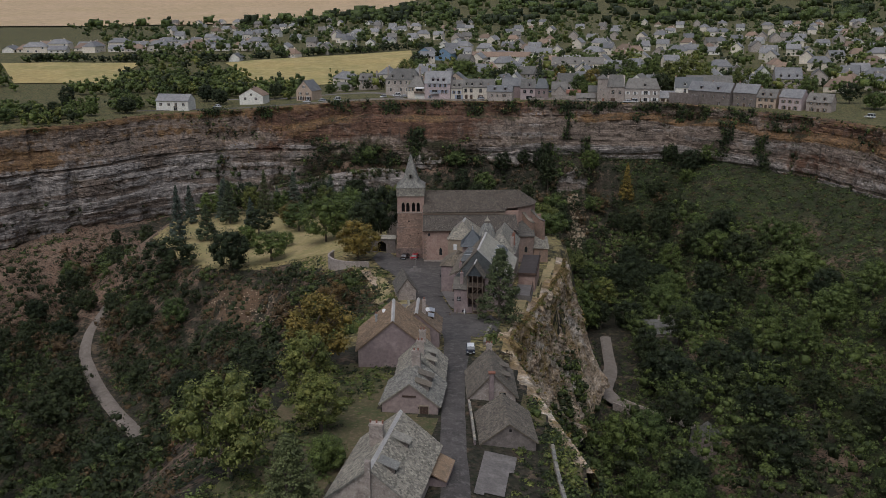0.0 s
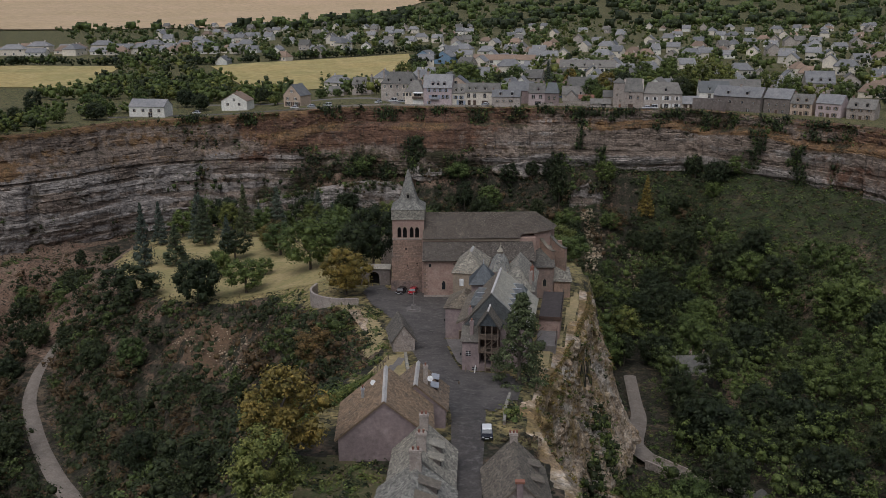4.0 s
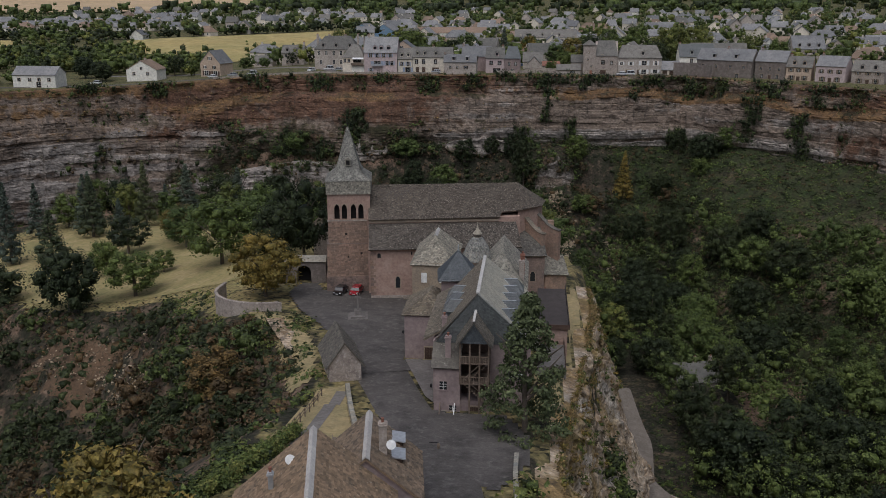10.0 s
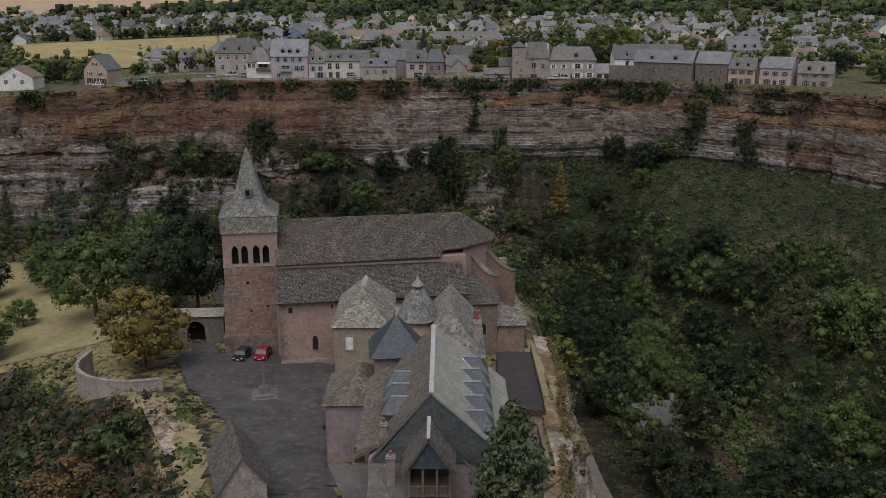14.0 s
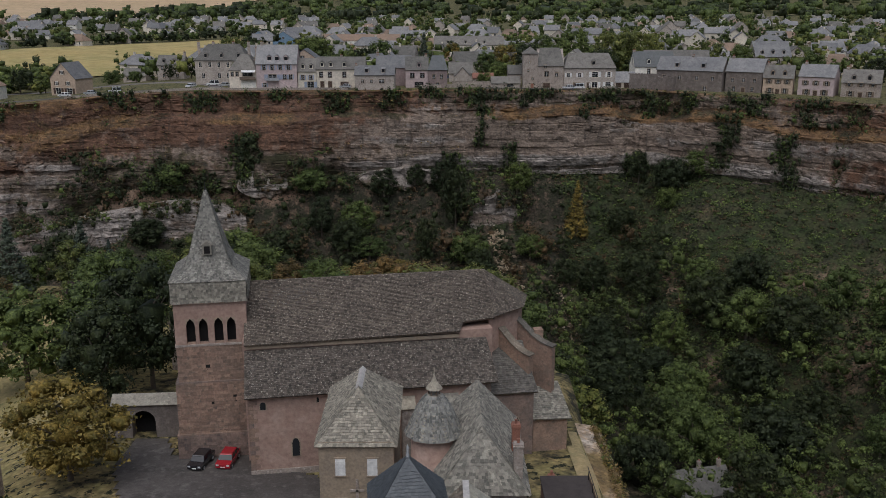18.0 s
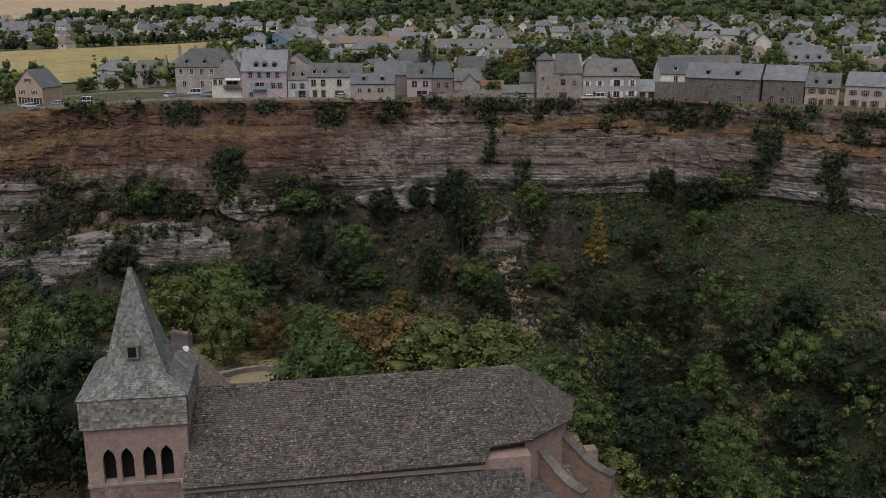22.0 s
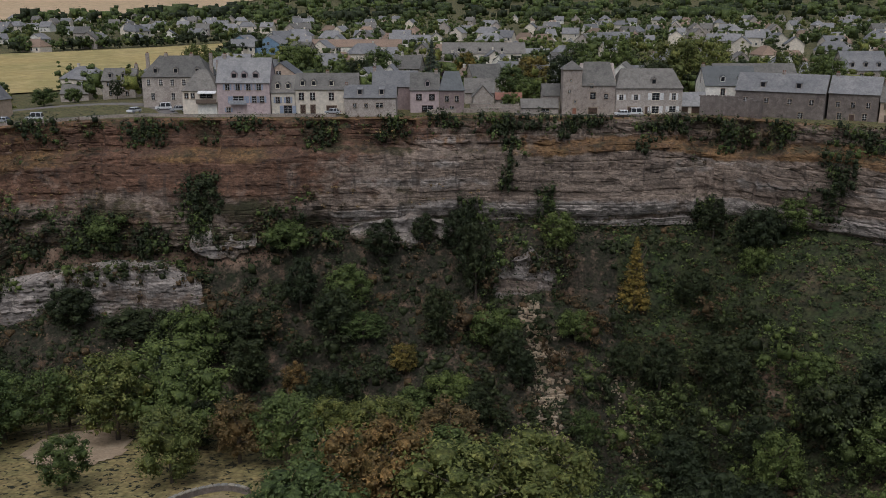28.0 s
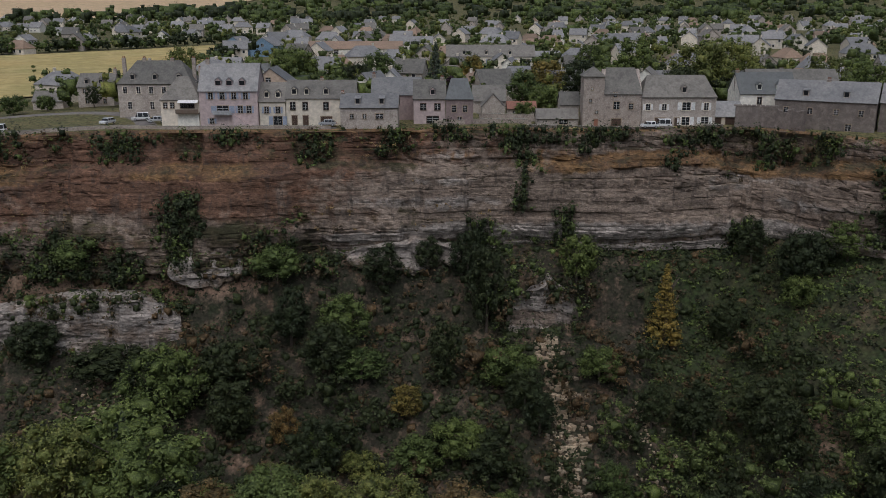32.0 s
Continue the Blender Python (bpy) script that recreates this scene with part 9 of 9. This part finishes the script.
vehicle("car", "small black car with a white roof parked on the lane", 9.9, -97.0, 98, CAR_BLACK, 3.7, 1.7, 1.5, roof=CAR_WHITE)
vehicle("car", "black hatchback parked at the foot of the church tower", -23.0, -3.6, 80, CAR_BLACK, 3.9, 1.75, 1.5)
vehicle("car", "red hatchback parked at the foot of the church tower", -20.0, -3.2, 84, CAR_RED, 3.9, 1.75, 1.5)
for x, y, r, p, lab, van in ((-120, 206, 8, CAR_WHITE, "white car on the rim car park", False), (-112, 207.5, 8, CAR_SILVER, "silver car on the rim car park", False), (-104, 208.5, 10, CAR_WHITE, "white minibus on the rim car park", True), (-80, 214, 70, CAR_WHITE, "white car beside the rim street", False),
                             (-74, 220, 20, CAR_WHITE, "white van beside the manor", True), (-69, 216, 20, CAR_SILVER, "silver car beside the manor", False), (-27, 209.6, 0, CAR_SILVER, "silver car before the stone house", False), (47.5, 205.5, 4, CAR_WHITE, "white estate car before the stone terrace", False),
                             (50.6, 206.6, 0, CAR_WHITE, "white van before the stone terrace", True), (-168, 200, 10, CAR_WHITE, "white car by the rim villa", False), (8, 246, 0, CAR_BLUE, "blue car beside the barn", False), (150, 160, -40, CAR_WHITE, "white van on the eastern rim", True)):
    vehicle("car", lab, x, y, r, p, 4.4 if van else 4.1, 1.8, 1.95 if van else 1.5, van)

# ---------- walls and small things on the rim ----------
wall_run("rim_wall", "low rubble parapet along the canyon rim", [(-118, 200.5), (-101, 201.5), (-86, 205), (-72, 207.5), (-63, 204.5), (-40, 206.3), (-25, 205.2)], 0.7, 0.4, RUBBLE, 0.12)
wall_run("garden_wall", "old rubble garden wall", [(-2, 211.5), (6, 214), (14, 216.5), (22, 214.5)], 1.1, 0.45, RUBBLE, 0.12)
wall_run("garden_wall", "rubble wall of the stepped gardens", [(9, 222), (18, 221), (25, 219)], 1.6, 0.45, RUBBLE, 0.12)
wall_run("rim_wall", "dark rubble parapet before the turret house", [(20, 208.5), (34, 205.5), (46, 205.3), (55, 206), (66, 209)], 0.6, 0.4, DARK_RUBBLE, 0.1)
apron("verge", "strip of dry yellow grass on the rim", [(22, 205.6), (30, 203.6), (48, 205.4), (60, 206.6), (63, 209.5), (48, 208), (30, 207.5)], LAWN_EDGE, 0.32, 0.8)
lamp = thing("wall_lamp", "small yellow-lit iron lantern on the lane house corner", "lamp", pose(4.3, -87.6, -9.6))
part("bracket", Shape().box(-0.9, 0, -0.03, 0.03, 0.35, 0.41), IRON, lamp)
part("lantern", Shape().ring(0, 0, [(0.1, -0.25), (0.18, 0.15), (0.05, 0.35)], 8), OAK, lamp)
bench = thing("bench", "dark wooden bench beside the parapet", "bench", pose(-8.6, -75, ground(-8.6, -75), 0, 0, 105))
part("seat", Shape().box(-0.8, 0.8, -0.2, 0.2, 0.42, 0.47), OAK, bench)
part("backrest", Shape().box(-0.8, 0.8, 0.18, 0.23, 0.55, 0.85), OAK, bench)
for sx in (-0.65, 0.65):
    part("leg", Shape().box(sx - 0.04, sx + 0.04, -0.18, 0.2, 0, 0.42), IRON, bench)
